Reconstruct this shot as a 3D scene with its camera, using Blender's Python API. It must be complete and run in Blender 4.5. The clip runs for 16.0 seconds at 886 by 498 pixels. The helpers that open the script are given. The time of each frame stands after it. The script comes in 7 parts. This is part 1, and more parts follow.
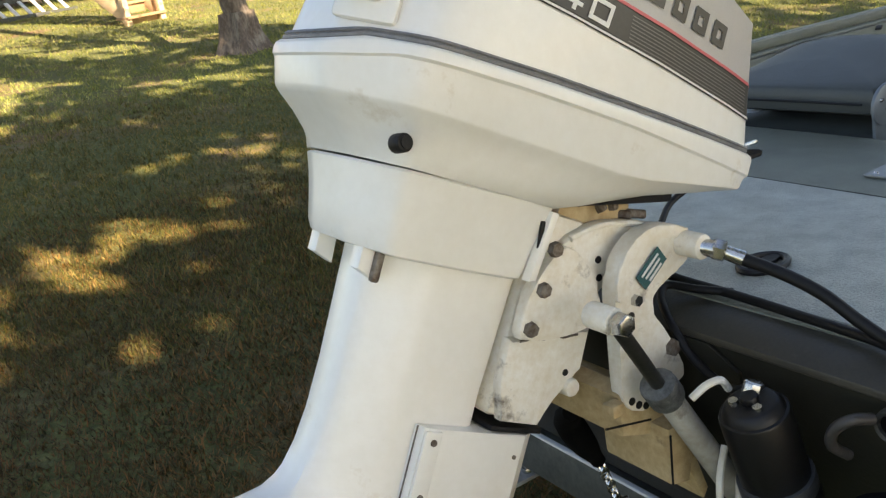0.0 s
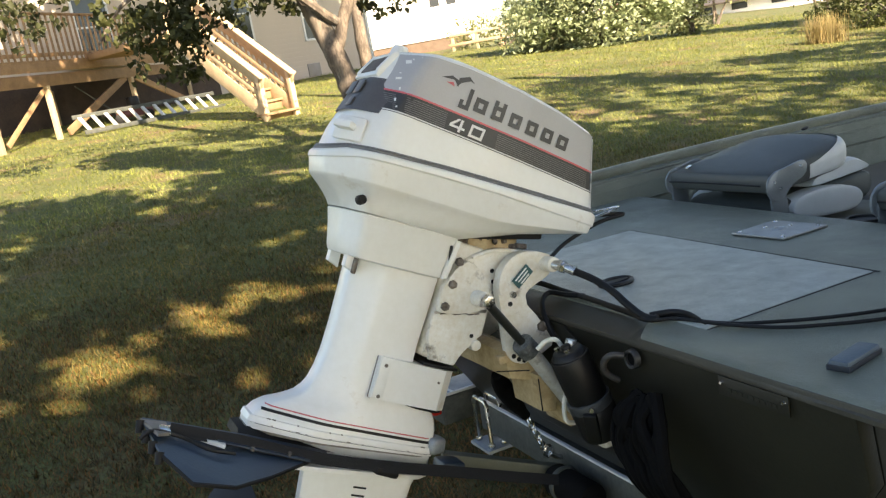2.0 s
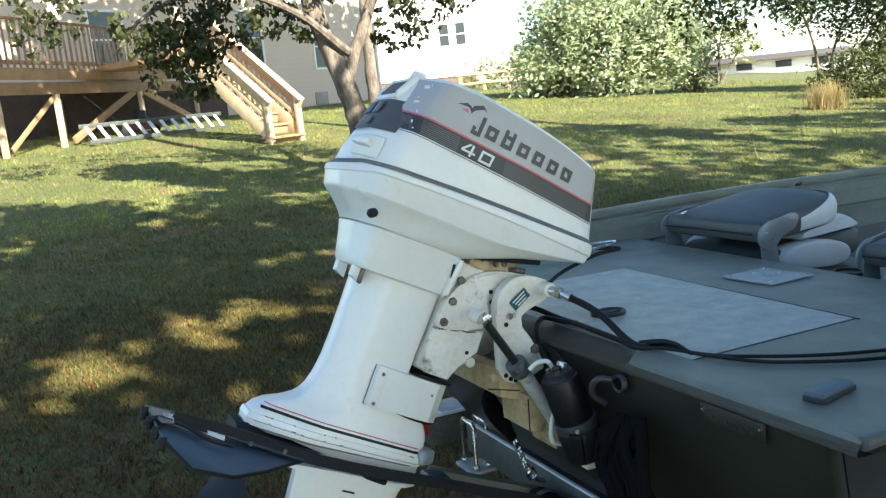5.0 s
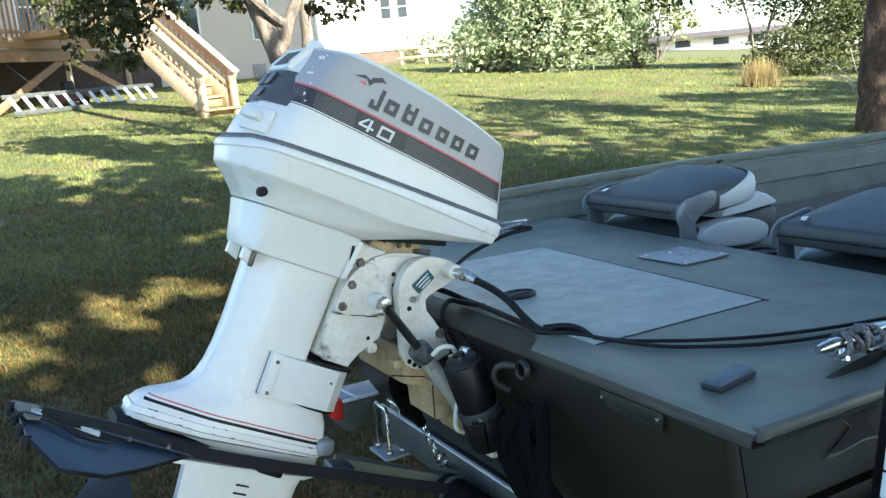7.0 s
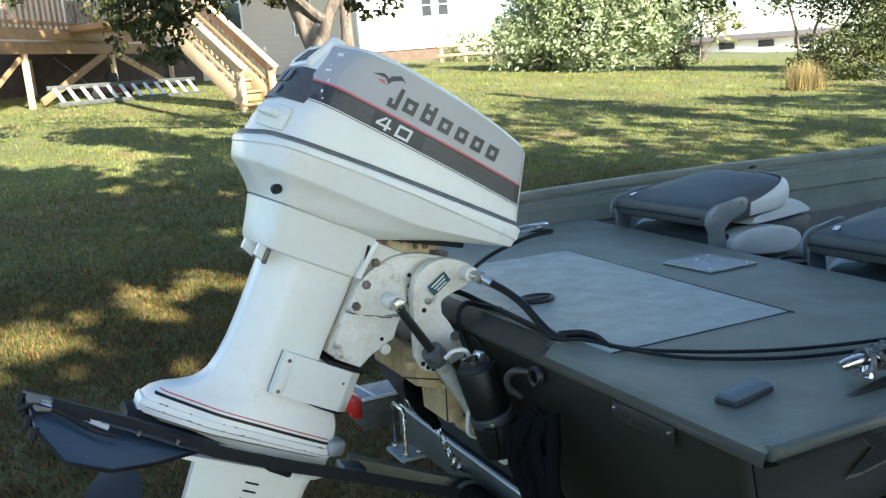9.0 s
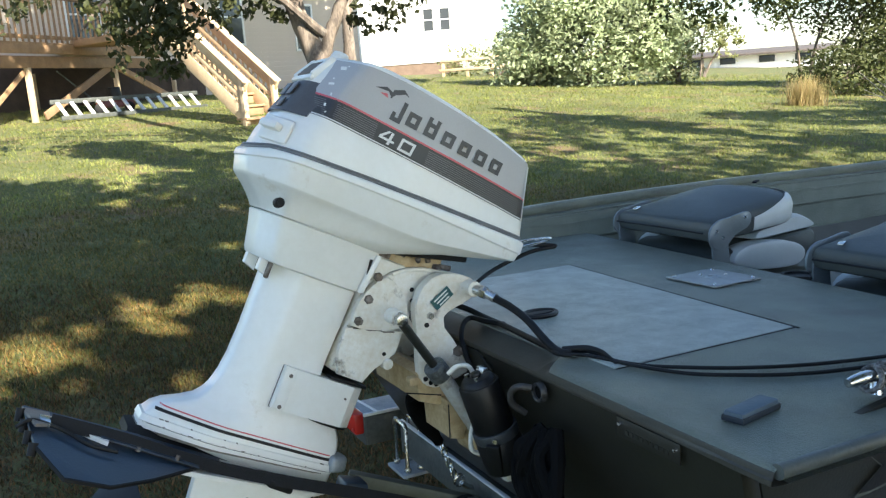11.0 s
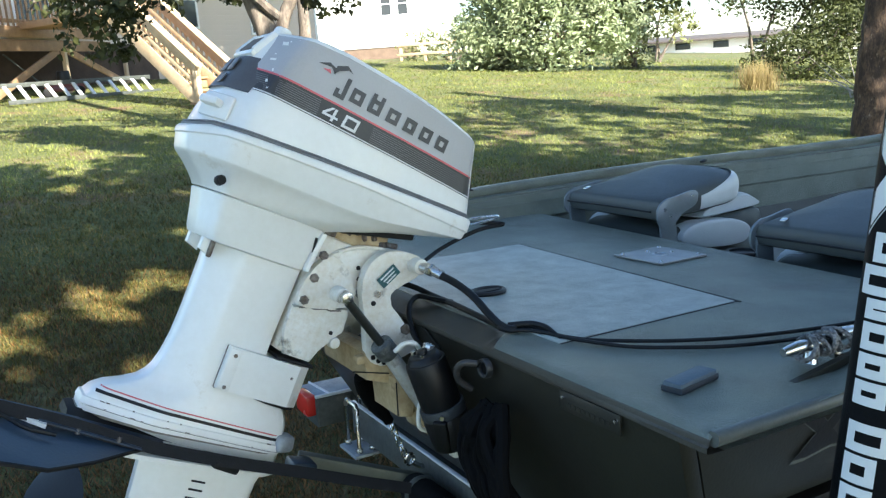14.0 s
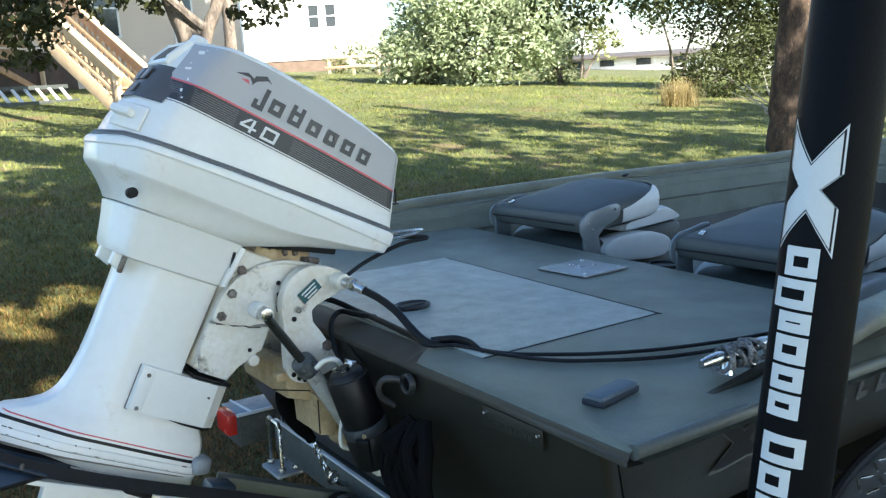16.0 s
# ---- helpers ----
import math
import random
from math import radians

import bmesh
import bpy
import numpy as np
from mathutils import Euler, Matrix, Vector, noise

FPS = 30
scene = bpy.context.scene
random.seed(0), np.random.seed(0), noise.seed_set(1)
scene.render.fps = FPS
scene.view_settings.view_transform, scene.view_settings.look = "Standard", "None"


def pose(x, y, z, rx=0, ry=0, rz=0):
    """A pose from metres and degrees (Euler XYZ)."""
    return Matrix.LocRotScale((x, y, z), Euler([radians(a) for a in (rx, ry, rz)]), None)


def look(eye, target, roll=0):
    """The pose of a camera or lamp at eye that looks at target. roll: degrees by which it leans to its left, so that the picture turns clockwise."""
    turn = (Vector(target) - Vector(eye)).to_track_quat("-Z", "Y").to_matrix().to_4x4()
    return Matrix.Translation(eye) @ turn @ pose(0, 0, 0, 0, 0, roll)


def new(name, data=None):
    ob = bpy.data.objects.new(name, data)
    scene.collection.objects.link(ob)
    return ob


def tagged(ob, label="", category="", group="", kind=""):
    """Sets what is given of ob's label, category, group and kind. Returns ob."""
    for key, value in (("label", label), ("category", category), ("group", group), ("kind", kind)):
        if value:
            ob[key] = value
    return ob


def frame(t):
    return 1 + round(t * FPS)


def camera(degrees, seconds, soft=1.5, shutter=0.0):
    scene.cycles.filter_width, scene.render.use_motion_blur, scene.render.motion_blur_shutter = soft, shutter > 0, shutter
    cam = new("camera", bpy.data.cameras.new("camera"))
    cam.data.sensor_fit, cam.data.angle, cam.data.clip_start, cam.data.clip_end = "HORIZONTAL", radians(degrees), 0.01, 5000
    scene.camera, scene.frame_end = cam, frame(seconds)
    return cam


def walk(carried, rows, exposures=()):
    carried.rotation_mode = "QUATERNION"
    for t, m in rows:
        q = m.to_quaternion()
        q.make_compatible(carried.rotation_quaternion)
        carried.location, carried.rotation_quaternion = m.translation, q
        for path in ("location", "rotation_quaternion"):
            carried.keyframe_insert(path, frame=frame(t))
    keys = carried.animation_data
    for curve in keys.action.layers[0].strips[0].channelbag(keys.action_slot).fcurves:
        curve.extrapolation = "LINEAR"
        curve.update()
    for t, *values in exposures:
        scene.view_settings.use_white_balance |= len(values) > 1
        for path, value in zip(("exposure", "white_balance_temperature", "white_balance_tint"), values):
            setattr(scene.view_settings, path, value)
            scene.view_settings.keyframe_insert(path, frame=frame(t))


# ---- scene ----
cam = camera(55.0, 16.0, soft=1.3)
PATH = [
    (0, (-0.467, 0.804, 1.562), (-0.803, 2.655, 0.884), -9.25),
    (0.5, (-0.264, 0.634, 1.551), (-0.807, 2.469, 0.971), -10.2),
    (1, (-0.042, 0.411, 1.601), (-0.7, 2.228, 1.084), -9.7),
    (1.5, (0.006, 0.267, 1.613), (-0.619, 2.104, 1.131), -10.4),
    (2, (0.001, 0.076, 1.628), (-0.596, 1.934, 1.189), -10.2),
    (2.5, (0.0, -0.018, 1.632), (-0.579, 1.846, 1.194), -9.3),
    (3, (-0.001, -0.035, 1.633), (-0.586, 1.835, 1.229), -8.3),
    (5.5, (0.002, 0.001, 1.599), (-0.538, 1.893, 1.236), -4.7),
    (6, (0.007, 0.032, 1.594), (-0.474, 1.932, 1.194), -4.4),
    (6.5, (0.025, 0.063, 1.596), (-0.455, 1.957, 1.172), -4.8),
    (7, (0.067, 0.094, 1.594), (-0.384, 1.995, 1.168), -5.2),
    (7.5, (0.095, 0.128, 1.587), (-0.381, 2.022, 1.158), -4.2),
    (8, (0.085, 0.156, 1.585), (-0.393, 2.05, 1.157), -4.5),
    (8.5, (0.086, 0.142, 1.587), (-0.412, 2.031, 1.156), -4.0),
    (9, (0.101, 0.129, 1.593), (-0.432, 2.01, 1.169), -4.3),
    (9.5, (0.106, 0.132, 1.591), (-0.421, 2.015, 1.172), -4.9),
    (12, (0.089, 0.139, 1.592), (-0.447, 2.028, 1.212), -3.7),
    (12.5, (0.091, 0.139, 1.588), (-0.434, 2.029, 1.197), -3.9),
    (13, (0.103, 0.138, 1.584), (-0.416, 2.028, 1.186), -4.0),
    (13.5, (0.113, 0.143, 1.579), (-0.352, 2.044, 1.167), -4.1),
    (14, (0.121, 0.147, 1.572), (-0.324, 2.049, 1.141), -4.1),
    (14.5, (0.122, 0.152, 1.574), (-0.306, 2.058, 1.141), -4.0),
    (15, (0.128, 0.162, 1.571), (-0.238, 2.081, 1.142), -3.9),
    (15.5, (0.129, 0.162, 1.573), (-0.215, 2.087, 1.156), -3.4),
    (16, (0.131, 0.17, 1.568), (-0.151, 2.107, 1.157), -3.3),
]
EXPO = [(0.0, 2.33, 7750, 15), (1.5, 2.27, 7500, 14), (3.0, 2.21, 6800, 7), (5.5, 2.25, 5750, 3), (6.5, 2.46, 5620, 4), (7.5, 2.47, 5620, 4), (9.0, 2.33, 5900, 5), (12.0, 2.16, 5950, 7), (12.5, 2.22, 5850, 6), (13.5, 2.31, 5760, 5), (14.5, 2.35, 5680, 5), (16.0, 2.33, 5680, 6)]
walk(cam, [(t, look(eye, target, roll)) for t, eye, target, roll in PATH], EXPO)

# ---- light ----
SUN_AZ, SUN_EL = radians(128.0), radians(33.0)   # azimuth clockwise from +y
world = bpy.data.worlds.new("sky")
scene.world = world
world.use_nodes = True
wn = world.node_tree.nodes
sky = wn.new("ShaderNodeTexSky")
sky.sky_type = "NISHITA"
sky.sun_disc = False
sky.sun_elevation, sky.sun_rotation = SUN_EL, SUN_AZ
sky.air_density, sky.dust_density = 1.0, 0.6
wn["Background"].inputs["Strength"].default_value = 0.072
world.node_tree.links.new(sky.outputs[0], wn["Background"].inputs["Color"])
sun = new("sun", bpy.data.lights.new("sun", "SUN"))
sun.data.energy, sun.data.angle, sun.data.color = 5.0, radians(0.5), (1.0, 0.88, 0.70)
sun_way = Vector((math.sin(SUN_AZ) * math.cos(SUN_EL), math.cos(SUN_AZ) * math.cos(SUN_EL), math.sin(SUN_EL)))
sun.matrix_world = look(sun_way * 50, (0, 0, 0))

# ---- materials ----
MATS = {}


def surface(name, base, second=None, rough=0.5, metal=0.0, scale=8.0, fine=120.0, amount=0.35, bump=0.15, stain=None, stain_scale=2.5,
            stain_level=0.62, coat=0.0, rough_var=0.12, per_object=0.0, island=0.0, stretch=(1, 1, 1), spec=0.5):
    """A node material: two scales of colour, worn gloss, fine relief, and stains with a shape of their own."""
    if name in MATS:
        return MATS[name]
    m = bpy.data.materials.new(name)
    m.use_nodes = True
    n, l = m.node_tree.nodes, m.node_tree.links
    b = n["Principled BSDF"]
    second = second or [c * 0.7 for c in base]
    co = n.new("ShaderNodeTexCoord")
    mp = n.new("ShaderNodeMapping")
    mp.inputs["Scale"].default_value = stretch
    l.new(co.outputs["Object"], mp.inputs["Vector"])

    def grain(s, detail=4.0, rough_=0.6):
        t = n.new("ShaderNodeTexNoise")
        t.inputs["Scale"].default_value, t.inputs["Detail"].default_value, t.inputs["Roughness"].default_value = s, detail, rough_
        l.new(mp.outputs[0], t.inputs["Vector"])
        return t

    big, small = grain(scale), grain(fine, 3.0)
    mix = n.new("ShaderNodeMixRGB")
    mix.inputs["Color1"].default_value, mix.inputs["Color2"].default_value = (*base, 1), (*second, 1)
    ramp = n.new("ShaderNodeMapRange")
    ramp.inputs["From Min"].default_value, ramp.inputs["From Max"].default_value = 0.38, 0.68
    add = n.new("ShaderNodeMath")
    add.operation = "MULTIPLY_ADD"
    add.inputs[1].default_value = 0.45
    l.new(small.outputs["Fac"], add.inputs[0])
    part_ = n.new("ShaderNodeMath")
    part_.operation = "MULTIPLY"
    part_.inputs[1].default_value = 0.6
    l.new(big.outputs["Fac"], part_.inputs[0])
    l.new(part_.outputs[0], add.inputs[2])
    l.new(add.outputs[0], ramp.inputs["Value"])
    gain = n.new("ShaderNodeMath")
    gain.operation = "MULTIPLY"
    gain.inputs[1].default_value = amount * 2
    gain.use_clamp = True
    l.new(ramp.outputs[0], gain.inputs[0])
    l.new(gain.outputs[0], mix.inputs["Fac"])
    colour = mix.outputs[0]
    if stain:
        st = grain(stain_scale, 6.0, 0.7)
        sr = n.new("ShaderNodeMapRange")
        sr.inputs["From Min"].default_value, sr.inputs["From Max"].default_value = stain_level - 0.06, stain_level + 0.1
        l.new(st.outputs["Fac"], sr.inputs["Value"])
        m2 = n.new("ShaderNodeMixRGB")
        m2.inputs["Color2"].default_value = (*stain, 1)
        l.new(sr.outputs[0], m2.inputs["Fac"])
        l.new(colour, m2.inputs["Color1"])
        colour = m2.outputs[0]
    if per_object or island:
        src = n.new("ShaderNodeObjectInfo").outputs["Random"] if per_object else n.new("ShaderNodeNewGeometry").outputs["Random Per Island"]
        vary = n.new("ShaderNodeMapRange")
        w = per_object or island
        vary.inputs["To Min"].default_value, vary.inputs["To Max"].default_value = 1 - w, 1 + w
        l.new(src, vary.inputs["Value"])
        hsv = n.new("ShaderNodeHueSaturation")
        l.new(vary.outputs[0], hsv.inputs["Value"])
        l.new(colour, hsv.inputs["Color"])
        colour = hsv.outputs[0]
    l.new(colour, b.inputs["Base Color"])
    rr = n.new("ShaderNodeMapRange")
    rr.inputs["To Min"].default_value, rr.inputs["To Max"].default_value = max(0.03, rough - rough_var), min(1, rough + rough_var)
    l.new(big.outputs["Fac"], rr.inputs["Value"])
    l.new(rr.outputs[0], b.inputs["Roughness"])
    b.inputs["Metallic"].default_value = metal
    b.inputs["Specular IOR Level"].default_value = spec
    b.inputs["Coat Weight"].default_value = coat
    if bump:
        bp = n.new("ShaderNodeBump")
        bp.inputs["Strength"].default_value = bump
        bp.inputs["Distance"].default_value = 0.01
        l.new(small.outputs["Fac"], bp.inputs["Height"])
        l.new(bp.outputs[0], b.inputs["Normal"])
    MATS[name] = m
    return m


def foliage(name, green, second, glow=0.35, tan=None, tan_share=0.0):
    """Leaf material: light passes through, colour varies leaf by leaf."""
    m = bpy.data.materials.new(name)
    m.use_nodes = True
    n, l = m.node_tree.nodes, m.node_tree.links
    b, out = n["Principled BSDF"], n["Material Output"]
    geo = n.new("ShaderNodeNewGeometry")
    ramp = n.new("ShaderNodeValToRGB")
    ramp.color_ramp.elements[0].color, ramp.color_ramp.elements[1].color = (*green, 1), (*second, 1)
    if tan:
        e = ramp.color_ramp.elements.new(1 - tan_share)
        e.color = (*second, 1)
        ramp.color_ramp.elements[-1].color = (*tan, 1)
    l.new(geo.outputs["Random Per Island"], ramp.inputs["Fac"])
    co = n.new("ShaderNodeTexCoord")
    t = n.new("ShaderNodeTexNoise")
    t.inputs["Scale"].default_value = 0.9
    l.new(co.outputs["Object"], t.inputs["Vector"])
    mr = n.new("ShaderNodeMapRange")
    mr.inputs["From Min"].default_value, mr.inputs["From Max"].default_value = 0.35, 0.65
    mr.inputs["To Min"].default_value, mr.inputs["To Max"].default_value = 0.7, 1.25
    l.new(t.outputs["Fac"], mr.inputs["Value"])
    hsv = n.new("ShaderNodeHueSaturation")
    l.new(mr.outputs[0], hsv.inputs["Value"])
    l.new(ramp.outputs[0], hsv.inputs["Color"])
    l.new(hsv.outputs[0], b.inputs["Base Color"])
    b.inputs["Roughness"].default_value = 0.62
    b.inputs["Specular IOR Level"].default_value = 0.3
    tr = n.new("ShaderNodeBsdfTranslucent")
    l.new(hsv.outputs[0], tr.inputs["Color"])
    mx = n.new("ShaderNodeMixShader")
    mx.inputs["Fac"].default_value = glow
    l.new(b.outputs[0], mx.inputs[1])
    l.new(tr.outputs[0], mx.inputs[2])
    l.new(mx.outputs[0], out.inputs["Surface"])
    MATS[name] = m
    return m


def glass(name, tint, rough=0.03):
    m = bpy.data.materials.new(name)
    m.use_nodes = True
    b = m.node_tree.nodes["Principled BSDF"]
    b.inputs["Base Color"].default_value = (*tint, 1)
    b.inputs["Roughness"].default_value = rough
    b.inputs["IOR"].default_value = 1.5
    MATS[name] = m
    return m


WHITE = surface("motor_white_paint", (0.83, 0.82, 0.78), (0.75, 0.73, 0.67), rough=0.34, scale=5, fine=60, amount=0.3, bump=0.03,
                stain=(0.58, 0.51, 0.40), stain_scale=9, stain_level=0.69, coat=0.25)
CREAM = surface("bracket_cream_paint", (0.78, 0.76, 0.70), (0.62, 0.55, 0.42), rough=0.45, scale=14, fine=90, amount=0.45, bump=0.1,
                stain=(0.10, 0.065, 0.04), stain_scale=19, stain_level=0.66)
YELLOWED = surface("yellowed_casting", (0.54, 0.42, 0.24), (0.36, 0.25, 0.12), rough=0.55, scale=18, fine=90, amount=0.5, bump=0.15,
                   stain=(0.14, 0.08, 0.04), stain_scale=20, stain_level=0.66)
SILVER_DECAL = surface("silver_grey_decal", (0.44, 0.43, 0.43), (0.38, 0.37, 0.36), rough=0.42, metal=0.08, scale=6, fine=300, amount=0.3, bump=0.02)
DARK_DECAL = surface("charcoal_decal", (0.035, 0.034, 0.035), (0.055, 0.052, 0.05), rough=0.4, scale=9, fine=200, amount=0.4, bump=0.02)
GREY_LINE = surface("grey_line_decal", (0.17, 0.165, 0.16), rough=0.45, amount=0.2, bump=0.0)
RED_DECAL = surface("red_decal", (0.60, 0.11, 0.13), (0.55, 0.15, 0.16), rough=0.4, amount=0.2, bump=0.0)
PALE_DECAL = surface("pale_decal", (0.72, 0.72, 0.70), (0.6, 0.6, 0.58), rough=0.4, amount=0.2, bump=0.0)
LETTER = surface("dark_letter_decal", (0.055, 0.052, 0.052), rough=0.4, amount=0.2, bump=0.0)
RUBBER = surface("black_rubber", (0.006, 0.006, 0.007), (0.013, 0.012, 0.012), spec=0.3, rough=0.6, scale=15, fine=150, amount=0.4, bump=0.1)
CABLE = surface("black_cable_jacket", (0.004, 0.004, 0.005), (0.009, 0.009, 0.010), spec=0.3, rough=0.5, scale=20, fine=200, amount=0.3, bump=0.05)
BLACK_PAINT = surface("black_paint", (0.005, 0.005, 0.006), (0.011, 0.010, 0.010), spec=0.35, rough=0.42, scale=12, fine=150, amount=0.35, bump=0.05)
FIN = surface("navy_black_plastic", (0.020, 0.038, 0.068), (0.034, 0.050, 0.074), rough=0.36, scale=8, fine=180, amount=0.4, bump=0.08)
STEEL = surface("bright_steel", (0.62, 0.62, 0.61), (0.45, 0.44, 0.42), rough=0.25, metal=1.0, scale=20, fine=200, amount=0.4, bump=0.05)
# Galvanised steel, darkened in its colour for the shade under the hull.
GALV = surface("shade_darkened_galvanised", (0.105, 0.11, 0.10), (0.060, 0.065, 0.060), rough=0.6, metal=0.35, scale=12, fine=90, amount=0.5, bump=0.08,
               stain=(0.2, 0.19, 0.16), stain_scale=9, stain_level=0.66)
ZINC = surface("zinc_anode", (0.36, 0.39, 0.42), (0.26, 0.28, 0.30), rough=0.55, metal=0.4, scale=25, fine=120, amount=0.5, bump=0.1)
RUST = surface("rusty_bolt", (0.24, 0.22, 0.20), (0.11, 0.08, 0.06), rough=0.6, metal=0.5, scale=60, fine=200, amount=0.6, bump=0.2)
DECK = surface("olive_grey_deck_coating", (0.205, 0.226, 0.188), (0.136, 0.150, 0.124), rough=0.34, scale=6, fine=330, amount=0.6, bump=0.55,
               stain=(0.15, 0.135, 0.11), stain_scale=3.0, stain_level=0.64)
HATCH = surface("grey_hatch_coating", (0.47, 0.51, 0.475), (0.31, 0.335, 0.315), rough=0.36, scale=16, fine=260, amount=0.6, bump=0.6,
                stain=(0.38, 0.40, 0.395), stain_scale=11, stain_level=0.64)
HULL = surface("olive_brown_hull_paint", (0.028, 0.0265, 0.020), (0.018, 0.017, 0.0135), spec=0.36, rough=0.38, scale=5, fine=200, amount=0.4, bump=0.06,
               stain=(0.055, 0.048, 0.038), stain_scale=4, stain_level=0.68)
VINYL_DARK = surface("charcoal_vinyl", (0.044, 0.051, 0.049), (0.066, 0.074, 0.072), rough=0.50, scale=10, fine=260, amount=0.35, bump=0.12)
VINYL_PALE = surface("pale_grey_vinyl", (0.52, 0.55, 0.56), (0.42, 0.44, 0.45), rough=0.45, scale=9, fine=240, amount=0.3, bump=0.1)
SEAT_METAL = surface("grey_seat_bracket", (0.19, 0.215, 0.235), (0.14, 0.16, 0.175), rough=0.45, metal=0.3, scale=12, fine=200, amount=0.3, bump=0.05)
BARK = surface("bark", (0.22, 0.175, 0.135), (0.085, 0.066, 0.052), rough=0.9, scale=9, fine=38, amount=0.7, bump=1.0, stretch=(1, 1, 0.35),
               stain=(0.26, 0.24, 0.20), stain_scale=6, stain_level=0.63)
BARK_BROWN = surface("flaky_brown_bark", (0.125, 0.078, 0.046), (0.045, 0.029, 0.020), rough=0.9, scale=13, fine=46, amount=0.8, bump=1.0, stretch=(1, 1, 0.4), stain=(0.30, 0.24, 0.17), stain_scale=22, stain_level=0.66)
# One lumber in two tones: deck and treads darkened as shaded, stairs brightened as sunlit.
LUMBER_DARK = surface("shaded_red_brown_lumber", (0.36, 0.22, 0.115), (0.23, 0.14, 0.075), rough=0.75, scale=4, fine=40, amount=0.5, bump=0.2, per_object=0.18)
LUMBER = surface("sunlit_toned_lumber", (0.56, 0.42, 0.27), (0.42, 0.30, 0.18), rough=0.75, scale=4, fine=40, amount=0.5, bump=0.2, per_object=0.18, stretch=(1, 1, 1))
SIDING = surface("beige_vinyl_siding", (0.58, 0.49, 0.41), (0.52, 0.44, 0.36), rough=0.6, scale=1.5, fine=25, amount=0.3, bump=0.03)
WHITE_WALL = surface("white_siding", (0.80, 0.79, 0.76), (0.74, 0.73, 0.70), rough=0.6, scale=1.5, fine=25, amount=0.3, bump=0.03)
TRIM = surface("white_window_trim", (0.78, 0.77, 0.74), rough=0.5, amount=0.2, bump=0.03)
PANE = glass("dark_window_glass", (0.05, 0.056, 0.062))
ROOF = surface("brown_roof_shingle", (0.10, 0.08, 0.07), (0.06, 0.05, 0.045), rough=0.85, scale=5, fine=40, amount=0.6, bump=0.3)


# ---- building helpers ----
def part(name, bm, material, parent=None, label="", m=None, sharp=38):
    """Links a bmesh as one mesh object, under a thing or a part."""
    me = bpy.data.meshes.new(name)
    bmesh.ops.recalc_face_normals(bm, faces=bm.faces)
    bm.to_mesh(me)
    bm.free()
    me.materials.append(material)
    me.shade_smooth()
    me.set_sharp_from_angle(angle=radians(sharp))
    ob = new(name, me)
    if parent is not None:
        ob.parent = parent
    if m is not None:
        ob.matrix_basis = m
    if label:
        ob["label"] = label
    return ob


def piece(name, mesh, parent, m):
    """One more object on a shared mesh."""
    ob = new(name, mesh)
    ob.parent = parent
    ob.matrix_basis = m
    return ob


def thing(name, m, label, category, group="", kind=""):
    ob = new(name)
    ob.empty_display_size = 0.1
    ob.matrix_basis = m
    return tagged(ob, label, category, group, kind)


def add_box(bm, size, at=(0, 0, 0), bevel=0.0, rot=None, seg=2):
    r = bmesh.ops.create_cube(bm, size=1.0)
    m = Matrix.Translation(at) @ (rot or Matrix()) @ Matrix.Diagonal((*size, 1))
    bmesh.ops.transform(bm, matrix=m, verts=r["verts"])
    if bevel:
        edges = list({e for v in r["verts"] for e in v.link_edges})
        bmesh.ops.bevel(bm, geom=edges, offset=bevel, segments=seg, affect="EDGES", profile=0.5)
    return bm


def box(size, at=(0, 0, 0), bevel=0.0, rot=None, seg=2):
    return add_box(bmesh.new(), size, at, bevel, rot, seg)


def add_cyl(bm, a, b, r0, r1=None, seg=16, bevel=0.0):
    a, b = Vector(a), Vector(b)
    d = b - a
    r = bmesh.ops.create_cone(bm, cap_ends=True, segments=seg, radius1=r0, radius2=r0 if r1 is None else r1, depth=d.length)
    m = Matrix.Translation((a + b) / 2) @ d.to_track_quat("Z", "Y").to_matrix().to_4x4()
    bmesh.ops.transform(bm, matrix=m, verts=r["verts"])
    if bevel:
        edges = [e for e in {e for v in r["verts"] for e in v.link_edges} if any(len(f.verts) > 4 for f in e.link_faces)]
        bmesh.ops.bevel(bm, geom=edges, offset=bevel, segments=2, affect="EDGES", profile=0.5)
    return bm


def cyl(a, b, r0, r1=None, seg=16, bevel=0.0):
    return add_cyl(bmesh.new(), a, b, r0, r1, seg, bevel)


def smooth_path(points, n=8):
    """A Catmull-Rom line through the points."""
    p = [Vector(q) for q in points]
    p = [2 * p[0] - p[1]] + p + [2 * p[-1] - p[-2]]
    out = []
    for i in range(1, len(p) - 2):
        for k in range(n):
            t = k / n
            out.append(0.5 * (2 * p[i] + (p[i + 1] - p[i - 1]) * t + (2 * p[i - 1] - 5 * p[i] + 4 * p[i + 1] - p[i + 2]) * t * t
                              + (3 * p[i] - p[i - 1] - 3 * p[i + 1] + p[i + 2]) * t ** 3))
    return out + [p[-2]]


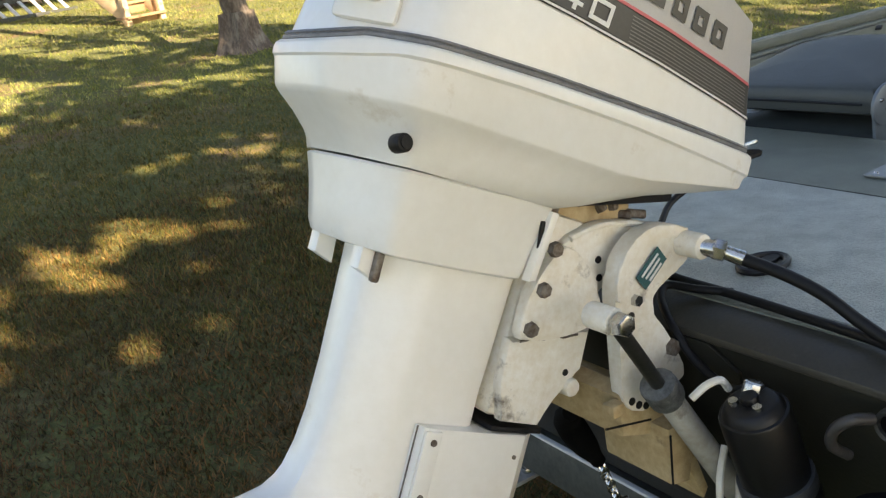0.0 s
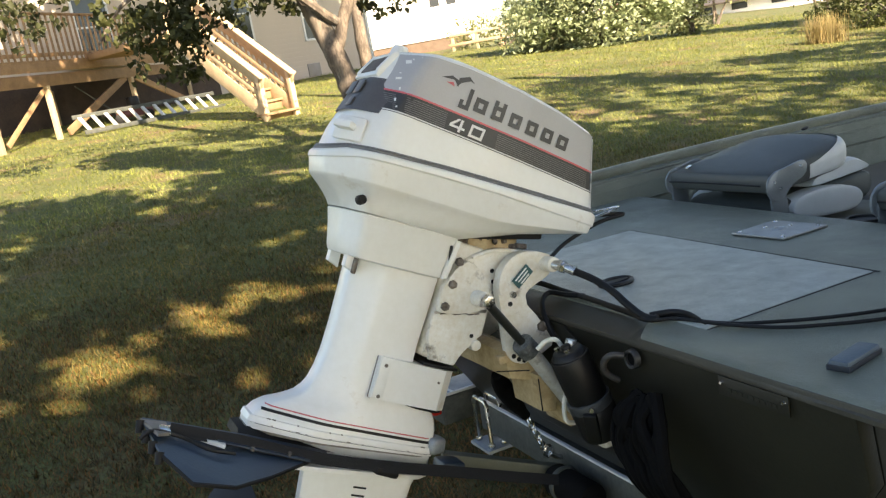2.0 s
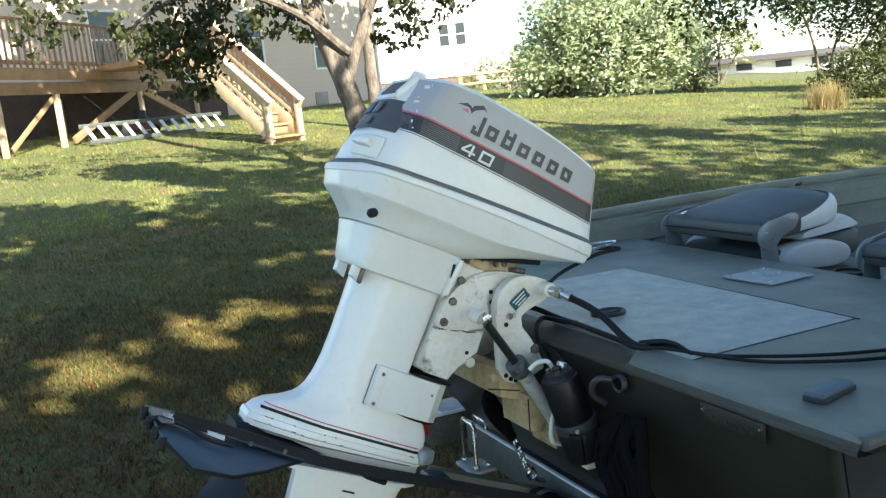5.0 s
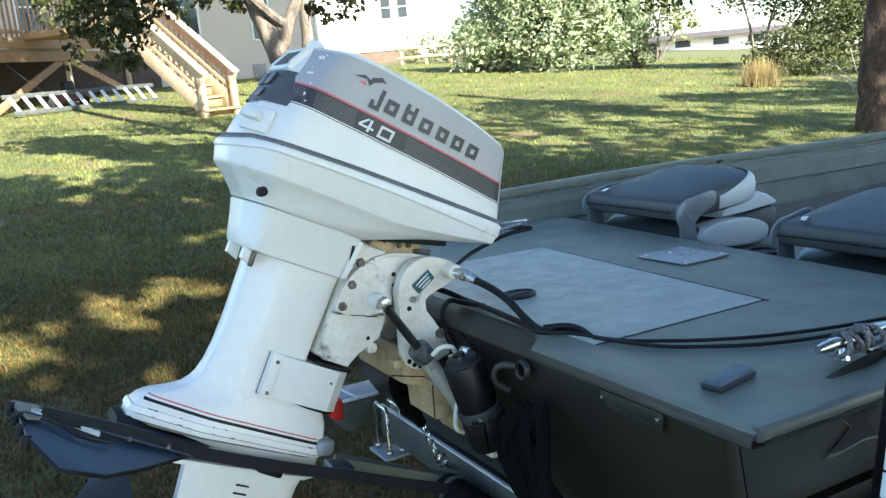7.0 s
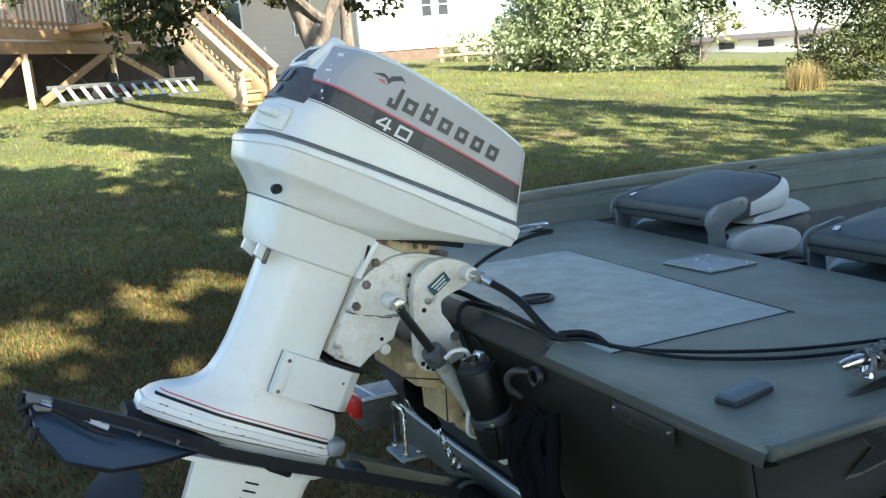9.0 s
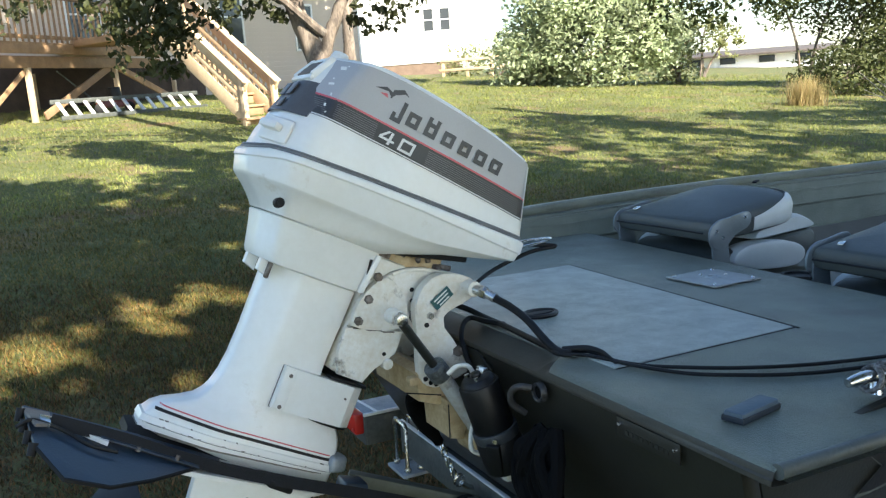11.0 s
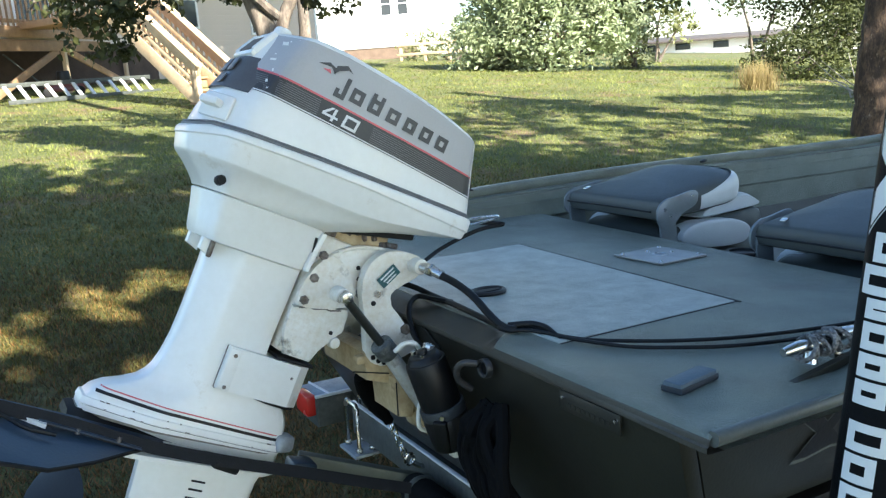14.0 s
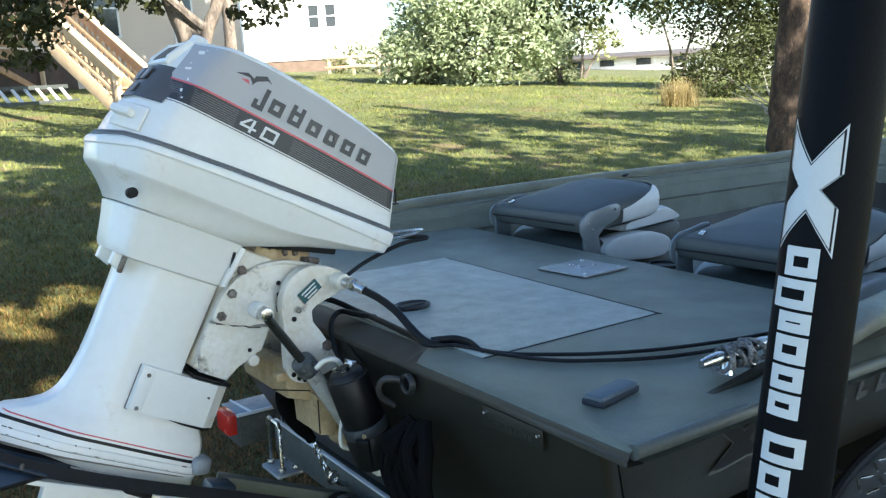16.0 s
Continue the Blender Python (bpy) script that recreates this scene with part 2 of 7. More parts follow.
def add_tube(bm, points, radius, seg=8, curved=True, n=8):
    """A round bar along a line; radius is a number or one per point of the finished line."""
    line = smooth_path(points, n) if curved else [Vector(q) for q in points]
    rings, side = [], None
    for i, q in enumerate(line):
        d = (line[min(i + 1, len(line) - 1)] - line[max(i - 1, 0)]).normalized()
        if side is None:
            side = d.cross(Vector((0, 0, 1)) if abs(d.z) < 0.9 else Vector((1, 0, 0))).normalized()
        side = (side - d * side.dot(d)).normalized()
        up = d.cross(side)
        r = radius(i / max(1, len(line) - 1)) if callable(radius) else radius
        rings.append([bm.verts.new(q + r * (math.cos(a) * side + math.sin(a) * up)) for a in (2 * math.pi * k / seg for k in range(seg))])
    for a, b in zip(rings, rings[1:]):
        for k in range(seg):
            bm.faces.new((a[k], a[(k + 1) % seg], b[(k + 1) % seg], b[k]))
    bm.faces.new(rings[0][::-1])
    bm.faces.new(rings[-1])
    return bm


def tube(points, radius, seg=8, curved=True, n=8):
    return add_tube(bmesh.new(), points, radius, seg, curved, n)


def loft(rings, cap=True, closed=True):
    """A skin over rings of equally many points."""
    bm = bmesh.new()
    vs = [[bm.verts.new(p) for p in ring] for ring in rings]
    n = len(vs[0])
    for a, b in zip(vs, vs[1:]):
        for k in range(n if closed else n - 1):
            bm.faces.new((a[k], a[(k + 1) % n], b[(k + 1) % n], b[k]))
    if cap:
        bm.faces.new(vs[0][::-1])
        bm.faces.new(vs[-1])
    return bm


def prism(poly, lo, hi, axis="y", bevel=0.0, bm=None):
    """A plate: a flat outline given thickness along an axis."""
    bm = bm or bmesh.new()
    put = {"y": lambda a, b, c: (a, c, b), "z": lambda a, b, c: (a, b, c), "x": lambda a, b, c: (c, a, b)}[axis]
    low = [bm.verts.new(put(a, b, lo)) for a, b in poly]
    top = [bm.verts.new(put(a, b, hi)) for a, b in poly]
    n = len(poly)
    faces = [bm.faces.new(low[::-1]), bm.faces.new(top)]
    for k in range(n):
        faces.append(bm.faces.new((low[k], low[(k + 1) % n], top[(k + 1) % n], top[k])))
    if bevel:
        edges = list({e for f in faces[:2] for e in f.edges})
        bmesh.ops.bevel(bm, geom=edges, offset=bevel, segments=2, affect="EDGES", profile=0.5)
    return bm


def rounded(poly, cut=0.25, rounds=2):
    """Chaikin's corner cutting on a closed outline."""
    for _ in range(rounds):
        out = []
        for (ax, ay), (bx, by) in zip(poly, poly[1:] + poly[:1]):
            out += [(ax + (bx - ax) * cut, ay + (by - ay) * cut), (ax + (bx - ax) * (1 - cut), ay + (by - ay) * (1 - cut))]
        poly = out
    return poly


def curve(points):
    """A piecewise line y(x) from given pairs."""
    xs, ys = zip(*points)
    return lambda x: float(np.interp(x, xs, ys))


def soup(name, verts, faces, material, parent=None):
    """One joined mesh of many loose pieces."""
    me = bpy.data.meshes.new(name)
    v, f = np.asarray(verts, dtype=np.float32), np.asarray(faces, dtype=np.int32)
    me.vertices.add(len(v))
    me.vertices.foreach_set("co", v.ravel())
    k = f.shape[1]
    me.loops.add(f.size)
    me.loops.foreach_set("vertex_index", f.ravel())
    me.polygons.add(len(f))
    me.polygons.foreach_set("loop_start", np.arange(0, f.size, k, dtype=np.int32))
    me.update(calc_edges=True)
    me.materials.append(material)
    ob = new(name, me)
    if parent is not None:
        ob.parent = parent
    return ob


# ---- ground ----
def ground_z(x, y):
    """The lawn: a slope that rises towards the house and flattens out far off."""
    x, y = np.asarray(x, float), np.asarray(y, float)
    gx = np.where(x > 0, 10 * np.tanh(x / 10), 20 * np.tanh(x / 20))
    gy = np.where(y > 0, 30 * np.tanh(y / 30), 0.6 * 12 * np.tanh(y / 12))
    return -0.15 - 0.07 * gx + 0.05 * gy + 0.02 * np.sin(x * 0.9 + 0.4 * y) * np.sin(y * 0.7) * np.exp(-(x ** 2 + y ** 2) / 900)


def lawn_material():
    m = bpy.data.materials.new("lawn_soil_and_thatch")
    m.use_nodes = True
    n, l = m.node_tree.nodes, m.node_tree.links
    b = n["Principled BSDF"]
    co = n.new("ShaderNodeTexCoord")

    def noise_(s, d=5.0):
        t = n.new("ShaderNodeTexNoise")
        t.inputs["Scale"].default_value, t.inputs["Detail"].default_value, t.inputs["Roughness"].default_value = s, d, 0.65
        l.new(co.outputs["Object"], t.inputs["Vector"])
        return t

    def mixed(fac, a, c):
        x = n.new("ShaderNodeMixRGB")
        l.new(fac, x.inputs["Fac"])
        for k, v in (("Color1", a), ("Color2", c)):
            if isinstance(v, tuple):
                x.inputs[k].default_value = (*v, 1)
            else:
                l.new(v, x.inputs[k])
        return x.outputs[0]

    def band(t, lo, hi):
        r = n.new("ShaderNodeMapRange")
        r.inputs["From Min"].default_value, r.inputs["From Max"].default_value = lo, hi
        l.new(t.outputs["Fac"], r.inputs["Value"])
        return r.outputs[0]

    tuft, patch, bare = noise_(22.0), noise_(1.1), noise_(0.55)
    green = mixed(band(tuft, 0.35, 0.68), (0.055, 0.070, 0.017), (0.13, 0.135, 0.038))
    dry = mixed(band(tuft, 0.35, 0.7), (0.11, 0.073, 0.036), (0.23, 0.155, 0.075))
    both = mixed(band(patch, 0.50, 0.72), green, dry)
    soil = mixed(band(tuft, 0.3, 0.7), (0.11, 0.058, 0.032), (0.17, 0.10, 0.055))
    l.new(mixed(band(bare, 0.58, 0.74), both, soil), b.inputs["Base Color"])
    b.inputs["Roughness"].default_value = 0.95
    bp = n.new("ShaderNodeBump")
    bp.inputs["Strength"].default_value, bp.inputs["Distance"].default_value = 0.8, 0.04
    l.new(tuft.outputs["Fac"], bp.inputs["Height"])
    l.new(bp.outputs[0], b.inputs["Normal"])
    return m


LAWN = lawn_material()
step = np.sinh(np.linspace(-4.2, 4.2, 161)) * 12.0
gx, gy = np.meshgrid(step, step + 6.0)
verts = np.stack([gx, gy, ground_z(gx, gy)], -1).reshape(-1, 3)
idx = np.arange(161 * 161).reshape(161, 161)
quads = np.stack([idx[:-1, :-1], idx[:-1, 1:], idx[1:, 1:], idx[1:, :-1]], -1).reshape(-1, 4)
ground = soup("ground", verts, quads, LAWN)
ground.data.shade_smooth()
tagged(ground, "sloping lawn of patchy green and straw-coloured grass", "lawn", kind="structure")


# ---- boat on its trailer: x to the bow, y to port, z off the deck ----
BOAT = Matrix(((0.74066, -0.67171, 0.01524, 0.20841), (0.67082, 0.74057, 0.03943, 1.24417), (-0.03777, -0.01898, 0.99911, 1.06316), (0, 0, 0, 1)))
DECK_X = 0.985
BEAM, MID = 1.91, 0.955


def sheer(x):
    return float(np.interp(x, [0.14, 0.25, 0.35, 0.45, 0.6, 0.85, 1.3, 1.8, 3.0, 5.3], [0.0, 0.008, 0.022, 0.046, 0.080, 0.100, 0.114, 0.124, 0.130, 0.22]))


def half_width(x):
    return MID if x < 3.0 else MID - 0.10 * (x - 3.0) ** 1.8


boat = thing("fishing_boat", BOAT, "olive-brown aluminium fishing boat with a flat stern deck on a trailer", "boat")

# hull shell: outside and inside skins
ST = [0.03, 0.6, 1.2, 1.8, 2.5, 3.2, 3.9, 4.5, 5.0, 5.3]


def hull_ring(x, inset, floor):
    w = half_width(x) - 0.06 - inset
    rise = max(0, x - 3.4) ** 2 * 0.13
    bot = floor + rise
    top = max(sheer(x) - 0.03, bot + 0.12)
    c = w * 0.60
    return [(x + (max(0.0, -z) * 0.30 if x < 0.1 else 0.0), MID + s * a, z) for s, a, z in
            ((-1, w, top), (-1, w - 0.015, (top + bot) / 2 + 0.06), (-1, w - 0.07, bot + 0.18), (-1, c, bot), (-1, c * 0.4, bot - 0.02), (1, c * 0.4, bot - 0.02), (1, c, bot), (1, w - 0.07, bot + 0.18),
             (1, w - 0.015, (top + bot) / 2 + 0.06), (1, w, top))]


outer = [hull_ring(x, 0.0, -0.42) for x in ST]
inner = [hull_ring(x, 0.012, -0.40) for x in ST]
shell = bmesh.new()
vo = [[shell.verts.new(p) for p in r] for r in outer]
vi = [[shell.verts.new(p) for p in r] for r in inner]
for a, b in zip(vo, vo[1:]):
    for k in range(9):
        shell.faces.new((a[k], b[k], b[k + 1], a[k + 1]))
for a, b in zip(vi, vi[1:]):
    for k in range(9):
        shell.faces.new((a[k], a[k + 1], b[k + 1], b[k]))
for a, b, c, d in zip(vo, vo[1:], vi, vi[1:]):
    for k in (0, 9):
        shell.faces.new((a[k], c[k], d[k], b[k]))
for o, i in ((vo[0], vi[0]), (vo[-1], vi[-1])):
    shell.faces.new(o)
    shell.faces.new(i)
part("hull", shell, HULL, boat, sharp=25)

# transom skin, standing a little proud, with its lower step
tr = bmesh.new()
prism([(0.059, -0.024), (BEAM - 0.059, -0.024), (BEAM - 0.074, -0.165), (BEAM - 0.129, -0.24), (BEAM - 0.42, -0.42), (0.42, -0.42), (0.129, -0.24), (0.074, -0.165)], 0.0015, 0.034, axis="x", bevel=0.004, bm=tr)
for v in tr.verts:
    v.co.x += max(0.0, -v.co.z - 0.02) * 0.30
part("transom", tr, HULL, boat)
# engine well reinforcement behind the brackets
tp_ = prism(rounded([(MID - 0.2, -0.03), (MID + 0.2, -0.03), (MID + 0.2, -0.38), (MID - 0.2, -0.38)], 0.1, 1), -0.006, 0.003, axis="x", bevel=0.003)
for v in tp_.verts:
    v.co.x += max(0.0, -v.co.z - 0.02) * 0.30
part("transom_plate", tp_, HULL, boat)

# stern deck with a rolled edge
LIP = surface("worn_olive_lip", (0.115, 0.122, 0.110), (0.078, 0.084, 0.076), rough=0.42, scale=9, fine=160, amount=0.45, bump=0.08, spec=0.35, stain=(0.16, 0.15, 0.13), stain_scale=26, stain_level=0.70)
# Cap colour is hull brown, lightened because this surface faces the sky.
CAP = surface("scuffed_sky_lit_olive_cap", (0.052, 0.048, 0.038), (0.034, 0.032, 0.026), spec=0.35, rough=0.42, scale=7, fine=220, amount=0.5, bump=0.08, stain=(0.085, 0.078, 0.066), stain_scale=30, stain_level=0.68)
NOTCH = (0.575, 2 * MID - 0.575)      # where the motor's brackets sit, the rolled transom cap shows bare


def fore_edge(y):
    return 0.905 + 0.078 * y


def coat_edge(y):
    """How far aft the deck's coating reaches."""
    d = min(y - NOTCH[0], NOTCH[1] - y)
    return float(np.interp(d, [-0.05, 0.0], [0.0, 0.066]))


def stern_profile(y):
    """Rows of (x, z) from the flat deck over the fold: coating first, bare metal after."""
    c = coat_edge(y)
    fold = 0.0 if c > 0.03 else 0.004
    coat = [(fore_edge(y), 0.0), (0.110, 0.0), (max(c, 0.050) + 0.006, 0.0), (max(c, 0.016), -0.0004 - fold * 0.4), (max(c - 0.001, 0.007), -0.0012 - fold), (max(c - 0.002, 0.002), -0.0022 - fold * 1.8)]
    x0, z0 = coat[-1]
    bare = [(x0, z0)] + [(x0 * (1 - f) - 0.0005 * f, z0 + (-0.0185 - z0) * f ** 1.7) for f in (0.2, 0.4, 0.6, 0.8, 0.93, 1.0)]
    lip = float(np.interp(min(y, BEAM - y), [0.05, 0.24], [0.0035, 0.0]))
    bare += [(-0.0015 - lip * 0.6, -0.021), (-0.001 - lip, -0.028), (0.0015, -0.030), (0.03, -0.031)]
    return coat, bare


STATIONS = sorted(set([0.004, 0.010, 0.02, 0.04, 0.08, 0.14, 0.2, 0.3, 0.4, 0.5, 0.525, 0.535, 0.545, 0.555, 0.565, 0.575, 0.585, 0.65, 0.8, MID]))
STATIONS = STATIONS + [BEAM - y for y in STATIONS[-2::-1]]
deck, lip = bmesh.new(), bmesh.new()
vd, vl = [], []
for y in STATIONS:
    coat, bare = stern_profile(y)
    end = max(0.0, 0.020 - min(y, BEAM - y))
    vd.append([deck.verts.new((x + (end * 0.35 if x < 0.08 else 0.0), y, z - 0.18 * end)) for x, z in coat])
    vl.append([lip.verts.new((x + (end * 0.35 if x < 0.08 else 0.0), y, z - 0.18 * end)) for x, z in bare])
for bm, vv in ((deck, vd), (lip, vl)):
    for a, b in zip(vv, vv[1:]):
        for k in range(len(a) - 1):
            bm.faces.new((a[k], a[k + 1], b[k + 1], b[k]))
under = [[deck.verts.new((x, y, -0.034)) for x in (fore_edge(y), 0.03)] for y in (STATIONS[0], STATIONS[-1])]
deck.faces.new((under[0][0], under[0][1], under[1][1], under[1][0]))
deck.faces.new([r[0] for r in vd] + [under[1][0], under[0][0]])
part("deck_lip", lip, CAP, boat, "bare olive-brown rolled transom cap", sharp=40)
part("stern_deck", deck, DECK, boat, sharp=25)
for s in (0, 1):
    edge_ = tube([(x, BEAM - 0.003 if s else 0.003, -0.012) for x in np.linspace(0.012, 0.95, 12)], 0.0115, 10, False)
    part("deck_edge", edge_, LIP, boat)
part("deck_bulkhead", box((0.012, BEAM - 0.20, 0.34), (DECK_X - 0.012, MID, -0.205), 0.003, Matrix.Rotation(-math.atan(0.078), 4, "Z")), HULL, boat)
part("cockpit_floor", box((3.4, 1.50, 0.02), (2.7, MID, -0.36), 0.004), DECK, boat)
part("bow_deck", box((1.1, 1.3, 0.03), (4.65, MID, 0.06), 0.01), DECK, boat)

# gunwales: an outer cap, a groove and an inner lip, swept along the sheer
PROFILE = [(-0.012, -0.045), (-0.016, 0.0), (-0.006, 0.012), (0.030, 0.014), (0.035, 0.008), (0.035, -0.010), (0.018, -0.012), (0.018, -0.024), (0.052, -0.023), (0.058, -0.027), (0.058, -0.044), (0.040, -0.046), (0.040, -0.058), (0.080, -0.057), (0.088, -0.062), (0.088, -0.078)]
ROLL = [(-0.012, -0.045, 0.0), (-0.016, -0.012, 0.0), (-0.012, 0.004, 0.0), (0.0, 0.012, 0.0), (0.020, 0.016, 0.0), (0.042, 0.014, 0.02), (0.062, 0.006, 0.12), (0.082, -0.004, 0.40), (0.104, -0.012, 0.75), (0.128, -0.016, 0.95), (0.150, -0.016, 1.0)]      # outset, height, share that follows the deck
for side in (-1, 1):
    rings = []
    for x in np.concatenate([np.linspace(0.15, 0.85, 22), np.linspace(1.0, 5.2, 26)]):
        w = half_width(x)
        grow = min(1.0, max(0.03, (x - 0.14) / 0.75)) ** 1.3
        wide = min(1.0, max(0.10, (x - 0.12) / 0.6))
        if side > 0:
            rings.append([(x, MID + side * (w - a * wide), sheer(x) + b * grow + 0.002) for a, b in PROFILE])
        else:
            reach = 1.0 if x < 0.9 else 0.62
            rise = min(1.0, max(0.0, (x - 0.15) / 0.40))
            rise = rise * rise * (3 - 2 * rise)
            rings.append([(x, MID + side * (w - a * min(wide * 1.5, 1.0) * (reach if a > 0.05 else 1.0)), (sheer(x) + b * grow) * (1 - f) * rise + 0.002 * rise - 0.004 * max(f, 1 - rise)) for a, b, f in ROLL])
    part("gunwale", loft(rings), DECK, boat, sharp=30 if side > 0 else 60)
    # inner side panel between deck and gunwale, with its rib
    panel = []
    for x in np.linspace(0.5 if side > 0 else 0.96, 5.0, 24):
        w = half_width(x)
        low = -0.002 if x < DECK_X else -0.20
        hi = sheer(x) - 0.03
        panel.append([(x, MID + side * (w - a), z) for a, z in ((0.076, hi), (0.082, hi), (0.094, max(hi - 0.09, low)), (0.088, max(hi - 0.10, low)), (0.096, low), (0.085, low))])
    part("side_panel", loft(panel), DECK, boat, sharp=30)

# hatch lid set flush in the deck, with its seam
lid = [(0.094, 0.447), (0.566, 0.459), (0.617, 1.325), (0.094, 1.315)]
part("hatch_lid", prism(lid, -0.008, 0.0026, axis="z", bevel=0.0015), HATCH, boat, "speckled grey coated hatch lid")
gasket = bmesh.new()
prism([(0.569, 0.448), (0.575, 0.448), (0.6225, 1.326), (0.6195, 1.328)], -0.004, 0.0016, axis="z", bm=gasket)
prism([(0.094, 1.317), (0.617, 1.327), (0.617, 1.330), (0.094, 1.320)], -0.004, 0.0012, axis="z", bm=gasket)
prism([(0.094, 0.4445), (0.568, 0.4565), (0.568, 0.4545), (0.094, 0.4425)], -0.004, 0.0012, axis="z", bm=gasket)
part("hatch_seam", gasket, RUBBER, boat)
rim_ = bmesh.new()
add_tube(rim_, [(0.200 + 0.042 * math.cos(a), 0.855 + 0.028 * math.sin(a), 0.008) for a in np.linspace(0, 2 * math.pi, 20)], 0.006, 8, False)
latch = part("hatch_latch", rim_, BLACK_PAINT, boat, "black recessed hatch latch")
part("pull_tab", prism(rounded([(0.168, 0.843), (0.236, 0.846), (0.236, 0.866), (0.168, 0.868)], 0.25, 2), 0.007, 0.011, axis="z"), RUBBER, latch)


def hull_side(x, z):
    """Where the starboard side stands at a height."""
    ring = hull_ring(x, 0.0, -0.42)
    return float(np.interp(z, [ring[3][2], ring[2][2], ring[1][2], ring[0][2]], [ring[3][1], ring[2][1], ring[1][1], ring[0][1]]))


def side_mark(name, outline_, material, proud):
    bm = bmesh.new()
    bm.faces.new([bm.verts.new((x, hull_side(x, z) - proud, z)) for x, z in outline_])
    bmesh.ops.triangulate(bm, faces=bm.faces)
    return part(name, bm, material, boat)


# plain shapes of the maker's emblem and name along the side
ARMS = [(-0.10, 0.050), (-0.035, 0.046), (0.002, 0.012), (0.060, 0.052), (0.085, 0.050), (0.022, -0.008), (0.064, -0.048), (0.020, -0.042), (-0.006, -0.020), (-0.052, -0.050), (-0.090, -0.048), (-0.028, -0.004)]
side_mark("emblem_outline", [(0.335 + 0.92 * a, -0.094 + 0.94 * b) for a, b in ARMS], LIP, 0.0030)
side_mark("emblem_field", [(0.335 + 0.82 * a, -0.094 + 0.82 * b) for a, b in ARMS], BLACK_PAINT, 0.0040)
for k in range(9):
    x = 0.47 + 0.068 * k
    side_mark("name_block", [(x, -0.112), (x + 0.040, -0.112), (x + 0.043, -0.101), (x + 0.018, -0.098), (x + 0.028, -0.074), (x + 0.052, -0.072), (x + 0.060, -0.056), (x + 0.022, -0.054)], DARK_DECAL, 0.0030)


# ---- outboard motor, tilted up; u ahead along its cowl, v up along its leg ----
PIVOT = Vector((0.002, MID, 0.102))
TILT_UP = 26.5
MOTOR = BOAT @ Matrix.Translation(PIVOT) @ pose(0, 0, 0, 0, TILT_UP, 0)
FIXED = pose(0, 0, 0, 0, -TILT_UP, 0) @ Matrix.Translation(-PIVOT)      # boat axes, as seen from the motor's
motor = thing("outboard_motor", MOTOR, "white two-stroke outboard motor with silver and black decals, tilted up", "outboard motor")

PLAN = curve([(0, 0.0), (0.002, 0.048), (0.006, 0.057), (0.014, 0.066), (0.05, 0.0975), (0.085, 0.1265), (0.105, 0.1375), (0.13, 0.1435), (0.16, 0.1465), (0.35, 0.152), (0.6, 0.150), (0.85, 0.136), (0.955, 0.126), (0.985, 0.112), (0.998, 0.09), (1.0, 0.0)])
S_STEPS = [0, 0.0007, 0.0014, 0.002, 0.006, 0.014, 0.025, 0.04, 0.055, 0.065, 0.075, 0.085, 0.095, 0.105, 0.117, 0.13, 0.145, 0.16, 0.2, 0.27, 0.35, 0.45, 0.55, 0.65, 0.75, 0.85, 0.91, 0.955, 0.972, 0.985, 0.993, 0.998, 0.9987, 0.9994, 1.0]
SEAM = curve([(-0.60, 0.082), (-0.566, 0.088), (-0.50, 0.113), (-0.30, 0.124), (0.11, 0.140)])
TOP = curve([(-0.60, 0.255), (-0.52, 0.295), (-0.47, 0.330), (-0.445, 0.339), (-0.38, 0.346), (-0.306, 0.348), (-0.18, 0.341), (-0.06, 0.329), (0.054, 0.309), (0.12, 0.295)])


def rear(h):
    return float(np.interp(h, [0, 0.2, 0.45, 0.75, 0.9, 1.0], [-0.517, -0.510, -0.491, -0.468, -0.452, -0.432]))


def front(h):
    return 0.099 - 0.040 * h


def width(h):
    return 1.0 - 0.13 * h


def cowl_side(u, v):
    """Half the cowl's width where its side passes (u, v)."""
    h = (v - SEAM(u)) / (TOP(u) - SEAM(u))
    return PLAN((u - rear(h)) / (front(h) - rear(h))) * width(h)


def outline(fn):
    """A closed ring from a half plan: fn gives (u, half width, v) for s."""
    half = [fn(s) for s in S_STEPS]
    return [(u, -y, v) for u, y, v in half] + [(u, y, v) for u, y, v in half[-2:0:-1]]


def cowl_ring(h, w, shrink, lift=0.0):
    def fn(s):
        u = rear(min(h, 1)) + shrink + (front(min(h, 1)) - rear(min(h, 1)) - 2 * shrink) * s
        return u, PLAN(s) * w, SEAM(u) + (TOP(u) - SEAM(u)) * h + lift
    return outline(fn)


rings = [cowl_ring(h, width(h), 0.0) for h in (0.0, 0.03, 0.2, 0.4, 0.6, 0.8, 0.93)]
rings += [cowl_ring(0.965, width(1) * 0.985, 0.004), cowl_ring(0.985, width(1) * 0.95, 0.010), cowl_ring(0.998, width(1) * 0.88, 0.022), cowl_ring(1.0, width(1) * 0.70, 0.05, 0.003), cowl_ring(1.0, width(1) * 0.3, 0.14, 0.006)]
cowl = part("cowl", loft(rings), WHITE, motor, "glossy white upper cowl", sharp=42)


def low_ring(u0, u1, v0, v1, w, flat=0.0):
    def fn(s):
        u = u0 + (u1 - u0) * s
        return u, PLAN(s) / 0.152 * w, v0 + (v1 - v0) * s + (SEAM(u) - (v0 + (v1 - v0) * s)) * flat
    return outline(fn)


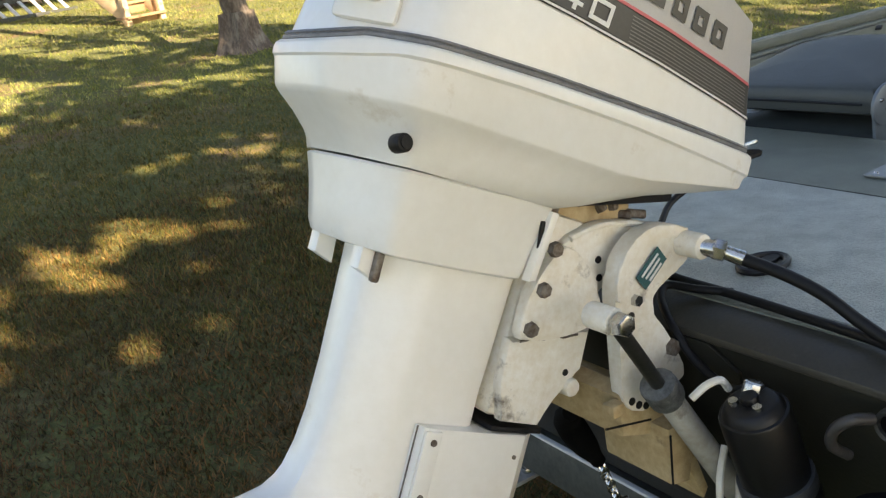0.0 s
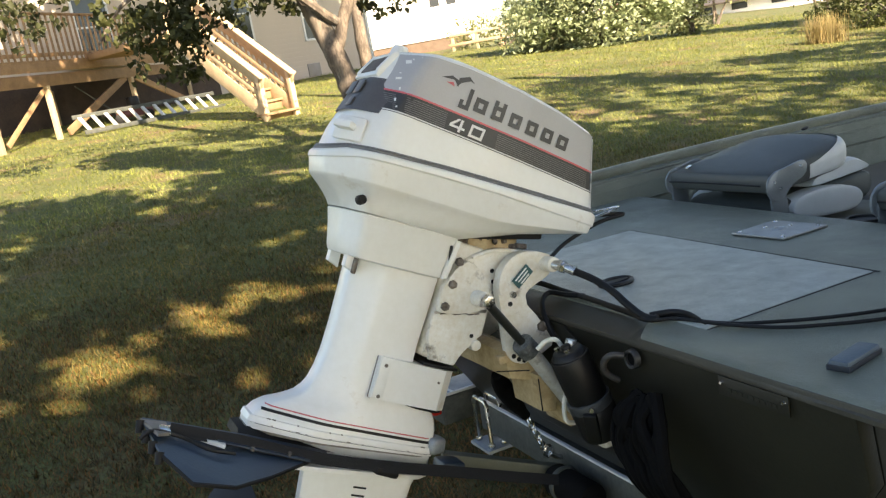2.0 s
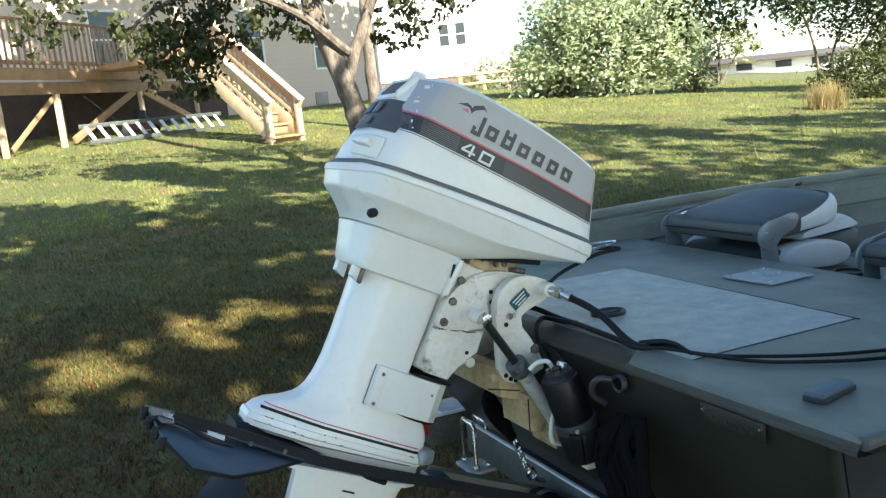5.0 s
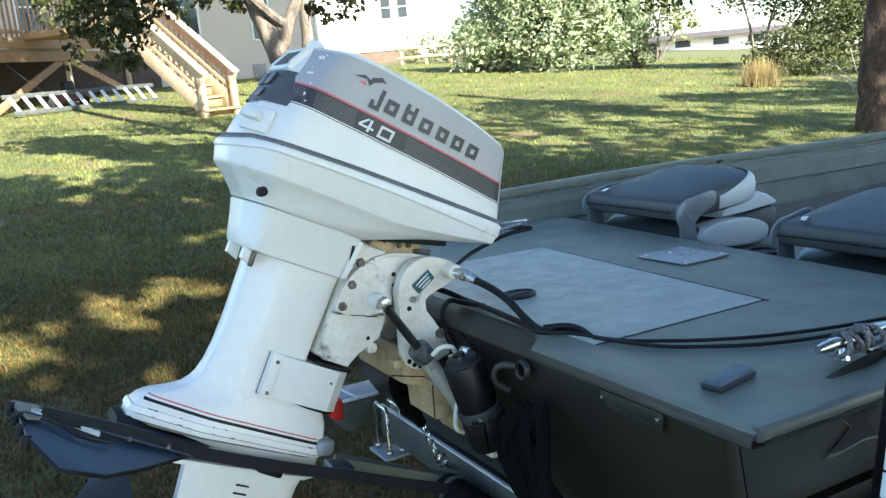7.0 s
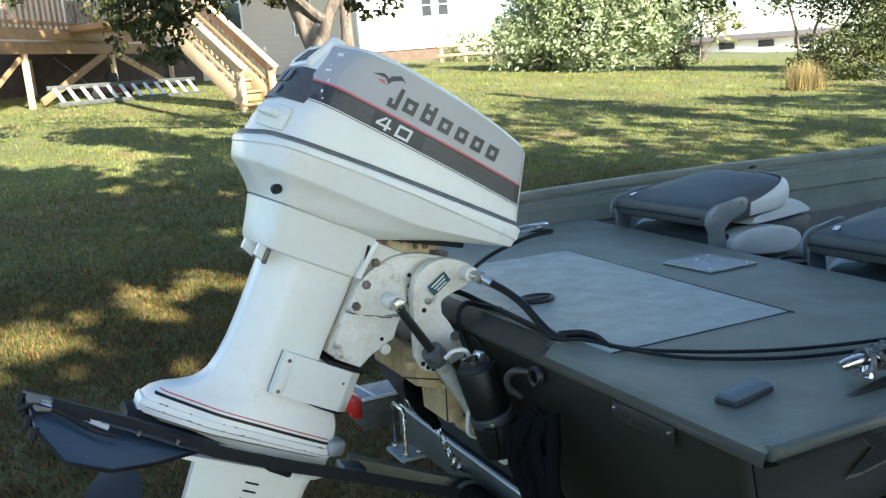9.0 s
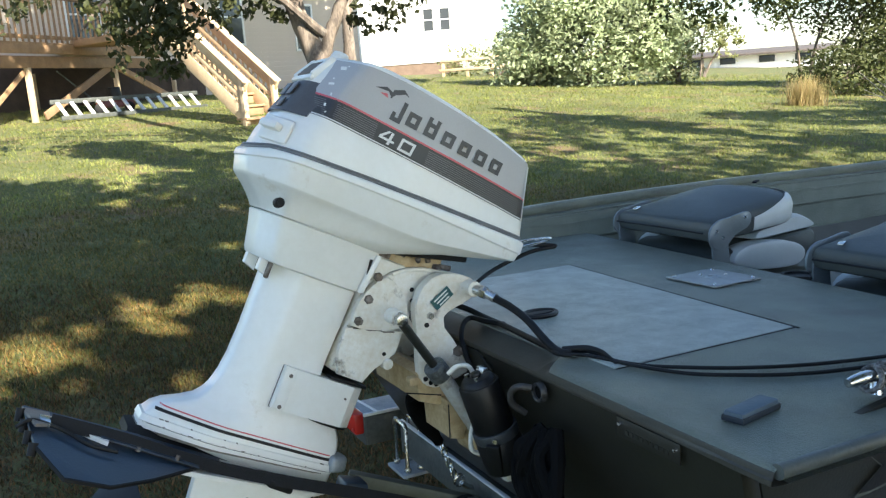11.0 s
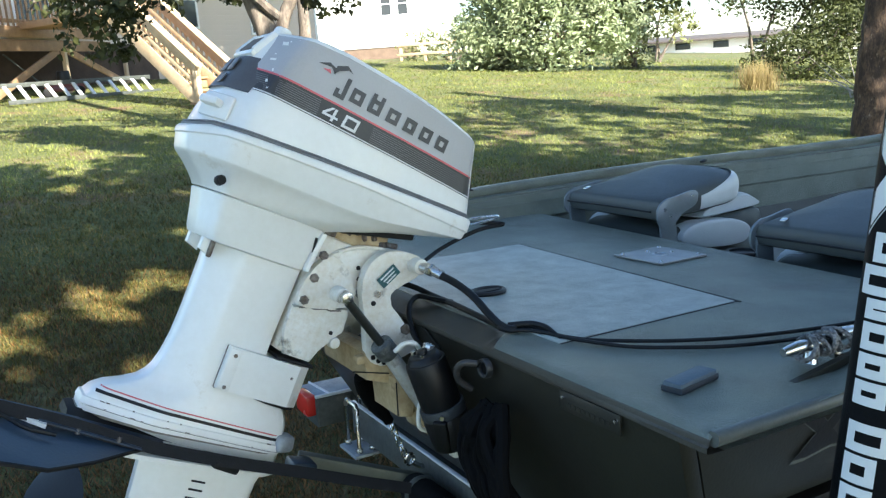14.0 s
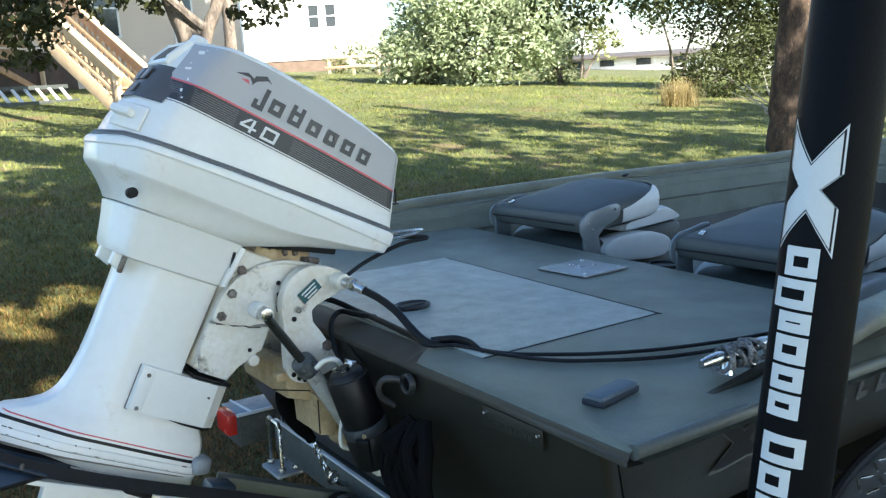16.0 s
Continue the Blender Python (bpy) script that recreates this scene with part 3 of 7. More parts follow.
gasket_rings = [[(u, y, v + d) for u, y, v in low_ring(-0.521 - e, 0.098 + e, 0.086, 0.137, 0.1525 + e, 1)] for e, d in ((0, -0.003), (0.003, -0.001), (0.0035, 0.002), (0.0012, 0.0035), (0.0028, 0.005), (0.0, 0.0075))]
part("cowl_gasket", loft(gasket_rings), surface("grey_rubber_seal", (0.20, 0.20, 0.205), (0.12, 0.12, 0.122), rough=0.55, scale=20, amount=0.4, bump=0.08), motor, "grey rubber cowl gasket")
BELT = curve([(-0.53, 0.082), (-0.48, 0.096), (-0.36, 0.102), (-0.19, 0.107), (0.03, 0.106), (0.11, 0.106)])
CREASE = curve([(-0.54, 0.052), (-0.18, 0.052), (-0.12, 0.058), (-0.06, 0.068), (0.06, 0.086), (0.11, 0.092)])
FLOOR = curve([(-0.54, -0.003), (-0.19, -0.002), (-0.175, 0.004), (-0.127, 0.020), (-0.048, 0.039), (0.035, 0.057), (0.11, 0.085)])


def side_ring(u0, u1, line, w):
    """A ring of the lower cowl that follows a line v(u)."""
    def fn(s):
        u = u0 + (u1 - u0) * s
        return u, PLAN(s) / 0.152 * w, line(u)
    return outline(fn)


def down(line, d):
    return lambda u: line(u) - d


pan = [side_ring(-0.526, 0.104, down(SEAM, 0.002), 0.156), side_ring(-0.530, 0.108, down(SEAM, 0.005), 0.1605), side_ring(-0.531, 0.109, down(SEAM, 0.010), 0.1625),
       side_ring(-0.5305, 0.109, down(BELT, -0.003), 0.1625), side_ring(-0.528, 0.106, BELT, 0.1595), side_ring(-0.5265, 0.105, down(BELT, 0.006), 0.1580),
       side_ring(-0.5205, 0.104, down(CREASE, -0.004), 0.1570), side_ring(-0.5190, 0.103, down(CREASE, -0.0005), 0.1555), side_ring(-0.5150, 0.099, lambda u: CREASE(u) * 0.92 + FLOOR(u) * 0.08, 0.1500),
       side_ring(-0.495, 0.045, lambda u: CREASE(u) * 0.64 + FLOOR(u) * 0.36, 0.1405), side_ring(-0.478, -0.06, lambda u: CREASE(u) * 0.36 + FLOOR(u) * 0.64, 0.1335),
       side_ring(-0.467, -0.15, lambda u: CREASE(u) * 0.14 + FLOOR(u) * 0.86, 0.1275), side_ring(-0.462, -0.200, FLOOR, 0.1215)]
lower = part("lower_cowl", loft(pan), WHITE, motor, "white lower cowl with shaded grime", sharp=30)
apron = [low_ring(-0.458, -0.203, -0.005, 0.002, 0.116), low_ring(-0.461, -0.201, -0.008, -0.001, 0.1195), low_ring(-0.455, -0.203, -0.03, -0.025, 0.113), low_ring(-0.449, -0.206, -0.058, -0.055, 0.107), low_ring(-0.444, -0.209, -0.084, -0.083, 0.102),
         low_ring(-0.439, -0.212, -0.094, -0.092, 0.099), low_ring(-0.42, -0.216, -0.097, -0.095, 0.090)]
part("apron", loft(apron), WHITE, motor, sharp=30)
dent = bmesh.new()
add_cyl(dent, (-0.457, -0.122, 0.016), (-0.457, -0.1400, 0.019), 0.0100, 0.0095, 20, 0.002)
add_cyl(dent, (-0.457, -0.1395, 0.019), (-0.457, -0.1420, 0.0195), 0.0065, 0.0065, 20)
part("rubber_plug", dent, RUBBER, lower, "round black rubber plug")

# leg: a streamlined section that flares over the lower unit
SECT = [(0.0, 0.0), (0.0, 0.34), (0.02, 0.44), (0.08, 0.56), (0.2, 0.78), (0.30, 0.95), (0.36, 1.0), (0.5, 1.0), (0.75, 1.0), (0.92, 0.97), (0.975, 0.88), (1.0, 0.7), (1.0, 0.0)]


def leg_ring(u0, u1, v0, v1, w):
    half = [(u0 + (u1 - u0) * s, y * w, v0 + (v1 - v0) * s) for s, y in SECT]
    return [(u, -y, v) for u, y, v in half] + [(u, y, v) for u, y, v in half[-2:0:-1]]


leg_rings = [leg_ring(*r) for r in ((-0.400, -0.213, -0.088, -0.088, 0.078), (-0.399, -0.214, -0.16, -0.16, 0.074), (-0.398, -0.216, -0.24, -0.24, 0.070), (-0.400, -0.214, -0.30, -0.30, 0.068), (-0.405, -0.20, -0.34, -0.335, 0.068),
                                      (-0.413, -0.165, -0.370, -0.36, 0.069), (-0.421, -0.145, -0.384, -0.375, 0.070), (-0.434, -0.133, -0.398, -0.386, 0.071), (-0.459, -0.125, -0.412, -0.40, 0.074), (-0.492, -0.120, -0.425, -0.415, 0.077), (-0.511, -0.118, -0.438, -0.433, 0.080),
                                      (-0.5215, -0.117, -0.4530, -0.4530, 0.0835), (-0.5265, -0.115, -0.4545, -0.4545, 0.0875), (-0.5295, -0.112, -0.4665, -0.4650, 0.0885), (-0.5275, -0.114, -0.4680, -0.4665, 0.0865), (-0.5270, -0.114, -0.4800, -0.4720, 0.0865))]
leg = part("leg", loft(leg_rings), WHITE, motor, "white leg housing with pinstripes", sharp=32)


def leg_half(u, v):
    """Half the leg's width at (u, v), from the rings."""
    vs = [(r[0][2] + r[12][2]) / 2 for r in leg_rings]
    k = max(i for i in range(len(vs) - 1) if vs[i] >= v)
    f = (vs[k] - v) / (vs[k] - vs[k + 1])

    def at(r):
        half = r[:13]
        return float(np.interp(u, [p[0] for p in half], [-p[1] for p in half]))
    return at(leg_rings[k]) * (1 - f) + at(leg_rings[k + 1]) * f


def patch(name, lines, u0, u1, surf, material, parent, off=0.0013, n=40, label=""):
    """A decal laid on a side: rows between lines v(u), columns from u0 to u1 (numbers or functions of v)."""
    bm = bmesh.new()
    rows = []
    for line in lines:
        row = []
        for k in range(n + 1):
            lo = u0(line(-0.45)) if callable(u0) else u0
            hi = u1(line(0.06)) if callable(u1) else u1
            u = lo + (hi - lo) * k / n
            v = line(u)
            row.append(bm.verts.new((u, -(surf(u, v) + off), v)))
        rows.append(row)
    for a, b in zip(rows, rows[1:]):
        for k in range(n):
            bm.faces.new((a[k], a[k + 1], b[k + 1], b[k]))
    return part(name, bm, material, parent, label)


def between(a, b, k):
    return lambda u: a(u) + (b(u) - a(u)) * k


LOW = curve([(-0.50, 0.204), (0.10, 0.177)])
RED = curve([(-0.50, 0.247), (0.10, 0.221)])
EDGE_TOP = lambda u: SEAM(u) + (TOP(u) - SEAM(u)) * 0.945
front_of = lambda v: 0.091 - (v - 0.138) * 0.235 - 0.009
rear_of = lambda v: -0.478 + (v - 0.19) * 0.33
patch("silver_decal", [between(RED, EDGE_TOP, k) for k in (0.02, 0.25, 0.5, 0.75, 1.0)], rear_of, front_of, cowl_side, SILVER_DECAL, cowl, n=170, label="faded silver-grey side decal")
patch("dark_decal", [between(LOW, RED, k) for k in (0.0, 0.5, 1.0)], rear_of, front_of, cowl_side, DARK_DECAL, cowl, n=170, label="black striped side decal")
for k in range(8):
    z = 0.16 + 0.095 * k
    patch("pinstripe", [between(LOW, RED, z), between(LOW, RED, z + 0.030)], lambda v: -0.462, front_of, cowl_side, GREY_LINE, cowl, off=0.0021, n=24)
patch("red_stripe", [between(LOW, RED, 0.97), between(LOW, RED, 1.06)], lambda v: -0.456, front_of, cowl_side, RED_DECAL, cowl, off=0.0026)
patch("white_stripe", [between(LOW, RED, 0.03), between(LOW, RED, 0.09)], rear_of, front_of, cowl_side, PALE_DECAL, cowl, n=120, off=0.0026)


def strokes(name, quads, at, size, material, parent, off, label=""):
    """Flat marks on the cowl's side: corners in units of a mark's height, along the decal's own slope."""
    bm = bmesh.new()
    du, dv = Vector((1.0, -0.044)), Vector((-0.06, 1.0))
    for q in quads:
        vs = []
        steps = []
        for (a0, b0), (a1, b1) in zip(q, q[1:] + q[:1]):
            steps += [(a0 + (a1 - a0) * k / 3, b0 + (b1 - b0) * k / 3) for k in range(3)]
        for a, b in steps:
            p = Vector(at) + du * (a * size) + dv * (b * size)
            vs.append(bm.verts.new((p.x, -(cowl_side(p.x, p.y) + off), p.y)))
        bm.faces.new(vs)
    return part(name, bm, material, parent, label)


def bar(x0, y0, x1, y1, lean=0.18):
    return [(x0 + lean * y0, y0), (x1 + lean * y0, y0), (x1 + lean * y1, y1), (x0 + lean * y1, y1)]


# the power rating, in pale outlined figures on a dark field
patch("number_field", [between(LOW, RED, 0.12), between(LOW, RED, 0.95)], -0.332, -0.210, cowl_side, DARK_DECAL, cowl, off=0.0028, n=8)
four = [bar(0.78, 0.0, 1.0, 1.0, 0.25), bar(0.0, 0.24, 1.3, 0.42, 0.25), [(0.06, 0.42), (0.34, 0.42), (1.02, 1.0), (0.76, 1.0)]]
zero = [bar(0.0, 0.0, 0.22, 1.0, 0.25), bar(1.05, 0.0, 1.27, 1.0, 0.25), bar(0.22, 0.0, 1.05, 0.2, 0.25), bar(0.22, 0.8, 1.05, 1.0, 0.25)]
strokes("number_four", four, (-0.325, 0.2040), 0.0265, PALE_DECAL, cowl, 0.0040)
strokes("number_zero", zero, (-0.279, 0.2022), 0.0265, PALE_DECAL, cowl, 0.0040)
# the maker's mark and name, as plain shapes
x = -0.314
for w, lo, hi in ((0.95, -0.15, 1.15), (0.85, 0, 0.85), (0.85, 0, 1.15), (0.85, 0, 0.85), (0.85, 0, 0.85), (0.85, 0, 0.85), (0.85, 0, 0.85)):
    w_, t = w * 0.97, 0.26
    quads = [bar(0, lo, t, hi), bar(w_ - t, lo, w_, hi if w < 0.9 else 0.85), bar(t, lo, w_ - t, lo + t), bar(t, 0.85 - t, w_ - t, 0.85)] if w < 0.9 else [bar(0.42, 0.1, 0.42 + t, hi), bar(0.0, lo, 0.42 + t, lo + t), bar(0, lo + t, t * 0.9, lo + 2 * t)]
    strokes("mark_block", quads, (x, 0.2575 - 0.044 * (x + 0.32)), 0.0355, LETTER, cowl, 0.0030)
    x += 0.0440 if w < 0.9 else 0.034
strokes("emblem", [[(0.0, 0.0), (1.1, 0.15), (1.5, -0.25), (1.55, 0.2), (0.9, 0.42)]], (-0.362, 0.300), 0.026, LETTER, cowl, 0.0030)
strokes("emblem", [[(1.35, -0.3), (1.75, 0.15), (2.5, 0.55), (2.9, 0.45), (2.35, 0.85), (1.5, 0.45)]], (-0.362, 0.300), 0.026, LETTER, cowl, 0.0030)
strokes("emblem", [[(0.45, -0.22), (1.05, -0.05), (1.2, -0.35)]], (-0.362, 0.300), 0.026, RED_DECAL, cowl, 0.0030)

# chipped decal along the rear corner
rc = random.Random(12)
for k in range(7):
    v = 0.212 + 0.0185 * k + rc.uniform(-0.007, 0.007)
    u, w_ = -0.440 + 0.30 * max(0, v - 0.26) + rc.uniform(-0.006, 0.006), rc.choice((0.0015, 0.002, 0.003, 0.008))
    patch("paint_chip", [(lambda q, d=d, v=v: v + d + 0.3 * (q - u)) for d in (0.0, rc.uniform(0.002, 0.009))], u, u + w_, cowl_side, WHITE, cowl, off=0.0032, n=3)

# back of the cowl: carrying recess, dark badge panel, latch
grip = bmesh.new()
add_box(grip, (0.014, 0.124, 0.018), (-0.4390, 0, 0.324), 0.006, pose(0, 0, 0, 0, 42, 0))
add_box(grip, (0.012, 0.124, 0.014), (-0.4655, 0, 0.277), 0.005, pose(0, 0, 0, 0, 20, 0))
for y in (-0.055, 0.055):
    add_box(grip, (0.018, 0.016, 0.060), (-0.4505, y, 0.304), 0.006, pose(0, 0, 0, 0, 30, 0))
handle = part("carry_handle", grip, WHITE, cowl, "white moulded carrying handle")
# The recess is filled with a dark brown block.
part("recess", box((0.010, 0.100, 0.046), (-0.4515, 0, 0.304), 0.003, pose(0, 0, 0, 0, 30, 0)), surface("dark_brown_recess", (0.16, 0.125, 0.105), (0.09, 0.07, 0.06), rough=0.7, amount=0.4), handle)
badge = bmesh.new()
ring_lo, ring_hi = [], []
for k in range(13):
    y = -0.108 + 0.216 * k / 12
    for row, v in ((ring_lo, 0.192), (ring_hi, 0.268)):
        h = (v - SEAM(-0.485)) / (TOP(-0.48) - SEAM(-0.485))
        s = float(np.interp(abs(y), [0, 0.048 * width(h), 0.066 * width(h), 0.1265 * width(h)], [0, 0.002, 0.014, 0.085]))
        row.append(badge.verts.new((rear(h) + (front(h) - rear(h)) * s - 0.0045, y, v)))
for k in range(12):
    badge.faces.new((ring_lo[k], ring_lo[k + 1], ring_hi[k + 1], ring_hi[k]))
badge_ob = part("rear_badge", badge, surface("dark_grey_badge", (0.075, 0.070, 0.070), (0.10, 0.095, 0.095), rough=0.5, scale=20, fine=200, amount=0.4, bump=0.05), cowl, "black badge panel round the back")
for y, z, w, h_ in ((-0.022, 0.246, 0.036, 0.030), (-0.024, 0.211, 0.028, 0.020), (0.022, 0.246, 0.036, 0.030)):
    part("badge_square", box((0.0022, w, h_), (-0.5035 + 0.34 * (z - 0.19), y, z), 0.0008, pose(0, 0, 0, 0, 17, 0)), DARK_DECAL, badge_ob)
lat = bmesh.new()
add_box(lat, (0.010, 0.072, 0.050), (-0.4985, -0.076, 0.150), 0.006, pose(0, 0, 0, 0, 6, 35))
plate_ = part("latch_plate", lat, WHITE, cowl)
part("latch_lever", box((0.026, 0.044, 0.016), (-0.5115, -0.078, 0.154), 0.005, pose(0, 0, 0, 0, 6, 35)), WHITE, plate_, "white cowl latch lever")
part("lifting_knob", cyl((-0.40, 0.03, 0.345), (-0.40, 0.03, 0.366), 0.022, 0.016, 14, 0.003), WHITE, cowl)

# stripes, cover band and anode on the leg
STR = lambda d: (lambda u: -0.4370 + d - 0.016 * (u + 0.51))
patch("red_line", [STR(0.0070), STR(0.0095)], -0.500, -0.140, leg_half, RED_DECAL, leg)
patch("black_line", [STR(-0.0034), STR(0.0026)], -0.508, -0.135, leg_half, BLACK_PAINT, leg)
patch("thin_line", [lambda u: -0.4675, lambda u: -0.4685], -0.522, -0.125, leg_half, GREY_LINE, leg, off=0.0008)
scuffs = random.Random(31)
for k in range(16):
    u, v = scuffs.uniform(-0.50, -0.15), scuffs.choice((-0.4535, -0.4655, -0.4660))
    d = scuffs.uniform(0.002, 0.010)
    patch("skirt_scuff", [(lambda q, w=w, v=v: v + w) for w in (-0.0007, 0.0006 + 0.0006 * scuffs.random())], u, u + d, leg_half, RUST, leg, off=0.0012, n=3)
wrap = [[(-0.307, -0.070, v), (-0.304, -0.084, v), (-0.276, -0.086, v - 0.001), (-0.19, -0.086, v - 0.002), (-0.145, -0.082, v - 0.003), (-0.120, -0.064, v - 0.003), (-0.110, -0.02, v - 0.003), (-0.110, 0.02, v - 0.003), (-0.120, 0.064, v - 0.003), (-0.145, 0.082, v - 0.003), (-0.19, 0.086, v - 0.002), (-0.304, 0.084, v), (-0.307, 0.070, v), (-0.30, 0.05, v), (-0.30, -0.05, v)] for v in (-0.2800, -0.2815, -0.3660, -0.3685)]
cover = part("mount_cover", loft(wrap), WHITE, motor, "white lower mount cover", sharp=30)
GAP = [(-0.235, -0.0715), (-0.19, -0.079), (-0.145, -0.0785), (-0.123, -0.062), (-0.1135, -0.02), (-0.1135, 0.02), (-0.123, 0.062), (-0.145, 0.0785), (-0.19, 0.079), (-0.235, 0.0715)]
part("cover_gap", loft([[(u, y, v - drop * min(1.0, (u + 0.235) / 0.06)) for u, y in GAP] for v, drop in ((-0.368, 0.0), (-0.3705, 0.0075))]), RUBBER, cover)
part("top_gap", box((0.085, 0.160, 0.007), (-0.160, 0, -0.2775), 0.002), RUBBER, cover)
seam_ = bmesh.new()
add_box(seam_, (0.0016, 0.0012, 0.088), (-0.3075, -0.0745, -0.3245))
add_box(seam_, (0.030, 0.0012, 0.0016), (-0.292, -0.0745, -0.3692))
part("grime_seam", seam_, RUST, cover)
part("cover_plate", box((0.024, 0.004, 0.083), (-0.291, -0.0865, -0.3245), 0.0015), WHITE, cover)
for v in (-0.296, -0.362):
    part("screw", cyl((-0.290, -0.086, v), (-0.290, -0.0905, v), 0.0045, 0.004, 10), RUST, cover)
part("screw", cyl((-0.157, -0.080, -0.311), (-0.157, -0.0855, -0.311), 0.003, 0.0025, 10), RUST, cover)
part("anode", box((0.042, 0.040, 0.036), (-0.118, -0.066, -0.448), 0.010, pose(0, 0, 0, 0, -12, 15), 3), ZINC, motor, "blue-grey sacrificial anode block")
for s in (-1, 1):
    part("corner_bracket", prism([(-0.428, -0.088), (-0.404, -0.088), (-0.402, -0.128), (-0.428, -0.118)], s * 0.040, s * 0.062, bevel=0.003), WHITE, motor)
part("tilt_grip", box((0.010, 0.010, 0.042), (-0.408, -0.066, -0.108), 0.003), RUST, motor)

slot = bmesh.new()
add_box(slot, (0.006, 0.004, 0.062), (-0.217, -0.098, -0.050), 0.001, pose(0, 0, 0, 0, -8, 0))
part("apron_slot", slot, RUBBER, motor)
part("apron_flange", prism([(-0.215, -0.006), (-0.203, -0.006), (-0.213, -0.090), (-0.224, -0.092)], -0.104, -0.088, bevel=0.003), WHITE, motor)
# Black strip stands in for the shade under the cowl.
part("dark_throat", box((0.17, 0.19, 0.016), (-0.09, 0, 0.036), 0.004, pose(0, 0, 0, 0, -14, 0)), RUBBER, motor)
part("engine_mount", box((0.13, 0.13, 0.06), (-0.105, 0, 0.004), 0.012, pose(0, 0, 0, 0, -14, 0)), YELLOWED, motor, "stained cream engine mount under the cowl")

# lower unit
low = [leg_ring(*r) for r in ((-0.53, -0.125, -0.478, -0.468, 0.078), (-0.525, -0.13, -0.487, -0.478, 0.076))]
part("skirt_gasket", loft(low), surface("grimy_grey_seal", (0.34, 0.32, 0.28), (0.16, 0.14, 0.11), rough=0.6, scale=20, amount=0.5, bump=0.1), motor)
low = [leg_ring(*r) for r in ((-0.505, -0.11, -0.484, -0.476, 0.066), (-0.47, -0.108, -0.50, -0.494, 0.060), (-0.44, -0.108, -0.512, -0.505, 0.058), (-0.40, -0.118, -0.52, -0.515, 0.046), (-0.375, -0.125, -0.56, -0.555, 0.036), (-0.365, -0.13, -0.66, -0.66, 0.034), (-0.36, -0.13, -0.70, -0.70, 0.04), (-0.30, -0.20, -0.80, -0.80, 0.012), (-0.27, -0.24, -0.90, -0.90, 0.006))]
unit = part("lower_unit", loft(low), WHITE, motor, "white gear housing", sharp=34)
part("cavitation_plate", prism(rounded([(-0.46, -0.10), (-0.45, -0.128), (-0.15, -0.085), (-0.09, -0.03), (-0.09, 0.03), (-0.15, 0.085), (-0.45, 0.128), (-0.46, 0.10)], 0.1, 2), -0.526, -0.517, axis="z", bevel=0.002), WHITE, unit)
part("torpedo", loft([[(u, r * math.cos(a), -0.735 + r * math.sin(a)) for a in np.linspace(0, 2 * math.pi, 20)[:-1]] for u, r in ((-0.42, 0.045), (-0.36, 0.052), (-0.2, 0.050), (-0.1, 0.036), (-0.05, 0.012))]), WHITE, unit)
for k in range(4):
    part("water_slot", box((0.030, 0.004, 0.004), (-0.25, -0.036, -0.572 - 0.018 * k), 0.001), RUBBER, unit)
hub = part("propeller", loft([[(u, r * math.cos(a), -0.735 + r * math.sin(a)) for a in np.linspace(0, 2 * math.pi, 20)[:-1]] for u, r in ((-0.57, 0.030), (-0.55, 0.036), (-0.43, 0.046))]), BLACK_PAINT, motor, "black three-bladed propeller")
for k in range(3):
    a = math.radians(62 + 120 * k)
    blade = []
    for r in np.linspace(0.04, 0.155, 7):
        tw, w = 0.75 - 2.4 * (r - 0.04), 0.062 * math.sin(math.pi * min(0.93, (r + 0.03) / 0.19)) + 0.012
        blade.append([(-0.495 + w * d * math.sin(tw) * 0.9 + th * math.cos(tw), *(Matrix.Rotation(a, 2) @ Vector((r, w * d * math.cos(tw) - th * math.sin(tw))))) for d, th in ((-1, 0), (-0.5, 0.004), (0.5, 0.004), (1, 0), (0.5, -0.003), (-0.5, -0.003))])
    part("blade", loft([[(u, y, z - 0.735) for u, y, z in ring] for ring in blade]), BLACK_PAINT, hub)

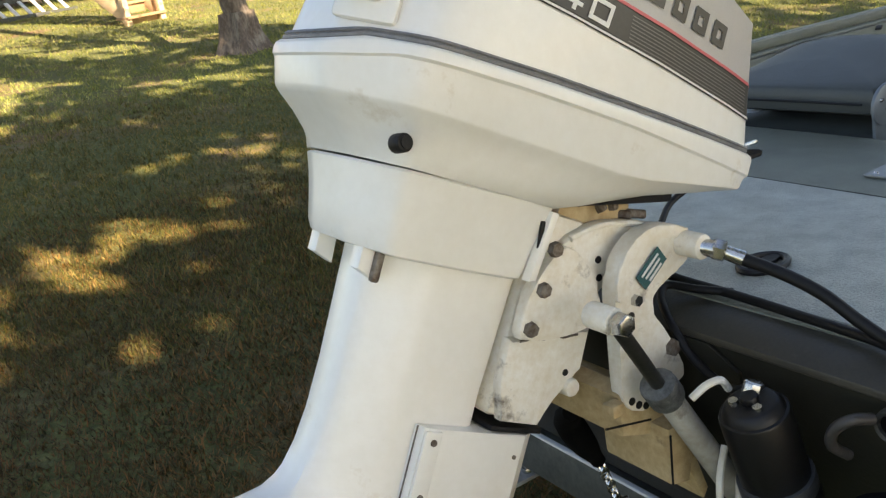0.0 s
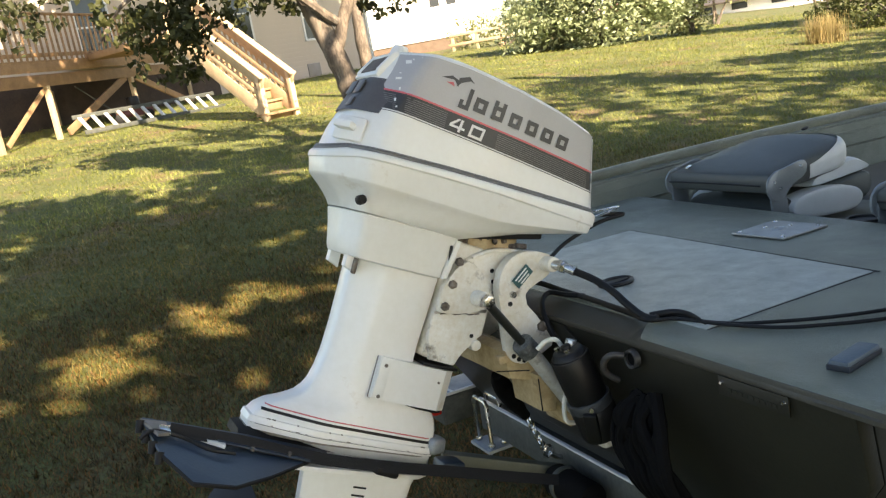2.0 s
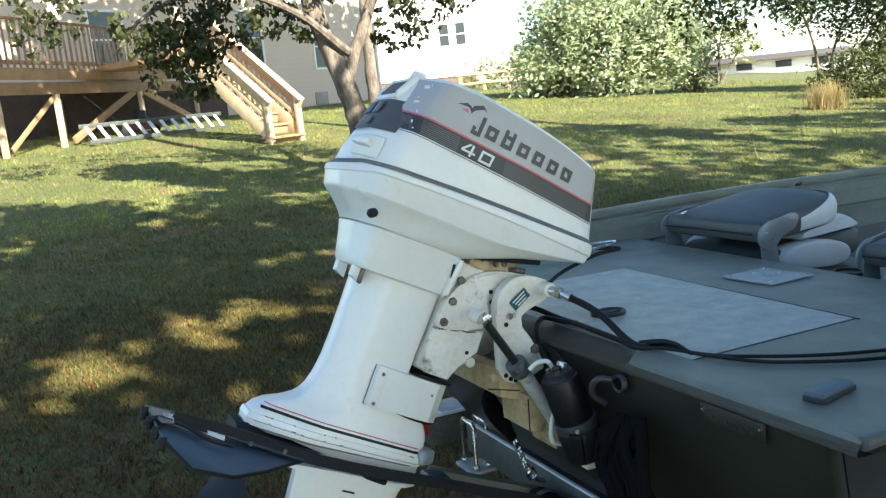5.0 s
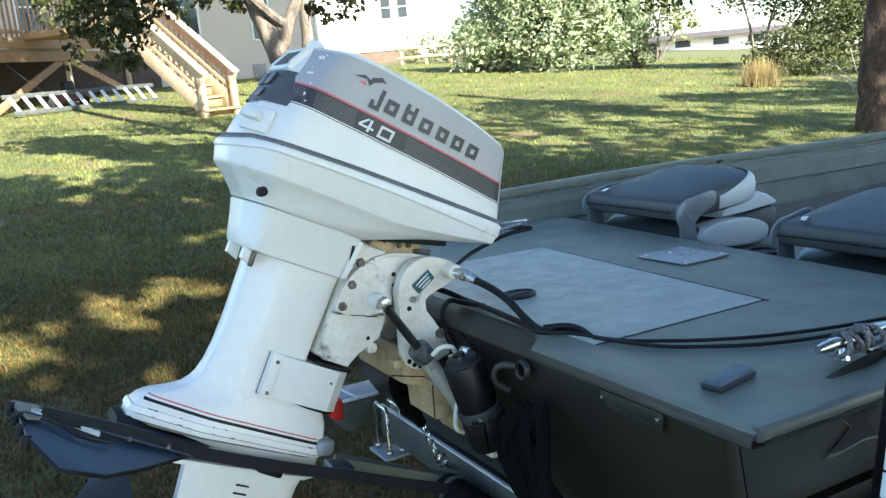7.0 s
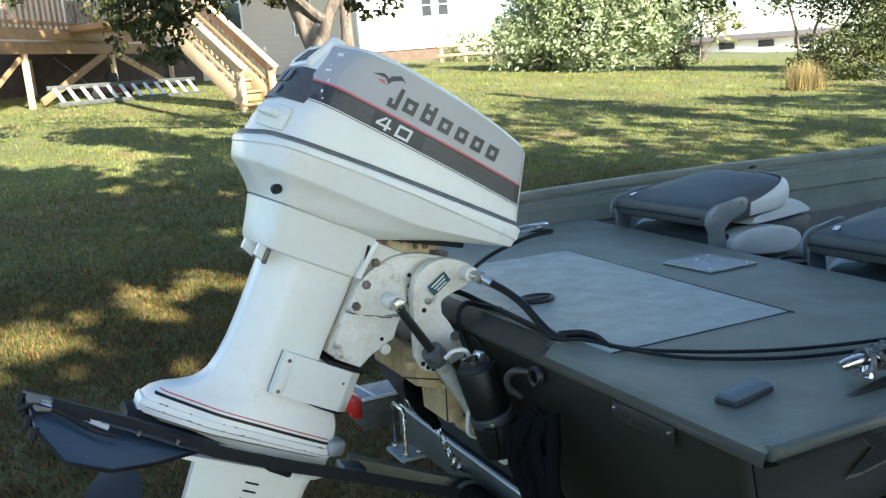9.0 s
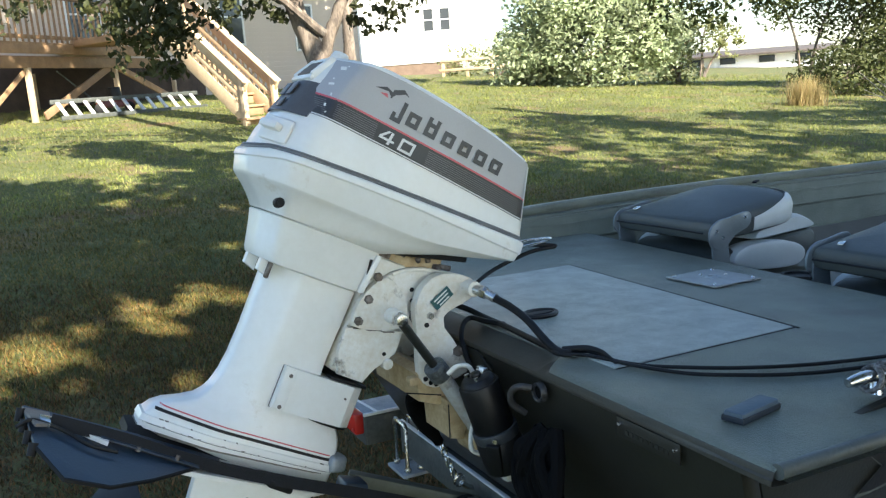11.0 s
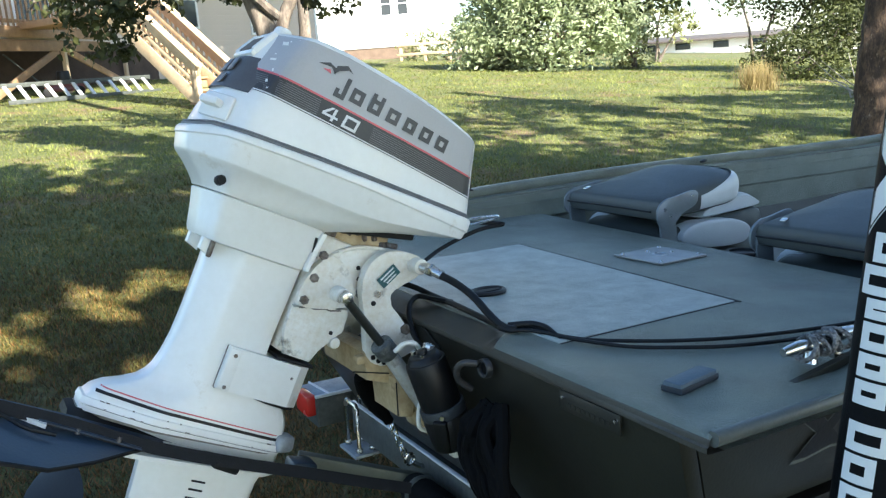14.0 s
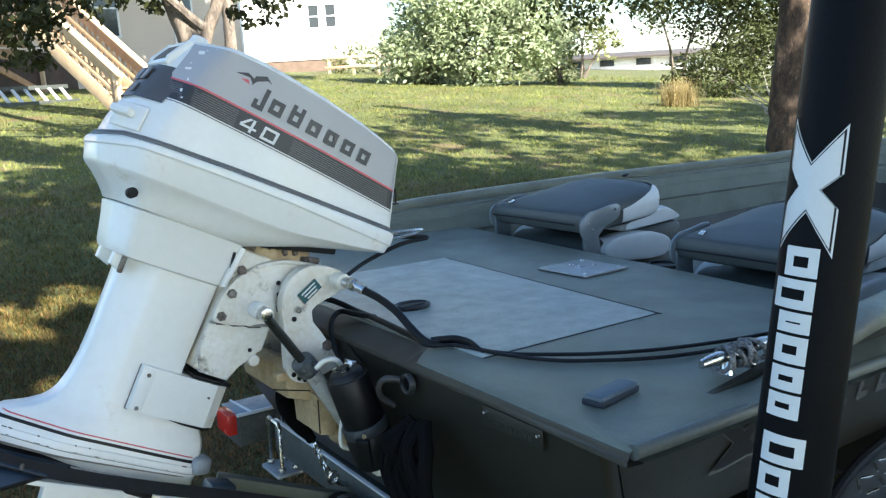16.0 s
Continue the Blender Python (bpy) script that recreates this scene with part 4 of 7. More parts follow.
# stabiliser fins bolted to the cavitation plate
fin = thing("stabiliser_fin", MOTOR, "navy-black plastic stabiliser fin strapped under a motor leg", "stabiliser fin")
for s in (-1,):
    web = [(-0.735, 0.060, -0.485), (-0.734, 0.070, -0.487), (-0.711, 0.184, -0.510), (-0.656, 0.238, -0.537), (-0.580, 0.239, -0.534), (-0.500, 0.180, -0.526), (-0.403, 0.104, -0.507), (-0.36, 0.085, -0.500), (-0.36, 0.045, -0.494)]
    wing = bmesh.new()
    up = [wing.verts.new((u, s * y, v)) for u, y, v in web]
    dn = [wing.verts.new((u, s * y, v - 0.005)) for u, y, v in web]
    n = len(web)
    wing.faces.new(up)
    wing.faces.new(dn[::-1])
    for k in range(n):
        wing.faces.new((up[k], up[(k + 1) % n], dn[(k + 1) % n], dn[k]))
    bmesh.ops.triangulate(wing, faces=[f for f in wing.faces if len(f.verts) > 4])
    blade = part("wing", wing, FIN, fin)
    edge_ = [[(u, s * (y + d), v + h) for d, h in ((0.0, 0.001), (0.003, -0.001), (0.003, -0.006), (-0.002, -0.007))] for u, y, v in web[2:7]]
    part("edge_bead", loft(edge_), RUBBER, blade)
    part("clamp_rail", loft([[(u, s * 0.096, v - 0.001), (u, s * 0.122, v - 0.005), (u, s * 0.122, v - 0.008), (u, s * 0.096, v - 0.006)] for u, v in ((-0.60, -0.487), (-0.50, -0.493), (-0.41, -0.500))]), FIN, blade)
    for u, y in ((-0.455, 0.118), (-0.53, 0.118)):
        part("bolt", cyl((u, s * y, -0.503), (u, s * y, -0.494), 0.005, 0.004, 8), RUST, blade)
    part("slot_insert", prism([(-0.638, s * 0.100), (-0.586, s * 0.118), (-0.588, s * 0.136), (-0.618, s * 0.118)], -0.501, -0.4935, axis="z", bevel=0.0), WHITE, blade, "white plate showing through a slot")
    part("tail_panel", prism([(-0.737, s * 0.061), (-0.7355, s * 0.068), (-0.716, s * 0.150), (-0.690, s * 0.130), (-0.690, s * 0.061)], -0.492, -0.4865, axis="z", bevel=0.0), surface("faded_grey_plastic", (0.20, 0.18, 0.16), (0.13, 0.115, 0.105), rough=0.6, amount=0.4, bump=0.1), blade, "faded grey tail panel")
    for k in range(4):
        f = k / 3
        part("tail_hook", cyl((-0.738 + 0.026 * f, s * (0.072 + 0.108 * f), -0.488 - 0.022 * f), (-0.736 + 0.026 * f, s * (0.080 + 0.108 * f), -0.510 - 0.020 * f), 0.0085, 0.007, 10), RUBBER, blade)
part("centre_block", loft([[(u, -0.036, v), (u, 0.036, v), (u, 0.044, v - 0.019), (u, -0.060, v - 0.019)] for u, v in ((-0.545, -0.484), (-0.52, -0.477), (-0.34, -0.480), (-0.12, -0.486))]), RUBBER, fin, "black rubber mounting block")
belt = thing("fin_strap", MOTOR, "flat black webbing strap over a fin and motor leg", "strap")
band_ = [[(u, -0.103, v), (u, -0.107, v + 0.001), (u, -0.118, v - 0.021), (u, -0.114, v - 0.022)] for u, v in ((-0.690, -0.476), (-0.62, -0.477), (-0.55, -0.479), (-0.46, -0.487), (-0.38, -0.491), (-0.30, -0.490), (-0.20, -0.486), (-0.06, -0.477), (0.08, -0.470), (0.20, -0.462))]
part("webbing", loft(band_), surface("black_webbing", (0.010, 0.010, 0.011), (0.018, 0.018, 0.02), rough=0.75, scale=60, fine=300, amount=0.4, bump=0.2, spec=0.3), belt)
part("buckle", box((0.020, 0.030, 0.008), (-0.700, -0.118, -0.488), 0.002, pose(0, 0, 0, 15, 0, 0)), STEEL, belt)
part("cord", tube([(-0.742, -0.130, -0.506), (-0.725, -0.125, -0.490), (-0.700, -0.128, -0.488), (-0.660, -0.132, -0.494), (-0.620, -0.150, -0.502), (-0.57, -0.150, -0.503)], 0.0035, 6), CABLE, belt)
part("strap_knot", box((0.06, 0.03, 0.016), (-0.235, -0.100, -0.512), 0.006, pose(0, 0, 0, 0, 8, 10)), RUBBER, belt)

# swivel bracket, that tilts with the leg
for s in (-1, 1):
    head = [(-0.175, -0.045), (-0.160, -0.028), (-0.136, -0.012), (-0.112, -0.001), (-0.088, 0.006), (-0.058, 0.012), (-0.028, 0.014), (0.0, 0.012), (0.012, -0.006), (-0.030, -0.028), (-0.070, -0.056), (-0.092, -0.085), (-0.095, -0.120), (-0.130, -0.140), (-0.190, -0.130), (-0.200, -0.080)]
    part("swivel_head", prism(head, s * 0.070, s * 0.086, bevel=0.004), CREAM, motor)
    part("head_rim", tube([(u, s * 0.086, v - 0.004) for u, v in head[1:8]], 0.0045, 8), CREAM, motor)
    up = rounded([(-0.202, -0.074), (-0.186, -0.050), (-0.172, -0.040), (-0.152, -0.046), (-0.126, -0.062), (-0.104, -0.082), (-0.092, -0.104), (-0.090, -0.122), (-0.110, -0.136), (-0.142, -0.150), (-0.187, -0.161), (-0.214, -0.162), (-0.216, -0.118)], 0.2, 1)
    part("swivel_cheek", prism(up, s * 0.082, s * 0.100, bevel=0.004), CREAM, motor)
    low = [(-0.215, -0.165), (-0.147, -0.155), (-0.088, -0.135), (-0.085, -0.19), (-0.105, -0.206), (-0.120, -0.232), (-0.134, -0.268), (-0.195, -0.266), (-0.212, -0.22)]
    part("swivel_shank", prism(low, s * 0.070, s * 0.088, bevel=0.004), CREAM, motor)
    for u, v in ((-0.195, -0.048), (-0.197, -0.098), (-0.201, -0.147)):
        part("mount_bolt", cyl((u, s * 0.099, v), (u, s * 0.108, v), 0.010, 0.009, 6), RUST, motor)
    for u, v in ((-0.104, -0.048), (-0.094, -0.070)):
        part("dark_hole", cyl((u, s * 0.084, v), (u, s * 0.0872, v), 0.005, None, 10), RUBBER, motor)
    part("dark_hole", cyl((-0.112, s * 0.087, -0.196), (-0.112, s * 0.0892, -0.196), 0.0045, None, 10), RUBBER, motor)
    part("lug", cyl((-0.096, s * 0.072, -0.214), (-0.096, s * 0.094, -0.214), 0.013, 0.012, 14, 0.003), CREAM, motor)
    grime = [(-0.200 + 0.0115 * k, s * 0.0885, -0.1655 + 0.0022 * k + 0.0012 * (k % 3)) for k in range(9)]
    part("grime_line", tube(grime, 0.0016, 6), RUST, motor)
part("swivel_core", box((0.09, 0.150, 0.26), (-0.165, 0, -0.135), 0.012), CREAM, motor)
# Dark block stands in for the shade inside the bracket's recess.
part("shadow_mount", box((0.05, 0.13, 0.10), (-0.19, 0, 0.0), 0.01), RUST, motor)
frills = bmesh.new()
for k in range(6):
    add_box(frills, (0.03, 0.012, 0.010), (-0.15 + 0.022 * k, -0.06 - 0.004 * (k % 3), 0.016 + 0.006 * (k % 2)), 0.003, pose(0, 0, 0, 20 * k, 10, 30 * k))
part("linkage", frills, RUST, motor)

# stern brackets, tilt tube and power trim: fixed to the transom
BR = [(-0.125, 0.062), (-0.122, 0.082), (-0.116, 0.101), (-0.102, 0.119), (-0.083, 0.132), (-0.064, 0.138), (-0.042, 0.139), (-0.010, 0.130), (0.014, 0.120), (0.024, 0.106), (0.022, 0.084), (0.006, 0.071), (-0.016, 0.065), (-0.045, 0.060), (-0.061, 0.048), (-0.063, 0.034), (-0.056, 0.018), (-0.040, -0.004), (-0.020, -0.040), (-0.004, -0.076), (-0.006, -0.090), (-0.040, -0.092), (-0.064, -0.104), (-0.084, -0.110), (-0.110, -0.098), (-0.124, -0.076), (-0.122, -0.030), (-0.122, 0.020)]
for s in (-1, 1):
    y = MID + s * 0.112
    b_ = part("stern_bracket", prism(rounded(BR, 0.2, 1), y - 0.011, y + 0.011, bevel=0.004), CREAM, motor, "cream stern bracket with chipped paint", m=FIXED)
    part("rim", prism([(a * 0.98 - 0.002, b) for a, b in BR[:9]] + [(a * 0.86 - 0.010, b * 0.86 + 0.004) for a, b in BR[8::-1]], y + s * 0.010, y + s * 0.015, bevel=0.002), CREAM, b_)
    for x_, z_ in ((-0.096, -0.094), (-0.108, -0.084), (-0.083, -0.100), (-0.099, 0.033)):
        part("bracket_hole", cyl((x_, y + s * 0.010, z_), (x_, y + s * 0.0125, z_), 0.0055, None, 10), RUBBER, b_)
    part("bracket_bolt", cyl((-0.028, y + s * 0.010, -0.036), (-0.028, y + s * 0.018, -0.036), 0.013, 0.011, 6), RUST, b_)
    part("bracket_bolt", cyl((-0.090, y + s * 0.010, 0.052), (-0.090, y + s * 0.018, 0.052), 0.0085, 0.0075, 6), STEEL, b_)
part("serial_label", box((0.050, 0.002, 0.025), (-0.062, MID - 0.1275, 0.087), 0.0, pose(0, 0, 0, 0, -36, 0)), surface("teal_label", (0.02, 0.10, 0.10), (0.03, 0.07, 0.08), rough=0.35, amount=0.3, bump=0.0), motor, "teal and black serial label", m=FIXED)
for k in range(3):
    part("label_bar", box((0.038 - 0.005 * k, 0.001, 0.003), (-0.066 + 0.0045 * k, MID - 0.1292, 0.0925 - 0.0058 * k), 0.0, pose(0, 0, 0, 0, -36, 0)), PALE_DECAL, motor, m=FIXED)
part("tilt_tube", cyl((0.002, MID - 0.158, 0.102), (0.002, MID + 0.158, 0.102), 0.017, None, 20, 0.003), CREAM, motor, m=FIXED)
part("tube_nut", cyl((0.002, MID - 0.125, 0.102), (0.002, MID - 0.150, 0.102), 0.0165, None, 6, 0.002), STEEL, motor, "steel tilt tube nut", m=FIXED)
steer = bmesh.new()
add_cyl(steer, (0.002, MID - 0.150, 0.102), (0.010, MID - 0.168, 0.099), 0.011, None, 14)
add_cyl(steer, (0.010, MID - 0.164, 0.099), (0.018, MID - 0.178, 0.095), 0.0140, None, 6, 0.002)
add_cyl(steer, (0.018, MID - 0.178, 0.095), (0.029, MID - 0.196, 0.086), 0.0095, 0.0105, 14)
part("cable_fitting", steer, STEEL, motor, "bright steering cable fitting", m=FIXED)

ram = part("trim_ram", cyl((-0.191, MID - 0.187, 0.075), (-0.100, MID - 0.170, -0.055), 0.0095, None, 16), surface("dull_ram_rod", (0.06, 0.06, 0.055), (0.035, 0.035, 0.032), rough=0.35, metal=0.7, amount=0.4, bump=0.05), motor, "dark trim ram rod", m=FIXED)
part("ram_eye", cyl((-0.191, MID - 0.150, 0.075), (-0.191, MID - 0.190, 0.075), 0.0165, None, 18, 0.003), CREAM, ram)
part("ram_nut", cyl((-0.191, MID - 0.194, 0.075), (-0.191, MID - 0.210, 0.075), 0.0155, 0.0135, 6, 0.003), STEEL, ram)
part("ram_collar", cyl((-0.112, MID - 0.172, -0.040), (-0.090, MID - 0.168, -0.070), 0.024, None, 18, 0.004), surface("corroded_collar", (0.17, 0.18, 0.18), (0.07, 0.075, 0.075), rough=0.6, metal=0.4, scale=50, fine=160, amount=0.6, bump=0.3), ram)
part("ram_cylinder", cyl((-0.093, MID - 0.168, -0.065), (0.004, MID - 0.195, -0.240), 0.017, 0.018, 18, 0.004), surface("aged_ram_paint", (0.44, 0.43, 0.38), (0.30, 0.27, 0.21), rough=0.5, scale=14, fine=90, amount=0.45, bump=0.1, stain=(0.10, 0.07, 0.05), stain_scale=16, stain_level=0.64), motor, m=FIXED)
top_, bot_ = Vector((-0.063, MID - 0.274, -0.058)), Vector((-0.032, MID - 0.283, -0.166))
d_ = (bot_ - top_).normalized()
pump = part("trim_motor", cyl(top_, bot_, 0.042, None, 28, 0.005), BLACK_PAINT, motor, "black electric trim motor", m=FIXED)
part("pump_cap", cyl(top_ - d_ * 0.012, top_ + d_ * 0.002, 0.030, 0.039, 24, 0.003), BLACK_PAINT, pump)
part("pump_boss", cyl(top_ - d_ * 0.022, top_ - d_ * 0.011, 0.011, None, 14, 0.003), BLACK_PAINT, pump)
part("pump_band", cyl(bot_ - d_ * 0.012, bot_ + d_ * 0.010, 0.0470, None, 28, 0.002), surface("dull_band", (0.07, 0.075, 0.08), rough=0.5, metal=0.4, amount=0.4), pump)
part("pump_base", cyl(bot_ + d_ * 0.008, bot_ + d_ * 0.082, 0.0475, 0.0465, 24, 0.010), BLACK_PAINT, pump)
part("base_rib", box((0.014, 0.030, 0.074), bot_ + d_ * 0.046 + Vector((-0.036, -0.030, 0)), 0.005, pose(0, 0, 0, 0, -16, 40)), BLACK_PAINT, pump)
part("band_screw", cyl(bot_ + Vector((-0.026, -0.040, 0)), bot_ + Vector((-0.030, -0.047, 0)), 0.005, None, 8), STEEL, pump)
part("pump_screw", cyl(bot_ + d_ * 0.045 + Vector((-0.030, -0.030, 0)), bot_ + d_ * 0.045 + Vector((-0.036, -0.036, 0)), 0.006, None, 8), STEEL, pump)
for a in (0.4, 2.4, 4.2):
    o = Vector((math.cos(a), math.sin(a), 0)) * 0.019
    part("pump_screw", cyl(top_ - d_ * 0.016 + o, top_ - d_ * 0.010 + o, 0.006, None, 8), STEEL, pump)
part("pump_foot", box((0.035, 0.03, 0.03), bot_ + d_ * 0.094, 0.006), CREAM, pump)
part("terminal_nut", cyl((-0.052, MID - 0.262, -0.052), (-0.046, MID - 0.264, -0.032), 0.012, None, 8, 0.002), STEEL, pump)
cross = bmesh.new()
prism([(-0.128, -0.072), (-0.106, -0.064), (-0.045, -0.098), (-0.032, -0.138), (-0.074, -0.152), (-0.122, -0.134)], MID - 0.118, MID + 0.125, bevel=0.006, bm=cross)
prism([(-0.072, -0.132), (-0.034, -0.132), (-0.026, -0.195), (-0.034, -0.228), (-0.066, -0.220)], MID - 0.150, MID - 0.02, bevel=0.006, bm=cross)
prism([(-0.030, -0.200), (-0.010, -0.190), (0.020, -0.270), (0.010, -0.285)], MID - 0.135, MID - 0.03, bevel=0.004, bm=cross)
add_box(cross, (0.022, 0.022, 0.018), (-0.138, MID - 0.120, -0.083), 0.004)
part("trim_casting", cross, YELLOWED, motor, "yellowed and stained trim casting", m=FIXED)
crack = bmesh.new()
add_box(crack, (0.085, 0.002, 0.0025), (-0.112, MID - 0.1185, -0.118), 0.0, pose(0, 0, 0, 0, 14, 0))
add_box(crack, (0.0022, 0.002, 0.075), (-0.070, MID - 0.1505, -0.178), 0.0)
part("casting_joint", crack, RUBBER, motor, m=FIXED)
part("oil_pipe", tube([(-0.100, MID - 0.215, -0.050), (-0.085, MID - 0.225, -0.035), (-0.062, MID - 0.228, -0.036), (-0.050, MID - 0.230, -0.052)], 0.005, 8), CREAM, motor, m=FIXED)
part("oil_pipe", tube([(-0.030, MID - 0.205, -0.150), (-0.050, MID - 0.212, -0.185), (-0.052, MID - 0.215, -0.225), (-0.020, MID - 0.215, -0.235), (-0.010, MID - 0.210, -0.205)], 0.005, 8), CREAM, motor, m=FIXED)



# ---- things on the boat ----
def folding_seat(x, y, z, label):
    """A folding boat seat, its back laid forward over the cushion; y is its middle, x its hinge side."""
    seat = thing("folding_chair", BOAT @ Matrix.Translation((x, y, z)), label, "boat chair", "folding chairs in the boat")
    w = 0.220

    def cushion(profile, half, soft, taper=0.0):
        # profile: outline in x and z; pillowed across
        rings = []
        for k, (f, g) in enumerate(((-1.0, 0.72), (-0.97, 0.9), (-0.90, 0.98), (-0.6, 1.0), (0, 1.02), (0.6, 1.0), (0.90, 0.98), (0.97, 0.9), (1.0, 0.72))):
            cx, cz = np.mean(profile, 0)
            rings.append([(cx + (a - cx) * (1 - (1 - g) * soft), f * half * (1 - taper * max(0, (a - 0.25)) / 0.2), cz + (b - cz) * g) for a, b in profile])
        return loft(rings)

    def edge(k):
        # plan of a pad: straight sides, rounded far end
        f = k / 40
        if f < 0.3:
            return Vector((0.23 * f / 0.3, -1.0))
        if f > 0.7:
            return Vector((0.23 * (1 - f) / 0.3, 1.0))
        g = (f - 0.3) / 0.4
        c_ = math.cos(math.pi * g)
        return Vector((0.23 + 0.19 * math.sin(math.pi * g) ** 0.62, -math.copysign(abs(c_) ** 0.62, c_)))

    QS = [(0.0, 0.020, 0.034), (0.08, 0.004, 0.040), (0.16, 0.0, 0.052), (0.34, -0.002, 0.074), (0.46, 0.003, 0.090), (0.54, 0.012, 0.098), (0.66, 0.040, 0.106), (0.8, 0.085, 0.112), (1.0, 0.15, 0.115)]

    def skin(k, q, proud=0.0):
        e = edge(k)
        inset = float(np.interp(q, [r[0] for r in QS], [r[1] for r in QS])) - proud
        z_ = float(np.interp(q, [r[0] for r in QS], [r[2] for r in QS]))
        x_, y_ = 0.21 + (e.x - 0.21) * (1 - inset / 0.24), e.y * (w - inset)
        return (x_, y_, z_ + (0.07 + 0.14 * q) * max(0.0, x_ - 0.02) + proud * 0.8)

    back_rings = [[skin(k, q) for k in range(41)] for q, _, _ in QS]
    back = part("backrest", loft(back_rings), VINYL_DARK, seat, "charcoal vinyl backrest folded down")
    band = bmesh.new()
    grid_ = []
    for k in np.arange(9.0, 31.25, 0.25):
        g = min(1.0, max(0.0, (edge(k).x - 0.16) / 0.22))
        g = g * g * (3 - 2 * g)
        grid_.append([band.verts.new(skin(k, 0.02 + (0.34 + 0.22 * g) * j / 11, 0.0055)) for j in range(12)])
    for p_, q_ in zip(grid_, grid_[1:]):
        for j in range(11):
            band.faces.new((p_[j], q_[j], q_[j + 1], p_[j + 1]))
    part("head_band", band, VINYL_PALE, back, "pale grey headrest band")
    base = part("cushion", cushion(rounded([(0.06, -0.060), (0.43, -0.066), (0.468, -0.045), (0.476, 0.005), (0.462, 0.040), (0.30, 0.020), (0.06, 0.0)], 0.22, 2), w - 0.012, 0.10), VINYL_DARK, seat)
    part("cushion_panel", cushion(rounded([(0.20, 0.014), (0.43, 0.034), (0.474, 0.040), (0.466, 0.056), (0.40, 0.092), (0.30, 0.072), (0.20, 0.040)], 0.2, 2), w - 0.016, 0.16), VINYL_PALE, base, "pale grey cushion panel")
    for s in (-1, 1):
        part("bolster", cushion(rounded([(0.075, -0.060), (0.34, -0.082), (0.405, -0.055), (0.390, -0.010), (0.28, 0.020), (0.10, 0.012)], 0.25, 2), 0.034, 0.25), VINYL_PALE, base, m=Matrix.Translation((0, s * (w - 0.022), 0)))
    for s in (-1, 1):
        arm = part("hinge_arm", prism(rounded([(-0.018, 0.035), (-0.020, 0.075), (0.012, 0.104), (0.055, 0.108), (0.135, 0.124), (0.155, 0.112), (0.150, 0.076), (0.075, 0.050), (0.055, 0.022), (0.012, 0.012)], 0.2, 2), s * (w + 0.004), s * (w + 0.012), bevel=0.002), SEAT_METAL, seat, "grey folding hinge arm")
        part("hinge_leg", prism(rounded([(-0.004, 0.055), (0.060, 0.050), (0.078, -0.080), (0.012, -0.085)], 0.08, 2), s * (w - 0.002), s * (w + 0.006), bevel=0.002), SEAT_METAL, seat)
        for a, b in ((0.010, 0.072), (0.034, 0.050), (0.125, 0.105)):
            part("rivet", cyl((a, s * (w + 0.011), b), (a, s * (w + 0.016), b), 0.006, 0.004, 10), STEEL, arm)
    seam = bmesh.new()
    add_tube(seam, [(-0.022, -w * 0.93, 0.066), (-0.024, 0, 0.068), (-0.022, w * 0.93, 0.066)], 0.003, 6)
    part("piping", seam, RUBBER, back)
    for yy, xx in ((0.15, 0.02), (0.02, 0.44)):
        part("strap_clip", box((0.030, 0.016, 0.006), (xx, yy, 0.108 + 0.155 * xx), 0.002, pose(0, 0, 0, 0, -9, 20)), RUBBER if xx > 0.3 else STEEL, back)
    part("seat_base", box((0.30, 0.20, 0.30), (0.26, 0, -0.22), 0.02), VINYL_DARK, seat)
    return seat


folding_seat(1.03, 1.385, 0.005, "charcoal and pale grey folding boat seat, folded flat")
folding_seat(1.03, 0.575, -0.020, "charcoal and pale grey folding boat seat beside another")
part("seat_box", box((0.55, 1.50, 0.34), (1.30, MID, -0.25), 0.02), HULL, boat)

base = thing("seat_mount_plate", BOAT @ pose(0.79, 0.913, 0.002, 0, 0, 3), "grey metal pedestal seat mount bolted to a deck", "seat mount")
part("plate", box((0.172, 0.172, 0.005), (0, 0, 0.0025), 0.0015), surface("dull_aluminium", (0.34, 0.345, 0.34), (0.25, 0.255, 0.25), rough=0.5, metal=0.5, scale=18, fine=200, amount=0.4, bump=0.05), base)
part("socket", loft([[(r * math.cos(a), r * math.sin(a), z) for a in np.linspace(0, 2 * math.pi, 21)[:-1]] for r, z in ((0.022, 0.005), (0.020, 0.008), (0.014, 0.0085), (0.012, 0.003))]), ZINC, base)
for a, b in ((-0.07, -0.07), (0.07, -0.07), (-0.07, 0.07), (0.07, 0.07), (0.0, 0.045), (0.045, 0.0)):
    part("screw", cyl((a, b, 0.005), (a, b, 0.008), 0.006, 0.004, 10), STEEL, base)

cup = thing("cup_holder", BOAT @ pose(1.035, 0.845, -0.012), "round black recessed cup holder", "cup holder")
part("ring", loft([[(r * math.cos(a), r * math.sin(a), z) for a in np.linspace(0, 2 * math.pi, 25)[:-1]] for r, z in ((0.048, 0.0), (0.046, 0.006), (0.038, 0.006), (0.034, -0.06))]), RUBBER, cup)

